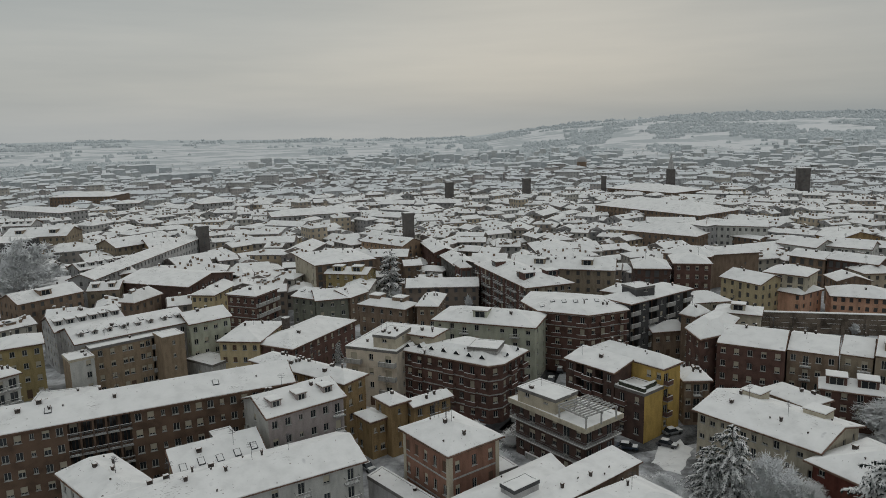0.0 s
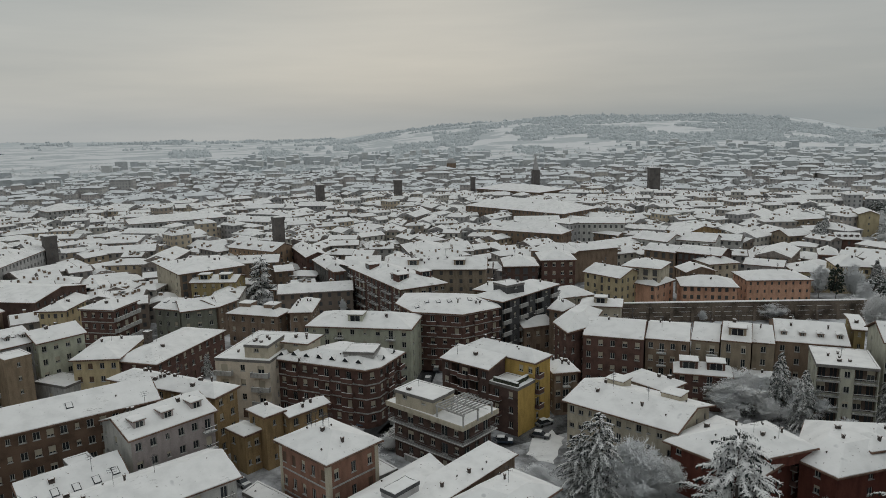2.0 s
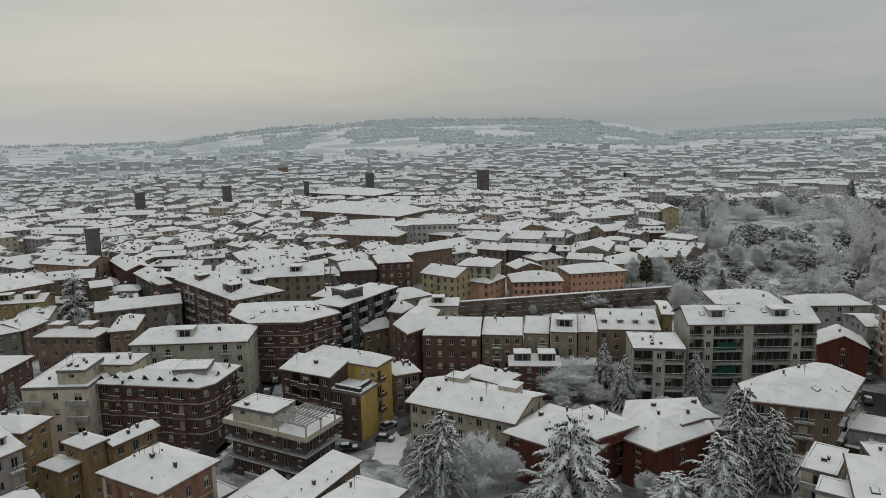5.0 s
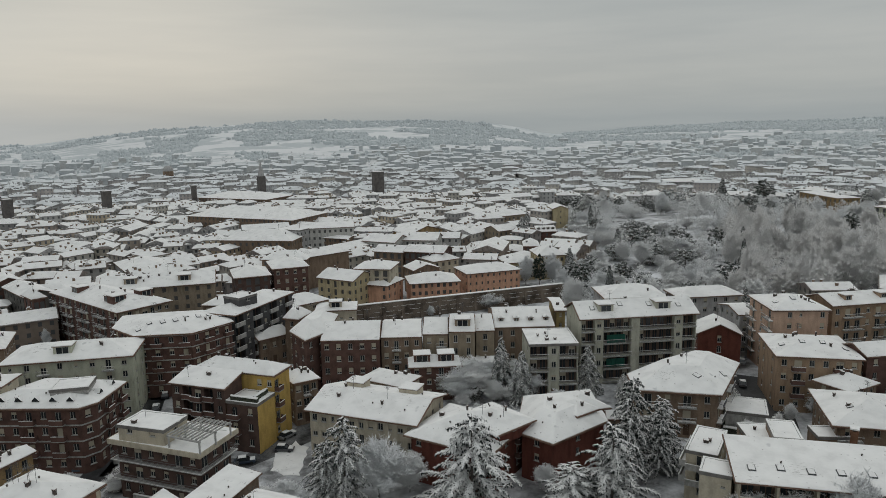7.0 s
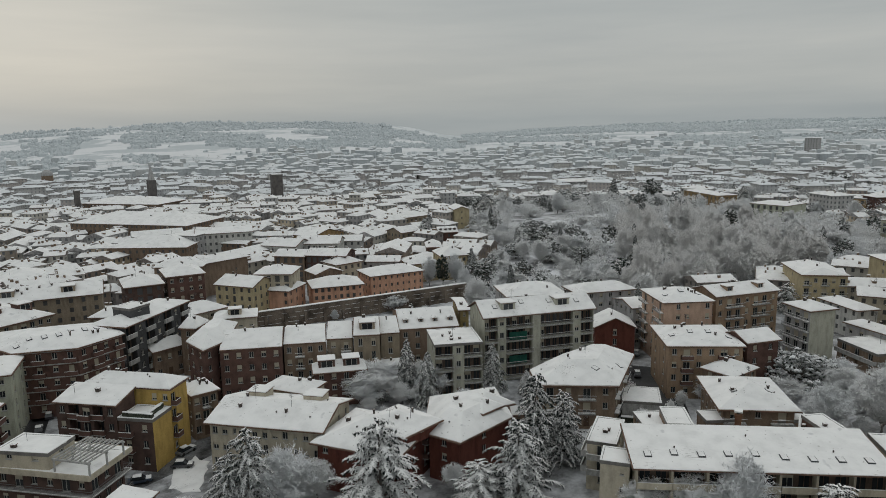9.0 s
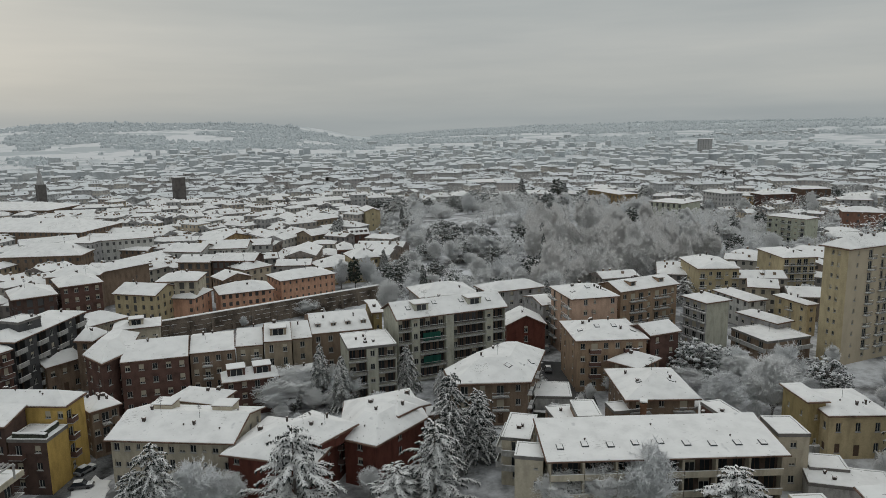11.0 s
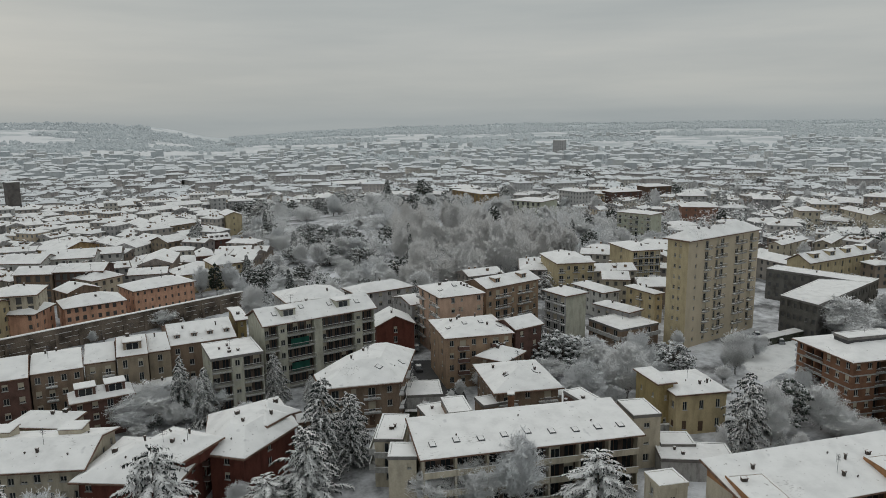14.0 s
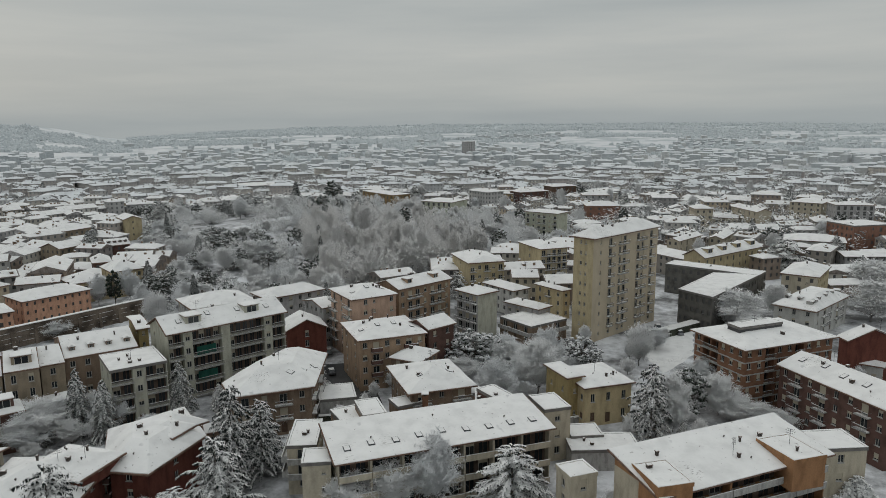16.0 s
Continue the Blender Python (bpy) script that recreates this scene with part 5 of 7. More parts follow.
house("brown brick apartment block with rows of balconies along the street", 25.4, 230.3, -71, 43.0, 17.0, 15, BRICK, roof="hip", rise=2.6, fp="BwBBwBBwBBwB", rp="wwdBdww", lp="BB", wall2=TAUPE, chim=7, dorm="F2R2", dk=2, bal="bars", far=False)
house("low cream house with a roof lantern under snow", 87.8, 202.9, -27, 13.4, 11, 8, CREAM, chim=2, rise=1.2, dorm="F1", dk=2)
house("red and white banded brick apartment block", -61.5, 217.1, -22, 12.0, 12.6, 14, BRICK, fp="wwww", rp="BBB", bands=True, bal="solid", rise=1.6, chim=3, far=False)
house("small old house with stepped snowy roof beside the wall", 80.1, 213.5, 9, 15.0, 12, 9, CREAM, chim=2, rise=2.4)
house("grey-green old house with snowy roof", -38.7, 226.4, 17, 11.5, 15, 10, DGREEN, roof="gable", chim=4)
house("old brown house with snowy roof", -33.7, 228.7, 58, 10.4, 13, 10, BROWN, roof="gable", chim=3)
house("grey-green house with a broad skylight in snow", -43.4, 228.5, -31, 10.7, 14, 10, DGREEN, roof="gable", sky=3, chim=2)
house("cream apartment house with yellow front, snowy roof", -76.6, 223.8, -9, 8.9, 14.3, 13, YVIL, fp="wnwn", chim=3, rise=1.6, far=True)
house("yellow house with snowy hip roof", 228.7, 62.3, -121, 14.5, 4.6, 10, YVIL, chim=2, fp="wdw", far=False)
house("low house with broad snowy hip roof", 228.4, 78.9, -120, 17.1, 8.1, 9, WHITE, chim=1, far=True)
house("brown house with a dark dormer on a snowy hip roof", -100.1, 224.0, -18, 6.3, 14.0, 11, BROWN, chim=3, dorm="F1", dk=0, rise=3.0, far=True)
house("long brown apartment block with chimney-crowned snowy roof", 42.4, 241.9, -16, 35.5, 16, 15, TAUPE, roof="gable", rise=3.0, chim=14, dorm="F2", dk=2, rp="ww", fp="wwwwwwwwww", far=True)
house("yellow-green house with snowy roof", 102.0, 226.3, -61, 16.4, 14, 12, SAND, fp="wwdww", roof="gable", chim=3, rise=2.4, far=True)
house("low old house with snowy hip roof", -10.5, 248.8, -34, 6.3, 12.6, 9, BROWN, chim=3, far=True)
house("dark brown apartment block, snowy hip roof", 71.5, 238.8, -11, 12.8, 16, 15, BRICKD, fp="wBBw", chim=2, rise=2.6, far=True)
house("orange plastered old house above the wall, snowy roof", 114.7, 221.8, -56, 10.4, 13.8, 9, ORANGE, fp="w..w", rp="www", chim=2, rise=2.4, far=True)
house("brown corner house with balconies and snowy hip roof", 6.4, 249.7, -75, 10.0, 4.6, 14, BRICK, fp="BB", rp="BB", rise=2.0, chim=1, far=True)
house("cream apartment block with brown balcony bands", 113.9, 225.1, -43, 14.0, 14.0, 14.5, CREAM, fp="BBBB", rp="wn", bal="brick", chim=2, rise=2.2, far=True)
house("long orange plastered house with snowy hip roof", 132.3, 216.8, -22, 19.2, 14, 8.5, ORANGE, fp="wwwnwwwn", chim=2, rise=2.6, far=True)
house("house with snowy gable roof behind the hip-roofed house", 243.6, 77.1, -67, 10.1, 12, 10, CREAM, roof="gable", chim=2, far=True)
house("red brick apartment block with white windows", 85.8, 240.8, -11, 13.3, 16, 16, BRICK, fp="wwww", chim=2, rise=2.6, win=("blind","blind","half"), far=False)
house("yellow house with two snowy roof terraces", -35.0, 254.8, -13, 17.0, 12, 12, MUST, roof="gable", rise=1.6, fp="wwwww", dorm="F2", dk=2, chim=2, far=False)
house("old brown house with one wide dormer under snow", -134.4, 226.8, 55, 21.7, 14, 12, BROWN, roof="gable", rise=2.6, dorm="F1", dk=2, chim=5, over=0.4, far=True)
house("olive-yellow apartment block with stepped snowy roof", 248.7, 97.4, -139, 21.6, 15.1, 14, SAND, roof="half", rise=1.8, rp="BwBwB", fp=".n.", chim=3, far=False)
house("low old house with snowy roof", 136.6, 231.6, -96, 10.7, 12, 10, BROWN, roof="gable", chim=1, far=True)
house("orange-pink plastered house with regular small windows", 158.2, 218.2, -13, 22.9, 15, 9, ORANGE, fp="nnnnnnnnn", rise=2.2, chim=2, far=True)
house("dark brick hall with a large plain snowy roof", -98.7, 251.6, -20, 32.4, 26, 12, BRICKD, roof="gable", rise=2.4, fp="........", chim=0, ant=0, far=True)
house("old grey-brown house with chimneys and snowy roof", -119.9, 242.6, 11, 11.1, 13, 11, TAUPE, roof="gable", chim=4, dorm="F2", dk=1, over=0.4, far=True)
house("cream old apartment house with brown balconied side", -43.4, 269.6, -63, 29.0, 24.6, 15, CREAM, roof="hip", rise=2.4, fp="w.nw", rp="BBBBBBB", wall2=BROWN, chim=5, far=True)
house("dark flat-roofed school wing under snow", 277.0, 13.7, -106, 33.9, 9, 11, SLATE, roof="flat", fp="wwwwwwwwwwww", chim=1, ant=0, name="school", far=True)
house("low old house with snowy gable roof", -13.4, 277.4, 9, 7.9, 12, 10, BROWN, roof="gable", chim=2, far=True)
house("brown street row with long snowy roof", -3.0, 297.5, -77, 30.0, 10.0, 13, BRICK, roof="gable", rise=1.8, fp="wwwwwwww", chim=5, far=True)
house("dark grey-green street house with snowy roof", 5.5, 269.0, -76, 24.0, 10.0, 12.5, SLATE, roof="gable", rise=1.8, fp="wBwBwBw", chim=4, far=True)
house("old house with broad snowy hip roof", 97.1, 270.3, -37, 19.1, 15, 13, BROWN, chim=3, rise=2.6, far=True)
house("old house with stepped snowy roof", 151.9, 244.1, 1, 13.3, 14, 10, CREAM, chim=3, rise=3.0, far=True)
house("old house with ridge of chimneys under snow", -27.2, 287.6, -5, 25.7, 12, 12, BROWN, roof="gable", chim=8, far=True)
house("low house with snowy hip roof", 181.1, 228.4, -21, 13.9, 12, 8, SAND, chim=1, rise=2.2, far=True)
house("sand-coloured apartment block with rows of balconies", 280.5, 80.9, -135, 20.7, 13.2, 15, SAND, roof="hip", rise=1.6, fp=".w.", rp="BBBBB", chim=3, far=False)
house("brown plastered old hall with snowy roof", 111.7, 270.5, 9, 20.3, 12, 13, BROWN, roof="gable", rise=2.0, fp="....", chim=2, far=True)
house("dark apartment block with long loggias under snow", 151.6, 250.9, -51, 18.2, 14, 12.5, BRICKD, roof="gable", fp="BBBBBBB", rise=2.0, chim=2, far=True)
house("old house with skylights and chimneys under snow", -130.5, 265.0, 52, 18.8, 12, 11, TAUPE, roof="gable", dorm="F4", dk=1, chim=4, sky=3, far=True)
house("pale yellow villa with snowy hip roof", 193.6, 223.4, -25, 12.5, 15, 10.5, YVIL, fp="wnnw", rise=3.4, chim=1, name="villa", far=True)
house("long low house with snowy roof", 173.1, 242.7, -44, 15.1, 12, 8, GREY, roof="gable", chim=1, rise=1.6, far=True)
house("dark apartment block with balcony bands under snow", 141.2, 262.6, -52, 14.5, 13, 12, BROWN, roof="gable", fp="BBBB", rise=2.0, chim=2, far=True)
house("old house with a row of dormers under snow", -140.0, 280.5, 51, 22.9, 12, 12, GREY, roof="gable", dorm="F6", dk=1, chim=4, far=True)
house("apricot old house with rows of small windows", -23.6, 314.2, -41, 27.6, 15, 13, APRI, roof="gable", fp="nnnnnnnnnn", dorm="F4", dk=0, chim=2, far=True)
house("sandy apartment row with dormers in a snowy roof", 317.0, 12.3, -119, 10.6, 44.1, 11, SAND, roof="gable_y", rise=3.0, rp="wdwwdwwdw", fp=".n", dorm="R4", dk=2, chim=4, far=True)
house("brown house with snowy hip roof", 203.5, 246.5, -36, 7.7, 14, 10, BRICK, chim=1, rise=2.2, far=True)
house("long low flat-roofed hall under snow", 329.6, -37.8, -56, 33.4, 14, 5, GREY, roof="flat", chim=0, ant=0, far=True)
house("white house with snowy gable roof", 154.4, 294.1, -58, 18.2, 16, 11, WHITE, roof="gable", rise=2.6, chim=2, far=True)
house("white apartment house with tall windows, snowy roof", 168.8, 288.7, -42, 21.7, 16, 11, WHITE, roof="gable", rise=2.4, fp="tttttttt", chim=2, far=True)
house("long grey avenue building with a narrow snowy roof", -127.5, 293.0, -4, 11.0, 96.0, 13, GREY, roof="gable_y", rise=2.2, chim=14, rp="auto", lp="auto", far=True)
house("cream apartment house with snowy gable roof", 340.8, 30.4, -109, 6.7, 25.8, 12, CREAM, roof="gable_y", rp="wdwd", chim=3, far=True)
house("red brick house with snowy hip roof", 243.4, 260.2, -35, 10.7, 13, 8, BRICK, chim=1, rise=2.0, far=True)
house("low white wing with dark front and snowy roof", 140.9, 331.2, -56, 27.8, 9, 9, BROWN, roof="gable", rise=1.0, chim=0, ant=0, far=True)
house("brown house with a row of dormers under snow", 235.9, 275.1, -27, 10.9, 13, 10, BRICK, roof="gable", dorm="F4", dk=0, chim=1, rise=2.2, far=True)
house("old ochre hall with broad snowy roof", -140.1, 335.2, 36, 11.0, 24, 11, OCHRE, roof="gable", rise=3.0, chim=1, far=True)
house("grey block with tall loggias", 129.3, 340.2, -58, 15.4, 22, 14, GREY, fp="gggggg", rise=1.0, roof="flat", chim=1, far=True)
house("long low shed with snow-covered roof", 361.2, -45.0, -68, 25.5, 14, 6, GREY, roof="gable", rise=1.4, chim=0, ant=0, far=True)
house("long white institute block with rows of windows", 141.9, 335.6, -22, 27.7, 16, 14, WHITE, roof="gable", fp="wwwwwwwwww", rise=2.0, chim=3, far=True)
house("grey house with snowy gable roof", 221.0, 291.7, 3, 14.6, 13, 10, TAUPE, chim=1, roof="gable", far=True)
house("ochre gabled old house with snowy roof", -155.2, 332.6, 53, 16.0, 20, 12, TAUPE, roof="gable", rise=3.2, chim=2, far=True)
house("dark office building with a flat snowy roof", -199.2, 313.3, -8, 21.7, 18, 18, DARK, roof="flat", fp="gggggg", chim=0, ant=0, far=True)
house("broad low hall with a plain snowy roof", 187.8, 323.1, 11, 22.9, 18, 9, OCHRE, roof="gable_y", rise=3.0, chim=0, far=True)
house("low house with small snowy gable roof", 373.8, 16.0, -100, 7.3, 25.1, 9, CREAM, roof="gable_y", chim=1, far=True)
house("long low hall with snow-covered roof", 386.5, -25.9, -92, 27.6, 18, 8, WHITE, chim=1, rise=2.4, far=True)
house("grey-green apartment block with dark balconies", 380.7, 107.8, -104, 21.7, 12.4, 16, GREEN, rise=1.2, fp="BwBBwB", rp=".n", chim=2, far=False)
house("orange-brown apartment block with flat snowy roof", 407.7, -46.9, -53, 22.5, 18, 14, SALM, roof="flat", fp="..wBw", chim=2, far=True)
house("pale long building with gables, snowy roof", -207.4, 359.5, 4, 32.5, 20, 14, TAUPE, roof="gable", dorm="F2", dk=2, chim=3, far=True)
house("grey house with snowy hip roof", 257.3, 332.4, 1, 20.1, 15, 11, TAUPE, chim=2, far=True)
house("pale tall house with snowy roof", 284.3, 319.3, -29, 10.4, 18, 14, SAND, roof="gable_y", fp=".n.", chim=1, far=True)
house("slim white house with rows of windows", 448.7, 31.5, -69, 11.8, 14, 14, CREAM, fp="www", chim=1, far=True)
house("low house with wide snowy hip roof", 458.7, 17.4, -89, 14.5, 14, 8, CREAM, chim=1, far=True)
house("white gabled apartment block with snowy roof", 460.7, 4.0, -150, 31.4, 9.9, 13, CREAM, roof="gable", fp="wdwdw", rp=".", chim=2, far=True)
house("grey four-storey block with strip balconies", 422.8, 188.9, -94, 23.6, 23.9, 15, GREEN, rise=1.4, fp="BBBBBB", rp="nn", chim=1, far=True)
house("rose apartment house with snowy hip roof", 467.6, 94.7, -69, 23.0, 15, 11, SALM, fp="wwww", chim=2, rise=2.6, far=True)
house("long grey house with snowy roof", -247.6, 409.5, 5, 17.1, 16, 13, GREY, roof="gable", chim=3, dorm="F4", dk=1, far=True)
house("grey apartment block with balcony bands", 483.3, -50.3, -76, 22.6, 16, 16, GREY, rise=1.2, fp="BBBBBB", chim=2, far=True)
house("pale five-storey apartment block with snowy roof", 503.6, -31.2, -109, 19.6, 29.7, 15, CREAM, rise=1.6, fp="wwwww", chim=3, far=True)
house("pale blue-grey apartment house with snowy roof", 524.5, 111.3, -69, 20.5, 14, 12, GREY, fp="wwww", chim=2, far=True)
house("red brick apartment house with balcony bands", 524.2, 162.1, -39, 26.9, 16, 13, BRICK, rise=1.6, fp="BBBB", chim=2, far=True)
house("ochre flat-roofed villa behind the park", 520.2, 185.7, -88, 27.4, 14, 11, OCHRE, roof="flat", fp="BBBBBB", chim=2, far=True)
house("brown brick apartment house with snowy roof", 577.7, 152.1, -43, 23.9, 16, 13, BRICKL, rise=1.6, fp="BBB", chim=2, far=True)

# ---- the town behind ----
TOWNW = palette("old_town_plaster", [(0.36, 0.33, 0.275), (0.25, 0.20, 0.16), (0.42, 0.395, 0.34), (0.20, 0.16, 0.13), (0.34, 0.335, 0.32), (0.37, 0.30, 0.21), (0.30, 0.275, 0.245),
                                     (0.24, 0.22, 0.21), (0.45, 0.43, 0.39)])
# far walls paled towards blue-grey: distance haze held in the colour
FARW = palette("hazed_far_plaster", [(0.46, 0.48, 0.49), (0.42, 0.445, 0.46), (0.49, 0.495, 0.49), (0.44, 0.455, 0.46)], island=True)
# panes and tiles of the town houses lightened to stand in for haze
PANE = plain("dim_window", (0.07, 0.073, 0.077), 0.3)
TILEM = material("hazed_old_tiles", (0.19, 0.165, 0.15), 0.9, 0.2, 0.8, 4.0, 0.0)
# painted haze: far windows and tiles lifted, far snow greyed
PANEG = plain("hazed_outer_window", (0.30, 0.305, 0.31), 0.5)
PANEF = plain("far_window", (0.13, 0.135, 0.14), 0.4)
TILEF = material("hazed_far_tiles", (0.33, 0.32, 0.315), 0.9, 0.2, 0.8, 4.0, 0.0)
SNOWF = material("hazed_grey_snow", (0.67, 0.69, 0.70), 0.95, 0.08, 0.05, 0.8, 0.0)


def simple_roof(bm, x, y, h, rise, over, hip, rng, bare=0.2):
    """Tiles below, snow above, with chimneys, in one mesh: slots tile, snow, brick."""
    for z, o, th, m in ((h, over, 0.0, 0), (h + 0.03, over - bare - rng.uniform(0.0, 0.3), 0.13, 1)):
        p = [Vector(q) for q in ((-x - o, -y - o, z), (x + o, -y - o, z), (x + o, y + o, z), (-x - o, y + o, z))]
        i = hip * (y + o)
        a, b = Vector((-x - o + i, 0, z + rise)), Vector((x + o - i, 0, z + rise))
        lift = Vector((0, 0, th))
        for f in ([p[0], p[1], b, a], [p[2], p[3], a, b], [p[1], p[2], b], [p[3], p[0], a]):
            quad(bm, [q + lift for q in f], m)
        for k in range(4):
            u, v = p[k], p[(k + 1) % 4]
            dn = Vector((0, 0, -0.2 if m == 0 else 0))
            quad(bm, [u + dn, v + dn, v + lift, u + lift], m)
        if m == 0:
            quad(bm, [q + Vector((0, 0, -0.2)) for q in p[::-1]], 0)
    for _ in range(rng.randint(1, 4)):
        cx, cy = rng.uniform(-x * 0.7, x * 0.7), rng.uniform(-y * 0.6, y * 0.6)
        zr = h + rise * (1 - abs(cy) / y)
        w = rng.uniform(0.25, 0.5)
        box(bm, cx - w, cx + w, cy - 0.3, cy + 0.3, zr - 0.6, zr + 1.1, 2)
        box(bm, cx - w - 0.08, cx + w + 0.08, cy - 0.38, cy + 0.38, zr + 1.1, zr + 1.3, 1)
    if rng.random() < 0.45:
        for k in range(rng.randint(1, 4)):
            cx, cy = rng.uniform(-x * 0.8, x * 0.8), -y * 0.55
            zr = h + rise * (1 - abs(cy) / y)
            box(bm, cx - 0.6, cx + 0.6, cy - 0.6, cy + 1.2, zr - 0.4, zr + 0.75, 2)
            box(bm, cx - 0.75, cx + 0.75, cy - 0.75, cy + 1.3, zr + 0.75, zr + 0.98, 1)


def town_prototype(k, lod=False):
    rng = random.Random(900 + k)
    x, y = rng.uniform(3.6, 7.0), rng.uniform(3.6, 5.2)
    if k % 6 == 4:
        x, y = rng.uniform(8, 13), rng.uniform(5, 6.5)
    elif k % 6 == 1:
        x, y = rng.uniform(6, 10), rng.uniform(4.2, 5.6)
    storeys = rng.choice((2, 3, 3, 3, 4))
    if k >= 30:
        x, y, storeys = (rng.uniform(7.0, 9.5), rng.uniform(6.5, 8.5), rng.choice((2, 2, 3, 4))) if k % 2 else (rng.uniform(9, 15), rng.uniform(6.2, 8.2), rng.choice((2, 3, 4, 5)))
    h = storeys * 2.9 + 0.6
    bm = bmesh.new()
    pts = [(-x, -y), (x, -y), (x, y), (-x, y)]
    if lod:
        low, high = [bm.verts.new((*p, -3.0)) for p in pts], [bm.verts.new((*p, h)) for p in pts]
        for i in range(4):
            j = (i + 1) % 4
            bm.faces.new((low[i], low[j], high[j], high[i]))
            a, b = Vector((*pts[i], 0)), Vector((*pts[j], 0))
            e = (b - a).normalized()
            out = Vector((e.y, -e.x, 0)) * 0.03
            n = max(1, round((b - a).length / 3.1))
            for c in range(n):
                m = a.lerp(b, (c + 0.5) / n) + out
                for s in range(storeys):
                    z = 1.5 + s * 2.9
                    quad(bm, [m - e * 0.55 + Vector((0, 0, z)), m + e * 0.55 + Vector((0, 0, z)), m + e * 0.55 + Vector((0, 0, z + 1.4)), m - e * 0.55 + Vector((0, 0, z + 1.4))], 1)
    else:
        for i in range(4):
            facade(bm, pts[i], pts[(i + 1) % 4], h, "auto", storeys, None, rng, ("glass",))
    hip = rng.choice((0.0, 0.0, 0.9, 0.5)) if k < 30 else 0.9
    rise = y * (rng.uniform(0.30, 0.40) if k < 30 else rng.uniform(0.22, 0.32))
    if hip == 0.0:
        quad(bm, [(x, -y, h), (x, y, h), (x, 0, h + rise)])
        quad(bm, [(-x, y, h), (-x, -y, h), (-x, 0, h + rise)])
    rf = bmesh.new()
    simple_roof(rf, x, y, h, rise, 0.9 if k >= 30 else 0.38 if lod else 0.55, hip, random.Random(70 + k), 0.0 if lod else 0.2)
    if lod:
        return mesh_of("wall", bm, []), mesh_of("roof", rf, []), x, y, h
    root = new("town_house", mesh_of("town_house", bm, [TOWNW, PANE]))
    part("roof", rf, [TILEM, SNOW, BROWN], root)
    tagged(root, ("old plastered town house with snowy gable roof", "plastered town house with snowy hip roof")[hip > 0], "house", "town houses")
    return root, x, y, h


def arrays(me):
    """A mesh as plain arrays: corners, the corners of each face, slots."""
    co = np.empty(len(me.vertices) * 3)
    me.vertices.foreach_get("co", co)
    size = np.empty(len(me.polygons), int)
    me.polygons.foreach_get("loop_total", size)
    loop = np.empty(len(me.loops), int)
    me.loops.foreach_get("vertex_index", loop)
    slot = np.empty(len(me.polygons), int)
    me.polygons.foreach_get("material_index", slot)
    return co.reshape(-1, 3), size, loop, slot


def joined(name, label, cat, placed, mats):
    """Many far houses as one object: placed holds pairs of arrays and pose."""
    cos, sizes, loops, slots, base = [], [], [], [], 0
    for (co, size, loop, slot), m in placed:
        mat = np.array(m)
        cos.append(co @ mat[:3, :3].T + mat[:3, 3])
        sizes.append(size)
        loops.append(loop + base)
        slots.append(slot)
        base += len(co)
    co, size, loop, slot = np.concatenate(cos), np.concatenate(sizes), np.concatenate(loops), np.concatenate(slots)
    me = bpy.data.meshes.new(name)
    me.vertices.add(len(co))
    me.vertices.foreach_set("co", co.ravel())
    me.loops.add(len(loop))
    me.loops.foreach_set("vertex_index", loop)
    me.polygons.add(len(size))
    me.polygons.foreach_set("loop_start", np.concatenate([[0], np.cumsum(size)[:-1]]))
    me.polygons.foreach_set("material_index", slot)
    me.update(calc_edges=True)
    for q in mats:
        me.materials.append(q)
    return tagged(new(name, me), label, cat, kind="stuff")


protos = [town_prototype(k) for k in range(30)]
lods = []
for k in range(40):
    w, r, *size_xyh = town_prototype(k, True)
    if k >= 30:
        protos.append((None, *size_xyh))
    cw, cr = arrays(w), arrays(r)
    lods.append((np.concatenate([cw[0], cr[0]]), np.concatenate([cw[1], cr[1]]), np.concatenate([cw[2], cr[2] + len(cw[0])]), np.concatenate([cw[3], cr[3] + 2])))
grid = {}


def crowd(x, y, r):
    grid.setdefault((int(x // 40), int(y // 40)), []).append((x, y, r))


def is_free(x, y, r, slack=0.78):
    gx, gy = int(x // 40), int(y // 40)
    for i in (-1, 0, 1):
        for j in (-1, 0, 1):
            for a, b, c in grid.get((gx + i, gy + j), ()):
                if (a - x) ** 2 + (b - y) ** 2 < ((r + c) * slack) ** 2:
                    return False
    return True


# ground already built on, taken up by discs along each outline
for o in list(scene.objects):
    if o.parent is None and o.type == "EMPTY":
        for q in o.children:
            if q.name.startswith("wall"):
                xs, ys = [c[0] for c in q.bound_box], [c[1] for c in q.bound_box]
                wx, wy = max(xs) - min(xs), max(ys) - min(ys)
                n, r = max(1, round(max(wx, wy) / min(wx, wy))), min(wx, wy) * 0.56
                ca, sa = math.cos(o.rotation_euler.z), math.sin(o.rotation_euler.z)
                for i in range(n):
                    t = (i + 0.5) / n - 0.5
                    u, v = ((min(xs) + max(xs)) / 2 + (wx * t if wx > wy else 0), (min(ys) + max(ys)) / 2 + (0 if wx > wy else wy * t))
                    crowd(o.location.x + u * ca - v * sa, o.location.y + u * sa + v * ca, r)


def in_park(x, y):
    d, az = math.hypot(x, y), math.degrees(math.atan2(x, y))
    wob = noise.noise(Vector((x / 45, y / 45, 3.3)))
    lim = 545 - 5.0 * max(0, az - 60) + 45 * wob
    return 43.5 - 3.5 * max(0.0, min(1.0, (d - 330) / 90)) + 3.5 * wob < az < 77.5 + 4 * wob and (236 if az < 56 else 236 + (az - 56) * 5.5) + 14 * wob < d < lim


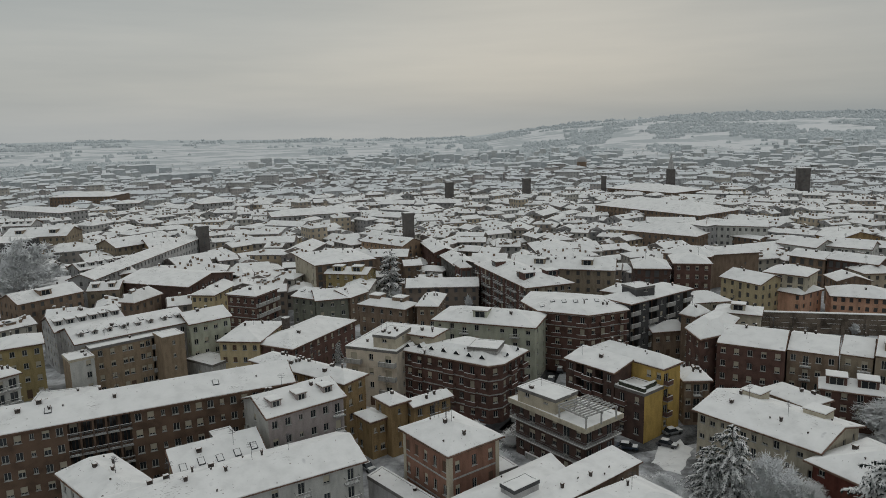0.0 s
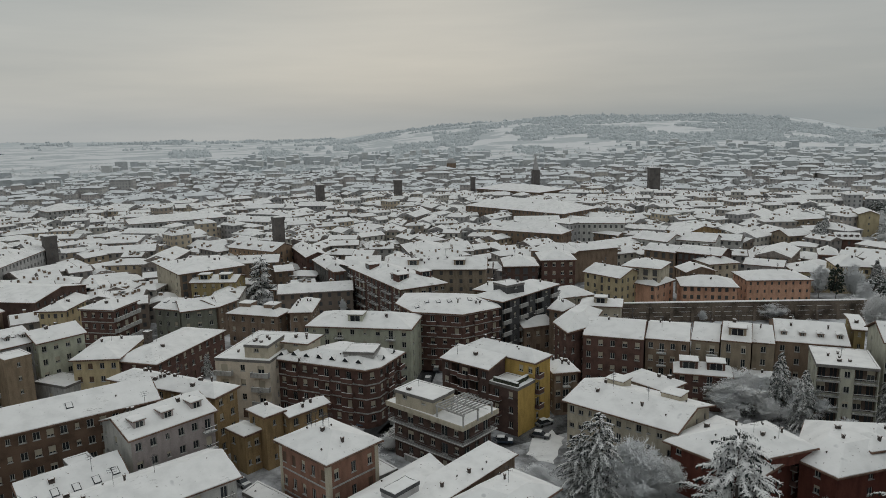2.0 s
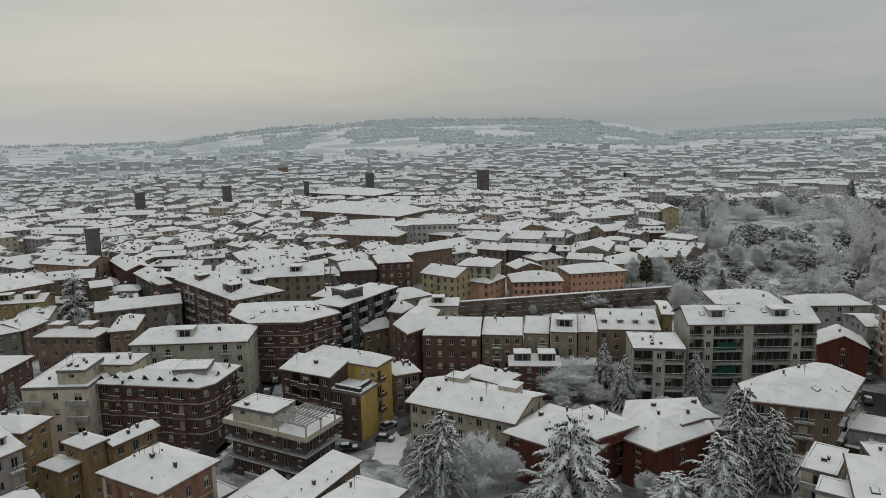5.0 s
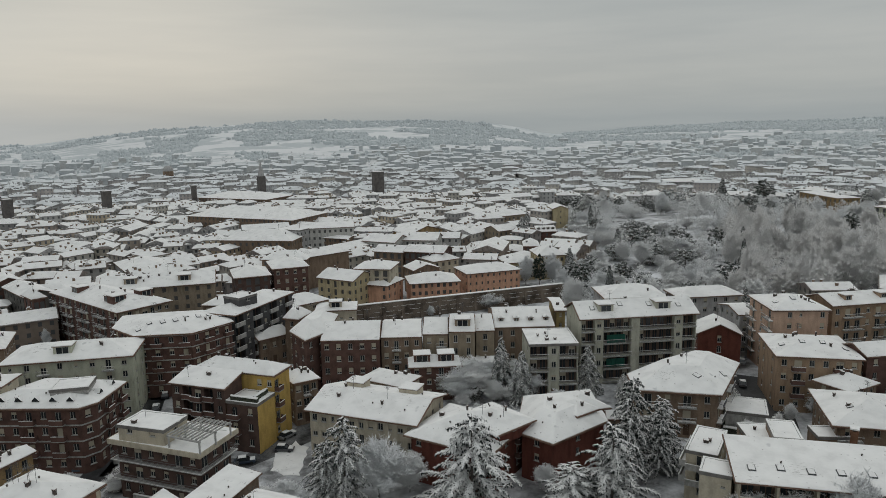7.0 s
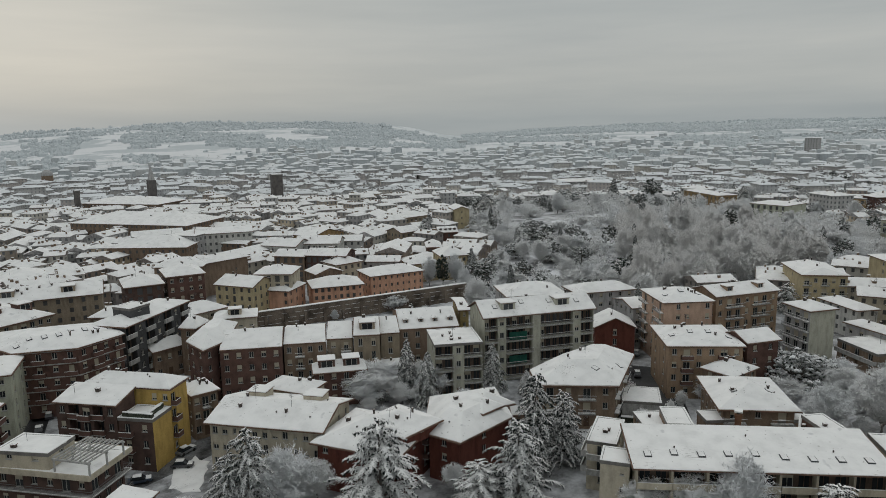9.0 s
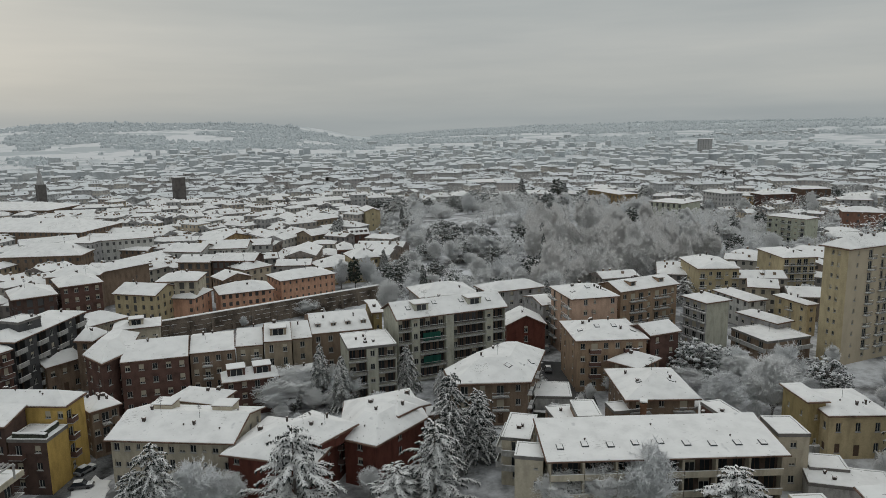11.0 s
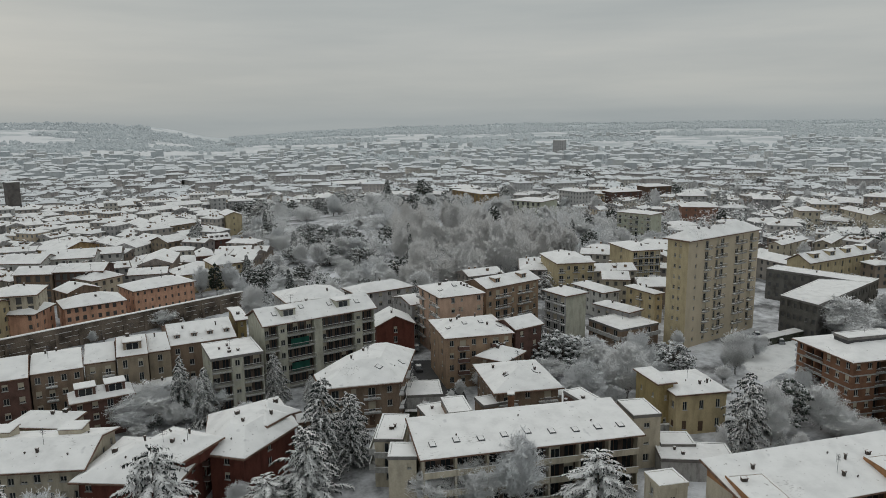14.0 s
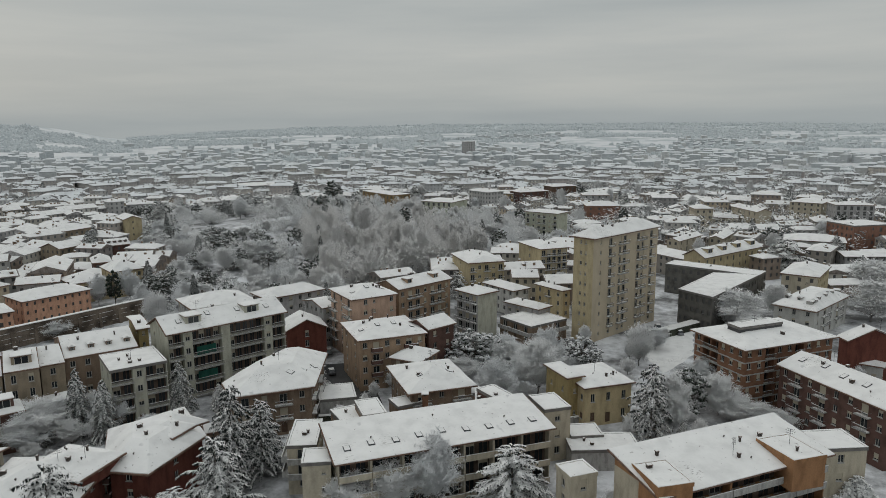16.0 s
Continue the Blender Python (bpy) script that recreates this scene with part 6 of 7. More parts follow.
def open_snow(x, y):
    """Glades among the park's trees."""
    if math.hypot((x - 300) / 36, (y - 270) / 30) < 0.62:
        return True
    return y > x * 0.62 and noise.noise(Vector((x / 30, y / 30, 12.0))) > 0.27


def in_grove(x, y):
    """The tall grove on the park's near side, thinning out at its edge."""
    d, az = math.hypot(x, y), math.degrees(math.atan2(x, y))
    r = math.hypot((az - 61) / 8.0, (d - 325) / 80)
    return r + 0.5 * noise.noise(Vector((x / 22, y / 22, 7.7))) < 0.95


def reserved(x, y):
    """The big yards, squares and sheds that stand by themselves."""
    return any((x - a) ** 2 + (y - b) ** 2 < r * r for a, b, r in KEEP)


rng = random.Random(5)
used, far_placed, outer_placed, count = set(), [], [], 0
for ring in range(0, 88):
    d = 180 + ring * 8.4
    az = -38.0
    while az < 105:
        new_town = az > 44 + (6 if d < 372 else 0) or d > 640
        block = new_town and d > 372 and rng.random() < (0.42 if az > 44 else 0.2)
        k = rng.randrange(30, 40) if block else rng.randrange(30)
        root, x, y, h = protos[k]
        step = math.degrees(((2.0 if block else 1.5) * x + rng.uniform(0.0, 2.0)) / d)
        mid = az + step / 2
        az += step
        jd = d + rng.uniform(-4, 4) * (2.5 if new_town else 1)
        px, py = jd * math.sin(radians(mid)), jd * math.cos(radians(mid))
        if d < 242 or (18 < mid < 46 and d < 292) or (mid > 78 and d < 300):
            continue
        if d < 335 and h > 9.5:
            continue
        if in_park(px, py) or reserved(px, py) or not all(is_free(px + t * x * math.cos(radians(mid)), py - t * x * math.sin(radians(mid)), y * 1.05, 0.86 if not new_town else 1.12) for t in ((-0.5, 0.5) if block else (0,))):
            continue
        if rng.random() < (0.03 if not new_town else 0.36 if d < 640 else 0.2):
            continue
        district = noise.noise(Vector((px / 130, py / 130, 9.0)))
        turn = -mid + (80 * district + rng.choice((0, 0, 90)) if block else 120 * district + rng.choice((0, 0, 90))) + rng.uniform(-16, 16)
        m = pose(px, py, land(px, py) - 0.05 + (rng.uniform(-1.4, 0.0) if d < 330 else rng.uniform(-3.6, 0.4)), 0, 0, turn)
        c, s = math.cos(radians(turn)), math.sin(radians(turn))
        for t in (-0.5, 0.0, 0.5) if x > 7 else (0.0,):
            crowd(px + c * x * t, py + s * x * t, y * 1.05)
        if d < 372 and count < 300 and root:
            count += 1
            if k not in used:
                used.add(k)
                root.matrix_basis = m
            else:
                copy_thing(root, m)
        else:
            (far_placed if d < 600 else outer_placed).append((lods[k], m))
for k, (root, *_) in enumerate(protos):
    if root and k not in used:
        for o in (*root.children_recursive, root):
            bpy.data.objects.remove(o)
# the town plaster again, lightened to put distance haze into its colour
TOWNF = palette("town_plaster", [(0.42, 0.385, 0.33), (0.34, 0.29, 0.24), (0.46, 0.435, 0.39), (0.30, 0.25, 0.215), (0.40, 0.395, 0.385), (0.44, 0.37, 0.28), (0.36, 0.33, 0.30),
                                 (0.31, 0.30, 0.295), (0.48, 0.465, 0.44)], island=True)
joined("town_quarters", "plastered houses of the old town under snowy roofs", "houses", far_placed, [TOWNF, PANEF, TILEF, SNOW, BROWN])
# outer walls paled further, with more haze put into the colour
OUTW = palette("hazed_outer_plaster", [(0.48, 0.465, 0.44), (0.43, 0.41, 0.39), (0.52, 0.51, 0.49), (0.42, 0.395, 0.38), (0.47, 0.475, 0.48), (0.50, 0.465, 0.42), (0.45, 0.44, 0.43), (0.46, 0.42, 0.40)], island=True)
joined("outer_quarters", "apartment blocks and houses of the outer town, paled by painted haze", "houses", outer_placed, [OUTW, PANEG, TILEF, SNOWF, TILEF])

# far quarters, too small to pick apart
rng = random.Random(11)
verts, faces, slots = [], [], []


def far_house(px, py, z, x, y, h, turn, rise):
    c, s = math.cos(turn), math.sin(turn)
    b = len(verts)
    o = 0.5
    loc = [(-x, -y, -2), (x, -y, -2), (x, y, -2), (-x, y, -2), (-x, -y, h), (x, -y, h), (x, y, h), (-x, y, h),
           (-x - o, -y - o, h), (x + o, -y - o, h), (x + o, y + o, h), (-x - o, y + o, h), (-x + y * 0.6, 0, h + rise), (x - y * 0.6, 0, h + rise)]
    for u, v, w in loc:
        verts.append((px + u * c - v * s, py + u * s + v * c, z + w))
    for f, m in (((0, 1, 5, 4), 0), ((1, 2, 6, 5), 0), ((2, 3, 7, 6), 0), ((3, 0, 4, 7), 0),
                 ((8, 9, 13, 12), 1), ((10, 11, 12, 13), 1), ((9, 10, 13), 1), ((11, 8, 12), 1)):
        faces.append(tuple(b + i for i in f))
        slots.append(m)


for _ in range(14000):
    az = rng.uniform(-40, 106)
    d = 900 + 2300 * rng.random() ** 1.4
    px, py = d * math.sin(radians(az)), d * math.cos(radians(az))
    dens = noise.noise(Vector((px / 300, py / 300, 6.0))) + 0.5 - (d - 900) / (1900 if az > 25 else 750)
    if 2 < az < 42:
        dens -= max(0.0, (d - 1350) / 500)
    if dens < rng.uniform(-0.2, 0.5) or in_field(px, py) or not is_free(px, py, 9, 0.9):
        continue
    crowd(px, py, 9)
    big = rng.random() < 0.07
    far_house(px, py, land(px, py), rng.uniform(11, 18) if big else rng.uniform(5, 10), rng.uniform(6, 10) if big else rng.uniform(4, 6), rng.choice((5, 7, 8, 10, 13)),
              radians(-az + 50 * noise.noise(Vector((px / 300, py / 300, 3.0))) + rng.choice((0, 0, 90))), 1.8)
me = bpy.data.meshes.new("far_town")
me.from_pydata(verts, [], faces)
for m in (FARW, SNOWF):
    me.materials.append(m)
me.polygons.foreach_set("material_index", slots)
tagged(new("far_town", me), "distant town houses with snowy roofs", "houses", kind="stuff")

# ---- trees ----
RIME = frosted("rimed_twigs", (0.76, 0.757, 0.752), (0.88, 0.88, 0.875), -0.7, 0.8, 0.5, 0.55)
RIMEB = frosted("brown_rimed_twigs", (0.72, 0.70, 0.68), (0.82, 0.805, 0.79), -0.6, 0.9, 0.5, 0.55)
NEEDLE = frosted("snowy_needles", (0.038, 0.047, 0.044), (0.78, 0.777, 0.765), 0.44, 0.96, 0.8)
# the evergreen leaves lightened for distance, haze put into the colour
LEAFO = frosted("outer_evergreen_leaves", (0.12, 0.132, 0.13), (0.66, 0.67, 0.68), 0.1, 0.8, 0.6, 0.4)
LEAFD = frosted("snowy_evergreen_leaves", (0.032, 0.042, 0.032), (0.72, 0.725, 0.725), 0.42, 0.92, 0.6)
BARKR = material("rimed_bark", (0.24, 0.23, 0.22), 0.95, 0.25, 1.5, 9.0, 0.5)
BARK = material("snowy_bark", (0.13, 0.115, 0.10), 0.95, 0.25, 1.5, 9.0, 0.5)


class Soup:
    """Loose faces gathered for one mesh."""

    def __init__(self):
        self.v, self.f = [], []

    def add(self, pts):
        b = len(self.v)
        self.v.extend(tuple(p) for p in pts)
        self.f.append(tuple(range(b, b + len(pts))))

    def tube(self, a, b, ra, rb, n=4):
        ax = (b - a).normalized()
        u = ax.orthogonal().normalized()
        w = ax.cross(u)
        k = len(self.v)
        for p, r in ((a, ra), (b, rb)):
            for i in range(n):
                t = 2 * math.pi * i / n
                self.v.append(tuple(p + (u * math.cos(t) + w * math.sin(t)) * r))
        for i in range(n):
            j = (i + 1) % n
            self.f.append((k + i, k + j, k + n + j, k + n + i))

    def mesh(self, name, mat, smooth=False):
        me = bpy.data.meshes.new(name)
        me.from_pydata(self.v, [], self.f)
        me.materials.append(mat)
        return me


def frost_tree(seed, twigs=RIME, slim=1.0, fine=1.0):
    """A bare tree, one metre high and one wide, its twigs white with rime: trunk mesh and crown mesh."""
    r = random.Random(seed)
    wood, crown = Soup(), Soup()
    fork = r.uniform(0.10, 0.18)
    wood.tube(Vector((0, 0, -0.03)), Vector((r.uniform(-.02, .02), r.uniform(-.02, .02), fork)), 0.022, 0.016, 6)
    for i in range(18):
        az = i * 2.4 + r.uniform(-0.4, 0.4)
        reach = r.uniform(0.08, 0.47) * slim
        top = 0.98 - 1.1 * (reach / slim) ** 2 * r.uniform(0.9, 2.6)
        a = Vector((0, 0, fork * r.uniform(0.7, 1.1)))
        b = Vector((math.cos(az) * reach * 0.55, math.sin(az) * reach * 0.55, fork + (top - fork) * 0.5))
        c = Vector((math.cos(az) * reach, math.sin(az) * reach, top))
        wood.tube(a, b, 0.009, 0.005)
        wood.tube(b, c, 0.005, 0.002, 3)
        for k in range(int(30 * fine)):
            t = r.uniform(0.15, 1.0)
            p = a.lerp(b, t * 2) if t < 0.5 else b.lerp(c, t * 2 - 1)
            q = p + Vector((r.gauss(0, 0.085), r.gauss(0, 0.085), r.gauss(0.035, 0.055)))
            side = (q - p).cross(Vector((r.gauss(0, 1), r.gauss(0, 1), r.gauss(0, 1)))).normalized() * 0.004
            crown.add([p - side, p + side, q + side * 0.6, q - side * 0.6])
            for m in range(20):
                s = p.lerp(q, r.uniform(0.15, 1.0))
                e = s + Vector((r.gauss(0, 0.038), r.gauss(0, 0.038), r.gauss(0.012, 0.032)))
                side = (e - s).cross(Vector((r.gauss(0, 1), r.gauss(0, 1), r.gauss(0, 1)))).normalized() * r.uniform(0.003, 0.0085) / fine
                crown.add([s - side, s + side, e + side * 0.6, e - side * 0.6])
    # the mist of outer twigs
    for k in range(int(2200 * fine * min(1.0, 1.3 / fine))):
        u, t = r.uniform(-1, 1), r.uniform(0, 6.283)
        rad = r.uniform(0.4, 1.0) * (0.9 + 0.17 * math.sin(3 * t + seed) + 0.15 * math.sin(5 * t + 7 * u + seed))
        c = Vector((math.cos(t) * math.sqrt(1 - u * u) * 0.44 * slim * rad, math.sin(t) * math.sqrt(1 - u * u) * 0.44 * slim * rad, 0.58 + u * 0.40 * rad))
        for m in range(3):
            s = c + Vector((r.gauss(0, 0.02), r.gauss(0, 0.02), r.gauss(0, 0.02)))
            e = s + Vector((r.gauss(0, 0.024) + c.x * 0.06, r.gauss(0, 0.024) + c.y * 0.06, r.gauss(0.012, 0.02)))
            side = (e - s).cross(Vector((r.gauss(0, 1), r.gauss(0, 1), r.gauss(0, 1)))).normalized() * r.uniform(0.002, 0.005) / fine
            crown.add([s - side, s + side, e + side * 0.5, e - side * 0.5])
    return wood.mesh("trunk", BARKR), crown.mesh("crown", twigs)


def needle_tree(seed, cedar, fine=1.0):
    """A conifer, one metre high and one wide: boughs in loose tiers, each a drooping spray with snow on its back and needles hanging under it."""
    r = random.Random(seed)
    wood, crown = Soup(), Soup()
    wood.tube(Vector((0, 0, -0.03)), Vector((0, 0, 0.97)), 0.022, 0.003, 7)
    tiers = 15 if cedar else 24
    lean = r.uniform(0, 6.28)
    for i in range(tiers):
        zt = 0.10 + 0.87 * (i / tiers) ** 0.9
        count = int(((8 if cedar else 9) if zt < 0.8 else 7) * fine ** 0.7)
        turn = r.uniform(0, 6.28)
        for q in range(count):
            az = turn + q * 6.283 / count + r.uniform(-0.35, 0.35)
            z = zt + r.uniform(-0.035, 0.035)
            full = ((1.02 - z) ** (0.62 if cedar else 0.85)) * 0.5 * (1 + 0.16 * math.sin(2 * az + lean) + 0.10 * math.sin(5 * az + 9 * z)) + 0.025
            ln = full * (r.choice((0.4, 0.65, 0.85, 1.0, 1.22)) if cedar else r.choice((0.6, 0.8, 0.95, 1.1))) * r.uniform(0.88, 1.08)
            d = Vector((math.cos(az), math.sin(az), 0))
            sd = Vector((-d.y, d.x, 0))
            drop = ln * (r.uniform(0.05, 0.30) if cedar else r.uniform(0.22, 0.5))
            rise = ln * (r.uniform(0.02, 0.24) if cedar else 0.08)
            steps = max(5, int(ln * fine / 0.021))

            def spine(t):
                return d * (ln * (0.10 + 0.90 * t)) + Vector((0, 0, z + rise * math.sin(t * 2.2) - drop * t ** 2.4))

            fan = min(0.10, 0.025 + ln * 0.28) * r.uniform(0.75, 1.2) / fine ** 0.7
            last = spine(0.12)
            for s in range(1, steps + 1):
                t = 0.12 + 0.88 * s / steps
                p = spine(t)
                half = fan * (0.35 + 1.5 * t * (1.18 - t)) * r.uniform(0.35, 1.3)
                w = sd * r.uniform(0.007, 0.015) / fine
                crown.add([last - w, p - w, p + w, last + w])
                for side in (-1, 1):
                    if r.random() < 0.14:
                        continue
                    out = (sd * side * r.uniform(0.35, 1.0) + d * r.uniform(0.1, 1.2)).normalized()
                    m = p + out * half * 0.55 - Vector((0, 0, half * r.uniform(0.0, 0.2)))
                    e = m + out * half * 0.45 - Vector((0, 0, half * r.uniform(0.08, 0.42)))
                    g = out.cross(Vector((0, 0, 1))).normalized() * r.uniform(0.007, 0.016) / fine
                    crown.add([p - g * 0.8, p + g * 0.8, m + g, m - g])
                    crown.add([m - g, m + g, e + g * 0.3, e - g * 0.3])
                    k = p.lerp(m, r.random())
                    crown.add([k - out * 0.010, k + out * 0.010, k + d * r.uniform(-0.005, 0.02) - Vector((0, 0, r.uniform(0.02, 0.05)))])
                last = p
    return wood.mesh("trunk", BARK), crown.mesh("crown", NEEDLE)


def leaf_tree(seed):
    """A round evergreen, one metre high and one wide, of many small leaf pads under snow."""
    r = random.Random(seed)
    wood, crown = Soup(), Soup()
    wood.tube(Vector((0, 0, -0.03)), Vector((0, 0, 0.3)), 0.03, 0.018, 6)
    for i in range(120):
        az, el = r.uniform(0, 6.283), math.asin(r.uniform(-0.75, 1.0))
        rad = r.uniform(0.24, 0.46)
        c = Vector((math.cos(az) * math.cos(el) * rad, math.sin(az) * math.cos(el) * rad, 0.50 + math.sin(el) * rad * 1.0))
        wood.tube(Vector((0, 0, 0.35)), c, 0.008, 0.002, 3)
        size = r.uniform(0.045, 0.085)
        for k in range(42):
            o = Vector((r.gauss(0, 1), r.gauss(0, 1), abs(r.gauss(0, 0.55)))).normalized() * size * r.uniform(0.6, 1.1)
            p = c + o
            n = (o + Vector((0, 0, size * 0.3))).normalized()
            u = n.orthogonal().normalized() * r.uniform(0.010, 0.020)
            w = n.cross(u).normalized() * r.uniform(0.010, 0.020)
            crown.add([p - u - w, p + u - w, p + u + w, p - u + w])
    return wood.mesh("trunk", BARK), crown.mesh("crown", LEAFD)


RIMEC = frosted("pale_brown_rimed_twigs", (0.75, 0.735, 0.72), (0.84, 0.83, 0.82), -0.6, 0.9, 0.5, 0.55)
RIMED = frosted("grey_rimed_twigs", (0.70, 0.705, 0.71), (0.82, 0.83, 0.835), -0.7, 0.8, 0.5, 0.55)
TREES = {
    "away": ([frost_tree(k, RIMED if k % 3 == 2 else RIME, 1.0, 0.7) for k in range(30, 34)], "rime-covered bare tree with white twigs", "tree", "frosted_tree"),
    "frost": ([frost_tree(k, RIMED if k % 3 == 2 else RIME) for k in range(20, 23)], "rime-covered bare tree with white twigs", "tree", "frosted_tree"),
    "near": ([frost_tree(k, RIMED if k == 26 else RIME, 1.0, 1.8) for k in range(26, 29)], "rime-covered bare tree with fine white twigs", "tree", "frosted_tree"),
    "brown": ([frost_tree(k, (RIMEB, RIMEC)[k % 2], 0.8) for k in range(30, 34)], "tall brownish bare tree with rimed twigs", "tree", "bare_tree"),
    "cedar_near": ([needle_tree(k, True, 1.7) for k in (64, 65)], "large dark cedar with snow on its boughs", "tree", "cedar"),
    "cedar": ([needle_tree(k, True) for k in range(40, 44)], "large dark cedar with snow on its boughs", "tree", "cedar"),
    "fir": ([needle_tree(k, False) for k in range(50, 53)], "slim dark fir with snow on its branches", "tree", "fir_tree"),
    "oak": ([leaf_tree(k) for k in range(60, 63)], "round dark evergreen tree under snow", "tree", "evergreen_tree"),
}
plant_rng = random.Random(77)


def plant(kind, x, y, high, wide, group=""):
    far = math.hypot(x, y)
    pick = {"frost": "near" if far < 245 else "frost" if far < 330 else "away", "cedar": "cedar_near" if far < 150 else "cedar"}.get(kind, kind)
    shapes, label, cat, name = TREES[pick]
    trunk, crown = plant_rng.choice(shapes)
    root = new(name)
    root.location = (x, y, land(x, y))
    root.rotation_euler = (0, 0, plant_rng.uniform(0, 6.28))
    root.scale = (wide, wide, high)
    tagged(root, label, cat, group)
    part("trunk", trunk, None, root)
    part("crown", crown, None, root)
    crowd(x, y, wide * 0.3)
    return root


plant("cedar", 45.9, 105.8, 16.0, 10.8)
plant("cedar", 43.2, 107.7, 11.7, 8.3)
plant("cedar", 60.8, 88.4, 18.9, 17.9)
plant("cedar", 93.8, 84.4, 19.7, 10.5)
plant("cedar", 103.3, 85.5, 13.1, 9.3)
plant("cedar", 81.1, 76.7, 16.4, 12.9)
plant("cedar", 74.7, 79.7, 10.1, 11.7)
plant("cedar", 98.6, 81.7, 14.5, 8.3)
plant("fir", 97.6, 129.0, 15.2, 8.0)
plant("fir", 98.4, 122.2, 13.4, 8.0)
plant("fir", 114.8, 117.6, 12.8, 7.6)
plant("cedar", 316.9, 328.4, 15.0, 15.0)
plant("cedar", 284.4, 302.1, 11.0, 15.0)
plant("fir", 241.3, 295.6, 11.0, 7.5)
plant("fir", 449.2, 325.7, 19.0, 9.0)
plant("cedar", 487.8, 318.9, 19.0, 15.0)
plant("fir", 351.3, 234.3, 13.0, 7.0)
plant("fir", 268.5, 183.1, 17.0, 6.5)
plant("oak", 259.9, 237.7, 10.0, 10.5)
plant("oak", 242.1, 208.2, 10.0, 11.0)
plant("oak", 200.9, 200.8, 7.5, 8.0)
plant("fir", 75.5, 158.0, 4.1, 4.1)
plant("fir", 75.4, 156.0, 5.3, 3.2)
plant("frost", 89.9, 134.1, 9.3, 15.0)
plant("frost", 101.0, 124.4, 7.8, 9.5)
plant("frost", 86.5, 141.9, 5.8, 8.4)
plant("frost", 98.7, 133.7, 6.6, 7.0)
plant("frost", 51.3, 103.7, 10.4, 11.4)
plant("frost", 56.6, 102.0, 7.5, 7.3)
plant("cedar", 103.8, 34.7, 13.2, 15.0)
plant("frost", 101.1, 47.5, 12.9, 10.9)
plant("frost", 97.2, 54.1, 9.3, 11.9)
plant("frost", 93.0, 59.4, 8.6, 9.8)
plant("cedar", 143.8, 17.9, 16.6, 10.5)
plant("oak", 158.0, 12.1, 11.5, 10.5)
plant("frost", 161.6, 5.7, 9.3, 10.2)
plant("frost", 159.9, 2.1, 5.9, 10.8)
plant("frost", 148.5, 13.9, 8.2, 7.6)
plant("frost", 203.5, 24.9, 6.4, 7.8)
plant("frost", 172.4, 10.1, 8.5, 11.6)
plant("fir", 129.5, -17.7, 6.2, 10.2)
plant("frost", 157.0, 46.0, 14.0, 12.5)
plant("frost", 167.4, 46.4, 13.5, 9.0)
plant("frost", 148.2, 53.6, 10.7, 10.7)
plant("oak", 166.7, 68.1, 11.4, 15.8)
plant("oak", 181.9, 41.4, 8.1, 12.4)
plant("frost", 188.0, 27.0, 11.5, 8.6)
plant("frost", 151.8, 14.9, 11.8, 9.1)
plant("cedar", -21.0, 262.0, 18.5, 14.5)
plant("fir", -31.2, 187.7, 6.9, 4.8)
plant("frost", -152.6, 246.3, 27.0, 26.1)
plant("frost", -155.0, 271.8, 13.8, 17.9)
plant("frost", -160.2, 247.0, 16.8, 16.9)
plant("frost", 86.9, 132.2, 7.3, 10.8)
plant("cedar", 336.0, -12.4, 15.0, 24.0)
plant("frost", 236.7, 4.7, 12.0, 21.4)
plant("frost", 256.2, -7.0, 10.8, 12.6)
plant("frost", 260.9, -35.6, 13.3, 19.4)
plant("fir", 479.4, 8.0, 10.7, 11.6)
plant("frost", 143.2, 196.4, 5.8, 11.0)
plant("frost", 171.8, 65.2, 8.4, 10.8)
plant("frost", 180.0, 62.7, 6.4, 11.1)
plant("frost", 305.1, -40.8, 13.1, 22.5)
plant("fir", 228.3, 283.6, 16.3, 11.8)
plant("fir", 311.1, 322.5, 17.7, 21.7)
plant("fir", 249.3, 386.1, 9.4, 16.7)
plant("fir", 483.9, 240.6, 17.4, 17.4)
plant("fir", 472.8, 95.4, 15.2, 19.4)
plant("fir", 492.9, 83.9, 17.6, 18.1)
plant("fir", 534.4, 64.7, 16.6, 17.3)
plant("fir", 578.2, 0.5, 17.0, 14.0)
plant("fir", 132.2, 301.1, 10.3, 6.7)
plant("frost", 68.1, 160.3, 4.5, 7.3)
plant("frost", 81.3, 144.0, 4.1, 7.0)
plant("frost", 96.2, 134.2, 7.1, 12.6)
plant("frost", 92.0, 139.8, 5.1, 8.5)
plant("frost", 101.5, 112.9, 5.4, 6.5)
plant("frost", 116.6, 90.6, 4.0, 5.0)
plant("fir", 127.0, 89.4, 5.5, 4.0)
plant("frost", 112.7, 128.3, 5.9, 8.6)
plant("frost", 104.6, 133.5, 5.8, 8.6)
plant("frost", 135.8, 95.1, 5.0, 7.0)
plant("frost", 122.7, 125.5, 5.8, 7.3)
plant("oak", 175.1, 66.1, 8.1, 10.9)
plant("frost", 146.6, 79.2, 4.4, 5.6)
plant("frost", 152.6, 56.2, 7.1, 8.2)
plant("frost", 160.3, 50.5, 9.0, 9.0)
plant("frost", 162.1, -3.0, 3.9, 8.2)
plant("frost", 160.6, -6.9, 3.2, 9.5)
plant("frost", 33.5, 111.6, 3.2, 6.3)
plant("frost", 12.5, 132.4, 3.1, 5.8)
plant("frost", 8.3, 130.1, 2.4, 4.6)
plant("frost", 14.9, 135.3, 3.7, 5.9)
plant("frost", 9.3, 125.2, 2.3, 5.5)
plant("frost", 36.8, 110.9, 3.8, 7.3)
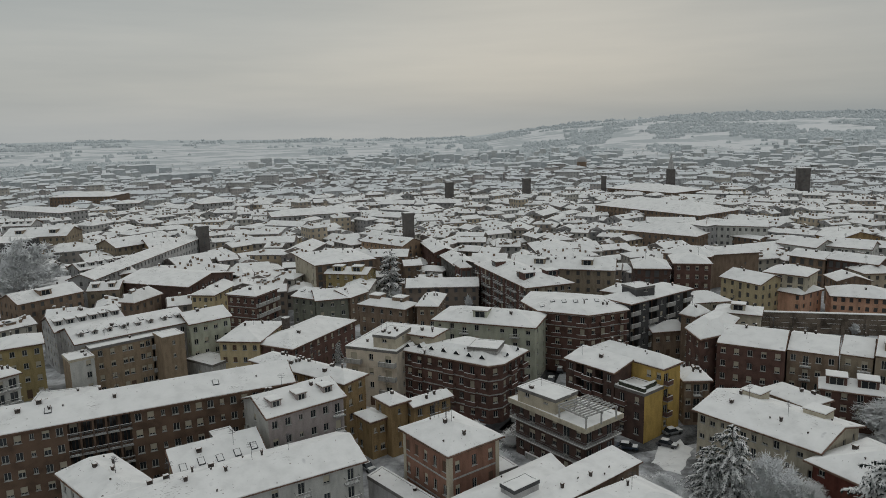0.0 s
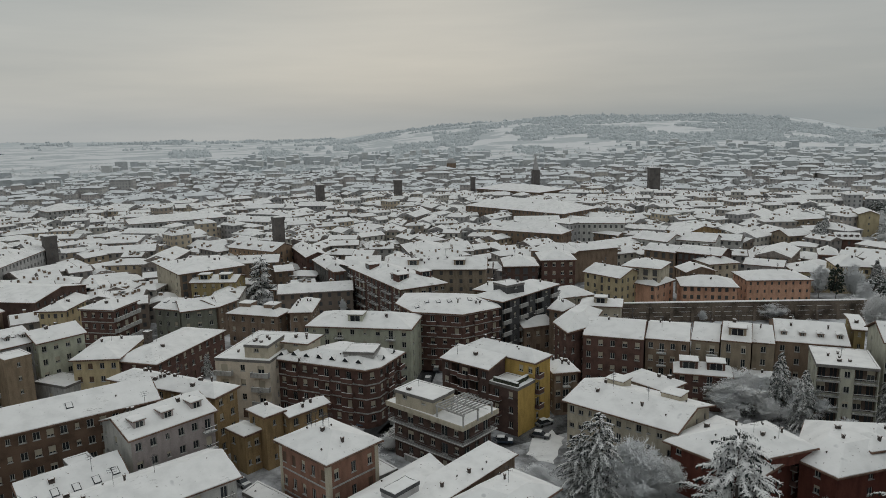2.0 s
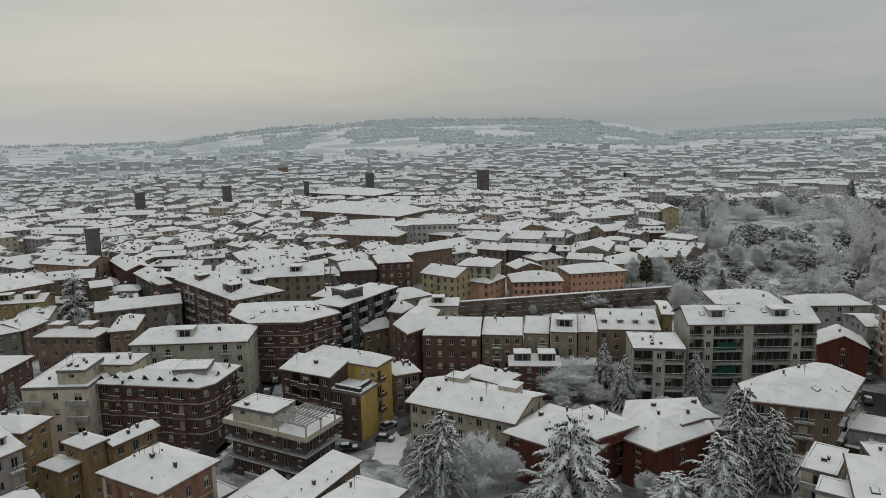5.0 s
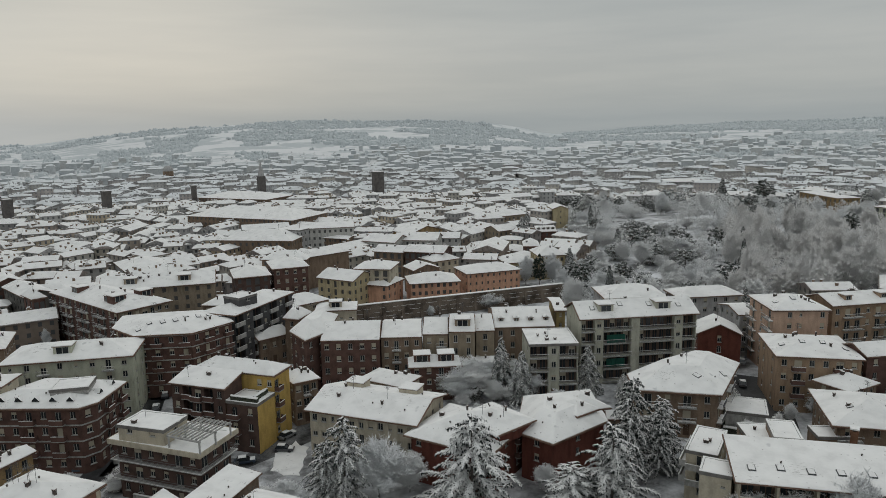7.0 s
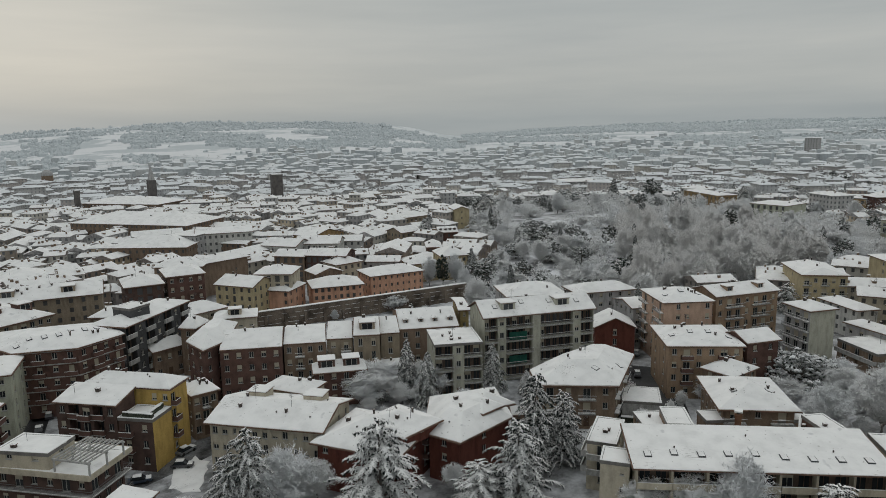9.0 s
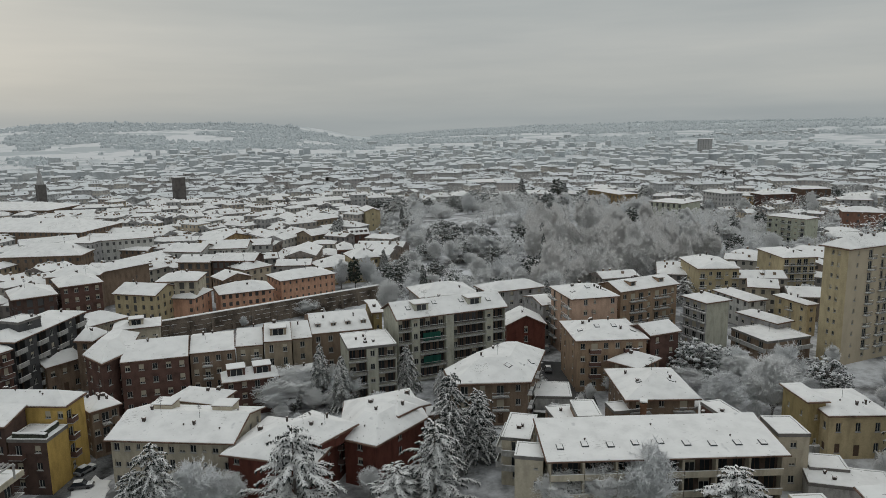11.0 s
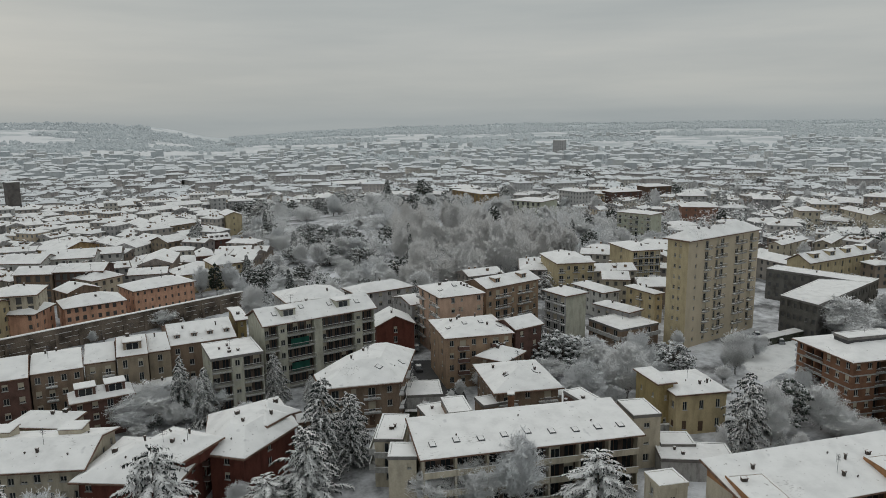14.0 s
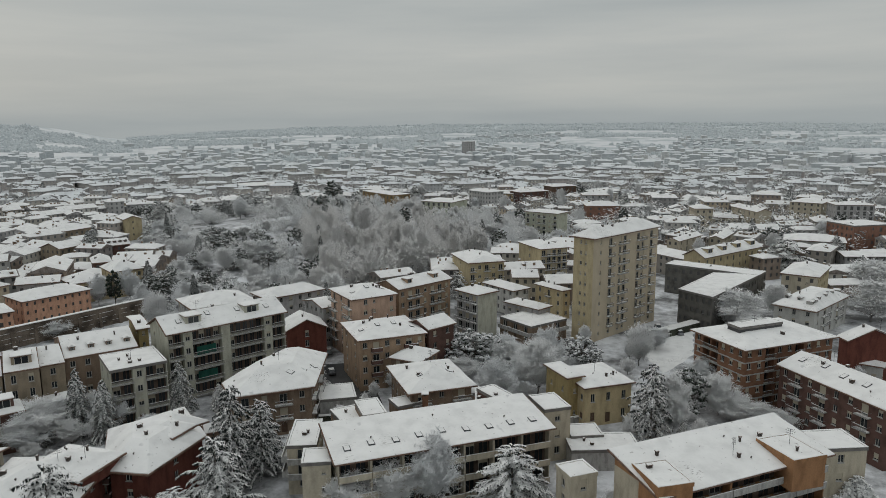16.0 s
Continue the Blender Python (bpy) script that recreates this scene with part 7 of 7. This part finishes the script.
plant("frost", 38.6, 107.1, 3.2, 6.1)
plant("frost", 160.2, 66.9, 5.9, 10.2)
plant("frost", 175.4, 59.4, 6.2, 9.3)
plant("oak", 206.4, 30.0, 4.8, 8.6)
plant("frost", 179.5, 2.8, 5.1, 10.5)
plant("frost", 225.9, -0.4, 7.1, 13.0)
plant("oak", 322.8, 336.2, 17.4, 21.8)
plant("fir", 252.7, 309.5, 13.5, 9.7)
plant("oak", 474.8, 308.8, 20.0, 16.4)
plant("fir", 441.9, 320.5, 21.9, 11.4)
plant("oak", 402.4, 270.2, 11.4, 10.2)
plant("oak", 399.8, 331.2, 14.2, 21.7)
plant("oak", 371.0, 330.7, 10.8, 16.0)
plant("oak", 273.3, 251.5, 10.6, 14.4)
plant("oak", 199.3, 200.6, 10.2, 9.2)
plant("oak", 236.3, 225.7, 8.0, 13.3)
plant("fir", 235.5, 160.0, 20.1, 7.0)
plant("oak", 241.9, 209.1, 7.4, 11.4)
plant("oak", 285.4, 231.4, 7.5, 11.9)
plant("oak", 276.6, 280.7, 9.5, 11.5)
plant("oak", 225.1, 243.9, 8.1, 10.8)
plant("frost", 153.4, 14.6, 7.4, 9.4)
plant("oak", 178.8, 37.4, 5.0, 6.1)
plant("frost", 93.7, 126.9, 5.0, 6.5)
plant("frost", 102.5, 124.5, 5.0, 7.1)
plant("frost", 97.1, 123.8, 4.3, 5.4)
plant("frost", 109.8, 126.9, 4.5, 6.0)
plant("oak", 90.3, 129.8, 3.6, 4.6)
plant("frost", 85.4, 128.0, 3.4, 4.7)

# the park on its knoll
rng = random.Random(21)
n = 0
while n < 215:
    az = rng.uniform(42.0, 81)
    d = rng.uniform(228, 585) if n > 60 else rng.uniform(228, 330)
    x, y = d * math.sin(radians(az)), d * math.cos(radians(az))
    if not in_park(x, y) or not is_free(x, y, 4.0, 0.62):
        continue
    if open_snow(x, y):
        continue
    grove = in_grove(x, y)
    u = rng.random()
    if grove:
        kind, high, wide = "brown", rng.uniform(11, 19), rng.uniform(8, 13)
    elif u < (0.12 if az < 54 else 0.08):
        kind, high, wide = "fir", rng.uniform(9, 15), rng.uniform(5, 7)
    elif u < (0.42 if az < 54 else 0.26):
        kind, high, wide = "oak", rng.uniform(8, 12), rng.uniform(8, 12)
    else:
        kind, high, wide = "frost", rng.uniform(5, 12), rng.uniform(7, 13)
    plant(kind, x, y, high, wide, "trees of the park")
    n += 1

# the rest of the park's trees stand too close to pick apart
lite = []
for k in range(6):
    r = random.Random(300 + k)
    fluff = Soup()
    for i in range(170):
        az, rad, z = r.uniform(0, 6.283), math.sqrt(r.random()), r.uniform(0.16, 1.0)
        rad *= 0.5 * math.sin(min(1.0, (z - 0.08) * 1.5) * 1.5708) * (1.0 if z < 0.75 else (1.02 - z) / 0.27)
        c = Vector((math.cos(az) * rad, math.sin(az) * rad, z))
        for m in range(5):
            s = c + Vector((r.gauss(0, 0.03), r.gauss(0, 0.03), r.gauss(0, 0.03)))
            e = s + Vector((r.gauss(0, 0.045) + c.x * 0.1, r.gauss(0, 0.045) + c.y * 0.1, r.gauss(0.03, 0.03)))
            w = (e - s).cross(Vector((r.gauss(0, 1), r.gauss(0, 1), r.gauss(0, 1)))).normalized() * r.uniform(0.005, 0.011)
            fluff.add([s - w, s + w, e + w * 0.5, e - w * 0.5])
    for i in range(5):
        fluff.tube(Vector((0, 0, 0)), Vector((r.gauss(0, 0.15), r.gauss(0, 0.15), r.uniform(0.5, 0.8))), 0.012, 0.003, 3)
    lite.append(arrays(fluff.mesh("fluff", RIME)))
for name, label, brown in (("park_wood", "dense rime-white trees of the park", False), ("park_grove", "dense brownish rimed trees of the park", True)):
    placed = []
    tries = 0
    while len(placed) < (260 if not brown else 60) and tries < 20000:
        tries += 1
        az, d = rng.uniform(42.5, 80), rng.uniform(240, 570)
        x, y = d * math.sin(radians(az)), d * math.cos(radians(az))
        grove = in_grove(x, y)
        if not in_park(x, y) or grove != brown or open_snow(x, y) or not is_free(x, y, 1.5, 0.9):
            continue
        crowd(x, y, 1.5)
        w, hh = rng.uniform(6, 11), rng.uniform(10, 18) if brown else rng.uniform(4.5, 11)
        co, size, loop, slot = rng.choice(lite)
        placed.append(((co, size, loop, slot + rng.choice((0, 0, 1))), pose(x, y, land(x, y) - 0.2, 0, 0, rng.uniform(0, 360)) @ Matrix.Diagonal((w, w, hh, 1))))
    joined(name, label, "trees", placed, [RIMEB, RIMEC] if brown else [RIME, RIMED])

# undergrowth of the park
brush = Soup()
for _ in range(2600):
    az, d = rng.uniform(42.5, 80), rng.uniform(230, 570)
    x, y = d * math.sin(radians(az)), d * math.cos(radians(az))
    if not in_park(x, y) or open_snow(x, y):
        continue
    z, s = land(x, y), rng.uniform(0.8, 2.2)
    for _ in range(22):
        a = Vector((x + rng.gauss(0, s * 0.4), y + rng.gauss(0, s * 0.4), z + s * rng.uniform(0.0, 0.7)))
        b = a + Vector((rng.gauss(0, s * 0.3), rng.gauss(0, s * 0.3), s * rng.uniform(0.1, 0.6)))
        w = (b - a).cross(Vector((rng.gauss(0, 1), rng.gauss(0, 1), rng.gauss(0, 1)))).normalized() * 0.09
        brush.add([a - w, a + w, b + w * 0.5, b - w * 0.5])
tagged(new("undergrowth", brush.mesh("undergrowth", RIME)), "rime-covered bushes under the park trees", "bushes", kind="stuff")

# garden trees and shrubs between the houses
n = tries = 0
while n < 125 and tries < 9000:
    tries += 1
    az, d = rng.uniform(-34, 103), rng.uniform(104, 240)
    if az < 12 and rng.random() < 0.6:
        continue
    x, y = d * math.sin(radians(az)), d * math.cos(radians(az))
    if not is_free(x, y, 1.6, 1.0) or in_park(x, y):
        continue
    u = rng.random()
    kind = "frost" if u < 0.68 else ("oak" if u < 0.86 else "fir")
    plant(kind, x, y, rng.uniform(2.5, 6.5), rng.uniform(2.5, 5.5), "garden trees")
    n += 1
n = tries = 0
while n < 160 and tries < 9000:
    tries += 1
    az, d = (rng.uniform(30, 103), rng.uniform(240, 800)) if n < 90 else (rng.uniform(56, 103), rng.uniform(300, 640))
    x, y = d * math.sin(radians(az)), d * math.cos(radians(az))
    if not is_free(x, y, 4.5, 0.8) or in_park(x, y):
        continue
    u = rng.random()
    plant("frost" if u < 0.42 else ("oak" if u < 0.66 else ("cedar" if u < 0.85 else "fir")), x, y, rng.uniform(7, 14), rng.uniform(6, 11), "town trees")
    n += 1

# trees scattered through the outer quarters
bare, ever = Soup(), Soup()
rng = random.Random(41)
n = tries = 0
while n < 4600 and tries < 80000:
    tries += 1
    az = rng.uniform(-38, 105)
    d = rng.uniform(400, 1500)
    if tries % 2:
        az, d = rng.uniform(44, 105), rng.uniform(380, 900)
    if az < 38 and d < 1000 and rng.random() < 0.85:
        continue
    x, y = d * math.sin(radians(az)), d * math.cos(radians(az))
    if in_park(x, y) or not is_free(x, y, 3.0, 0.62):
        continue
    crowd(x, y, 2.0)
    n += 1
    z, s = land(x, y) - 0.5, rng.uniform(5.0, 9.0) * (1.45 if az > 42 else 1.0)
    dark = rng.random() < 0.4
    for _ in range(46):
        u = rng.random()
        a = Vector((x + rng.gauss(0, s * 0.22) * (1.3 - u if dark else 1), y + rng.gauss(0, s * 0.22) * (1.3 - u if dark else 1), z + s * (0.1 + 0.9 * u)))
        b = a + Vector((rng.gauss(0, s * 0.085), rng.gauss(0, s * 0.085), s * rng.uniform(-0.04, 0.11)))
        w = (b - a).cross(Vector((rng.gauss(0, 1), rng.gauss(0, 1), rng.gauss(0, 1)))).normalized() * rng.uniform(0.08, 0.24)
        (ever if dark else bare).add([a - w, a + w, b + w * 0.6, b - w * 0.6])
tagged(new("outer_trees", bare.mesh("outer_trees", RIME)), "bare rimed trees among the outer houses", "trees", kind="stuff")
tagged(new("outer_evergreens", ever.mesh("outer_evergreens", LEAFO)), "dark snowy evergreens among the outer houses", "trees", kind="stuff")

# far woods and hedges
woods = Soup()
rng = random.Random(31)
n = 0
while n < 19000:
    az = rng.uniform(-42, 108)
    d = 820 + 4000 * rng.random() ** 1.1
    x, y = d * math.sin(radians(az)), d * math.cos(radians(az))
    k = noise.noise(Vector((x / 420, y / 300, 14.0))) + 0.35 * noise.noise(Vector((x / 120, y / 120, 5.0)))
    bar = 0.30 if d < 1400 else 0.02
    if 2 < az < 42 and d > 1400:
        bar = -0.12
    if d > 3300:
        bar -= 0.2
    if az < 2 and d > 1500:
        bar = 0.28
    if (k < bar and rng.random() > 0.02) or in_field(x, y) or (2 < az < 42 and d > 3100):
        continue
    n += 1
    z = land(x, y)
    s = rng.uniform(3.5, 6.4) * (1.0 if d < 1700 else 1.25 if d < 3000 else 1.8)
    for _ in range(2):
        cx, cy, w, h = x + rng.gauss(0, s), y + rng.gauss(0, s), s * rng.uniform(0.6, 1.2), s * rng.uniform(0.8, 1.5)
        a0 = rng.uniform(0, 6.28)
        b = len(woods.v)
        for k in range(5):
            a = a0 + k * 1.2566
            woods.v.append((cx + w * math.cos(a) * rng.uniform(0.8, 1.2), cy + w * math.sin(a) * rng.uniform(0.8, 1.2), z - 0.5))
        for k in range(5):
            a = a0 + k * 1.2566
            woods.v.append((cx + 0.75 * w * math.cos(a) * rng.uniform(0.7, 1.2), cy + 0.75 * w * math.sin(a) * rng.uniform(0.7, 1.2), z + h * rng.uniform(0.5, 0.75)))
        woods.v.append((cx + rng.gauss(0, 0.2 * w), cy + rng.gauss(0, 0.2 * w), z + h))
        for k in range(5):
            m = (k + 1) % 5
            woods.f.append((b + k, b + m, b + 5 + m, b + 5 + k))
            woods.f.append((b + 5 + k, b + 5 + m, b + 10))
# rime on the trees, with distance haze lifted into the colour as well
RIMEF = frosted("rimed_hazy_wood", (0.50, 0.535, 0.55), (0.55, 0.58, 0.592), -0.2, 1.1, 0.4)
tagged(new("far_woods", woods.mesh("far_woods", RIMEF)), "distant hedges and woods, rimed and paled by painted haze", "woods", kind="stuff")

# ---- towers, walls and small things ----


def brick_tower(label, x, y, rot, w, h, crown=False):
    """A square medieval brick tower: shaft with slit windows, projecting top, battlements, snow."""
    root = new("medieval_tower")
    root.location, root.rotation_euler = (x, y, 0), (0, 0, radians(rot))
    tagged(root, label, "tower")
    a = w / 2
    pts = [(-a, -a), (a, -a), (a, a), (-a, a)]
    bm = bmesh.new()
    for i in range(4):
        facade(bm, pts[i], pts[(i + 1) % 4], h - 2.2, ".n.", max(3, int(h / 5)), None, random.Random(1), ("glass",))
    part("shaft", bm, [TOWERB, PANE], root)
    bm = bmesh.new()
    box(bm, -a - 0.25, a + 0.25, -a - 0.25, a + 0.25, h - 2.2, h - 1.0)
    part("cornice", bm, TOWERB, root)
    if crown:
        k = 4
        for sx, sy in ((1, 0), (0, 1), (-1, 0), (0, -1)):
            for i in range(k):
                c = (-1 + (2 * i + 1) / k) * (a + 0.1)
                px, py = (sx * (a + 0.02), c) if sx else (c, sy * (a + 0.02))
                bm = bmesh.new()
                g = (a + 0.1) / k * 0.55
                box(bm, px - (0.2 if sx else g), px + (0.2 if sx else g), py - (g if sx else 0.2), py + (g if sx else 0.2), h - 1.0, h)
                part("merlon", bm, TOWERB, root)
    bm = bmesh.new()
    box(bm, -a + 0.25, a - 0.25, -a + 0.25, a - 0.25, h - 0.996, h - 0.75)
    part("snow_cover", bm, SNOW, root)


brick_tower("tall slim dark brick medieval tower", -16.8, 329.8, 17, 4.7, 25)
brick_tower("tall dark brick medieval tower with battlements", 64.0, 535.7, 7, 5.4, 24)
brick_tower("broad dark brick cathedral tower", 272.2, 530.7, -13, 8.3, 27)
brick_tower("short dark brick tower", 5.4, 566.5, 13, 5.9, 20)
brick_tower("small dark brick tower", 132.5, 577.5, 1, 3.5, 21)
brick_tower("square dark brick tower among old roofs", -118.0, 339.1, 33, 5.1, 20)

# the spire of the cathedral
spire = new("bell_tower")
spire.location = (198, 610, 0)
tagged(spire, "slender brick bell tower with a pointed spire", "tower")
bm = bmesh.new()
box(bm, -3, 3, -3, 3, 0, 22)
part("shaft", bm, TOWERB, spire)
bm = bmesh.new()
bmesh.ops.create_cone(bm, cap_ends=True, segments=8, radius1=3.1, radius2=0.12, depth=13, matrix=Matrix.Translation((0, 0, 28.6)))
part("spire", bm, GREY, spire)

# the domed church far off
dome = new("domed_church")
dome.location = (174.4, 881, 0)
tagged(dome, "distant round church tower with a grey dome", "church")
bm = bmesh.new()
bmesh.ops.create_cone(bm, cap_ends=True, segments=16, radius1=6, radius2=6, depth=16, matrix=Matrix.Translation((0, 0, 8)))
part("drum", bm, BROWN, dome)
bm = bmesh.new()
bmesh.ops.create_uvsphere(bm, u_segments=16, v_segments=8, radius=6.1, matrix=Matrix.Translation((0, 0, 15.5)))
part("dome", bm, GREY, dome)

# the old wall below the orange houses
wall_root = new("city_wall")
tagged(wall_root, "long old brick retaining wall capped with snow", "wall")
wall_root.location = (131, 198.6, 0)
wall_root.rotation_euler = (0, 0, radians(-12))
bm = bmesh.new()
box(bm, -36, 42, -0.6, 0.6, -0.5, 6.3)
part("wall", bm, STONEW, wall_root)
for i in range(12):
    bm = bmesh.new()
    c = -33 + i * 6.6
    v = [bm.verts.new(p) for p in ((c - 0.5, -1.3, 0), (c + 0.5, -1.3, 0), (c + 0.5, -0.603, 0), (c - 0.5, -0.603, 0), (c - 0.5, -0.7, 5.0), (c + 0.5, -0.7, 5.0), (c + 0.5, -0.603, 5.0), (c - 0.5, -0.603, 5.0))]
    for q in ((0, 1, 5, 4), (1, 2, 6, 5), (3, 0, 4, 7), (4, 5, 6, 7)):
        bm.faces.new([v[k] for k in q])
    part("buttress", bm, STONEW, wall_root)
bm = bmesh.new()
box(bm, -36.1, 42.1, -0.72, 0.72, 6.304, 6.5)
part("coping", bm, SNOW, wall_root)
for k, z in enumerate((1.6, 3.1, 4.6)):
    # narrow set-offs in the brickwork where snow has caught
    bm = bmesh.new()
    box(bm, -36, 42, -0.74, -0.603, z, z + 0.14)
    part("string_course", bm, STONEW, wall_root)
    rs = random.Random(60 + k)
    bm = bmesh.new()
    c = -35.5
    while c < 40:
        ln = rs.uniform(0.8, 5.0)
        box(bm, c, min(41.5, c + ln), -0.75, -0.61, z + 0.144, z + 0.144 + rs.uniform(0.03, 0.09))
        c += ln + rs.uniform(0.3, 3.0)
    part("snow_strip", bm, SNOW, wall_root)

# pergola over the roof terrace
pergola = new("pergola")
pergola.location, pergola.rotation_euler = (25.2, 119.6, 11.3), (0, 0, radians(-55))
tagged(pergola, "pale concrete roof pergola of crossed beams dusted with snow", "pergola")
for i in range(9):
    bm = bmesh.new()
    c = -3.4 + i * 0.85
    box(bm, c - 0.08, c + 0.08, -3.9, 3.9, 2.35, 2.6)
    part("beam", bm, CONC, pergola)
for c in (-3.9, 0.0, 3.9):
    bm = bmesh.new()
    box(bm, -3.6, 3.6, c - 0.14, c + 0.14, 2.05, 2.346)
    part("girder", bm, CONC, pergola)
    for s in (-3.3, 3.3):
        bm = bmesh.new()
        box(bm, s - 0.12, s + 0.12, c - 0.12, c + 0.12, 0, 2.046)
        part("post", bm, CONC, pergola)


CAR_PAINT = [plain("car_paint", c, 0.3, 0.2) for c in ((0.03, 0.03, 0.035), (0.25, 0.26, 0.27), (0.05, 0.07, 0.10), (0.10, 0.10, 0.105))]
TYRE = plain("tyre", (0.02, 0.02, 0.02), 0.8)


def car_kind(paint):
    root = new("parked_car")
    tagged(root, "parked car with snow on its roof and bonnet", "car", "parked cars")
    bm = bmesh.new()
    box(bm, -2.1, 2.1, -0.85, 0.85, 0.28, 0.85)
    bmesh.ops.bevel(bm, geom=bm.edges[:], offset=0.12, segments=2, affect="EDGES")
    part("body", bm, paint, root)
    bm = bmesh.new()
    v = [bm.verts.new(p) for p in ((-1.7, -0.78, 0.84), (1.0, -0.78, 0.84), (1.0, 0.78, 0.84), (-1.7, 0.78, 0.84), (-1.2, -0.64, 1.42), (0.35, -0.64, 1.42), (0.35, 0.64, 1.42), (-1.2, 0.64, 1.42))]
    for q in ((4, 5, 6, 7), (0, 1, 5, 4), (1, 2, 6, 5), (2, 3, 7, 6), (3, 0, 4, 7)):
        bm.faces.new([v[i] for i in q])
    part("cabin", bm, GLASS, root)
    for x0, x1, w, z in ((-1.2, 0.35, 0.62, 1.424), (1.05, 2.0, 0.74, 0.854)):
        bm = bmesh.new()
        box(bm, x0, x1, -w, w, z, z + 0.12)
        bmesh.ops.bevel(bm, geom=bm.edges[:], offset=0.05, segments=1, affect="EDGES")
        part("snow_cover", bm, SNOW, root)
    for x in (-1.35, 1.3):
        for y in (-0.8, 0.8):
            bm = bmesh.new()
            bmesh.ops.create_cone(bm, cap_ends=True, segments=14, radius1=0.32, radius2=0.32, depth=0.2, matrix=Matrix.Translation((x, y, 0.32)) @ Matrix.Rotation(radians(90), 4, "X"))
            part("wheel", bm, TYRE, root)
    return root


cars = [car_kind(p) for p in CAR_PAINT]
for i, (x, y, r) in enumerate([(17.3, 148.3, 60), (46.4, 136.2, 20), (35.3, 129.8, -20), (43.5, 130.5, -35), (-50.4, 129.6, 30), (-16, 124, -50), (8, 146, 62), (26, 168, 75), (29.5, 175, 75),
                               (24, 190, 100), (60, 161, -30), (150, 100, 38), (145, 88, 38), (164, 110, 36), (141, 92, 38), (178, 121, 36), (136, 82, 40), (222, 20, 20), (226, 27, 15)]):
    m = pose(x, y, 0.04, 0, 0, r)
    if i < 4:
        cars[i].matrix_basis = m
    else:
        copy_thing(cars[i % 4], m)

# green sun blinds in two of the loggias
for dx, z in ((-6.0, 10.6), (-6.0, 4.4)):
    awn = new("awning")
    awn.location, awn.rotation_euler = (133.7, 122.0, 0), (0, 0, radians(-25))
    tagged(awn, "green canvas sun blind hanging in a loggia", "awning")
    bm = bmesh.new()
    n = 24
    top, low = [], []
    for i in range(n + 1):
        c = dx - 2.4 + 4.8 * i / n
        fold = 0.05 * math.sin(i * 1.9)
        top.append(bm.verts.new((c, -5.96 + fold * 0.4, z + 2.1)))
        low.append(bm.verts.new((c, -6.02 + fold, z + 0.05 * math.sin(i * 0.8))))
    for i in range(n):
        bm.faces.new((low[i], low[i + 1], top[i + 1], top[i]))
    bmesh.ops.solidify(bm, geom=bm.faces[:], thickness=0.02)
    part("canvas", bm, AWN, awn)

# lawns, hedges and garden walls
lawn([(201.2, 28.8), (222.0, 26.2), (232.3, 16.2), (202.8, 14.4), (184.0, 20.2)], "snow-covered lawn below the tower block")
lawn([(38.6, 124.3), (41.6, 130.6), (46.9, 133.6), (48.1, 129.3), (42.0, 118.6)], "courtyard under fresh snow beside the yellow house")
hedge(223.5, 21.0, -31, 30.6, 2.2, 3.6, "broad clipped hedge under a flat snow cap")
hedge(37.5, 135.0, -51, 6.2, 0.9, 0.8, "snow-laden planter hedge along a roof terrace", 10.62)
hedge(40.9, 135.4, 39, 4.6, 0.9, 0.8, "snow-laden planter hedge along a roof terrace", 10.62)
garden_wall(148.4, 30.6, -41, 10.6, 1.4)
garden_wall(147.7, 23.3, -147, 11.7, 1.4)
garden_wall(25.6, 133.8, -59, 8.5, 1.2)
garden_wall(18.8, 142.2, -22, 11.0, 1.0)
garden_wall(148.3, 30.3, -46, 13.7, 1.5)
garden_wall(135.1, 40.5, -46, 16.7, 1.2)
garden_wall(18.3, 122.7, -52, 11.7, 1.2)
garden_wall(82.9, 138.6, -24, 8.2, 1.2)
hedge(94.5, 139.9, -24, 13.0, 1.3)
hedge(71.0, 159.5, -4, 6.6, 1.2)
hedge(126.0, 82.5, -55, 8.9, 1.2)

# the brick flue between the brown house and the long block
flue = new("chimney_stack")
flue.location, flue.rotation_euler = (124.4, 60.4, 0), (0, 0, radians(26))
tagged(flue, "tall square brick chimney stack with a snowy lid", "chimney")
bm = bmesh.new()
box(bm, -0.8, 0.8, -0.6, 0.6, 0, 9.8)
box(bm, -0.9, 0.9, -0.7, 0.7, 9.4, 9.6)
part("shaft", bm, BRICKO, flue)
bm = bmesh.new()
for a in (-0.45, 0.45):
    box(bm, a - 0.22, a + 0.22, -0.3, 0.3, 9.8, 10.15)
part("pot", bm, STACK, flue)
bm = bmesh.new()
box(bm, -0.95, 0.95, -0.75, 0.75, 10.15, 10.25)
box(bm, -0.9, 0.9, -0.7, 0.7, 10.254, 10.4)
part("snow_cap", bm, SNOW, flue)
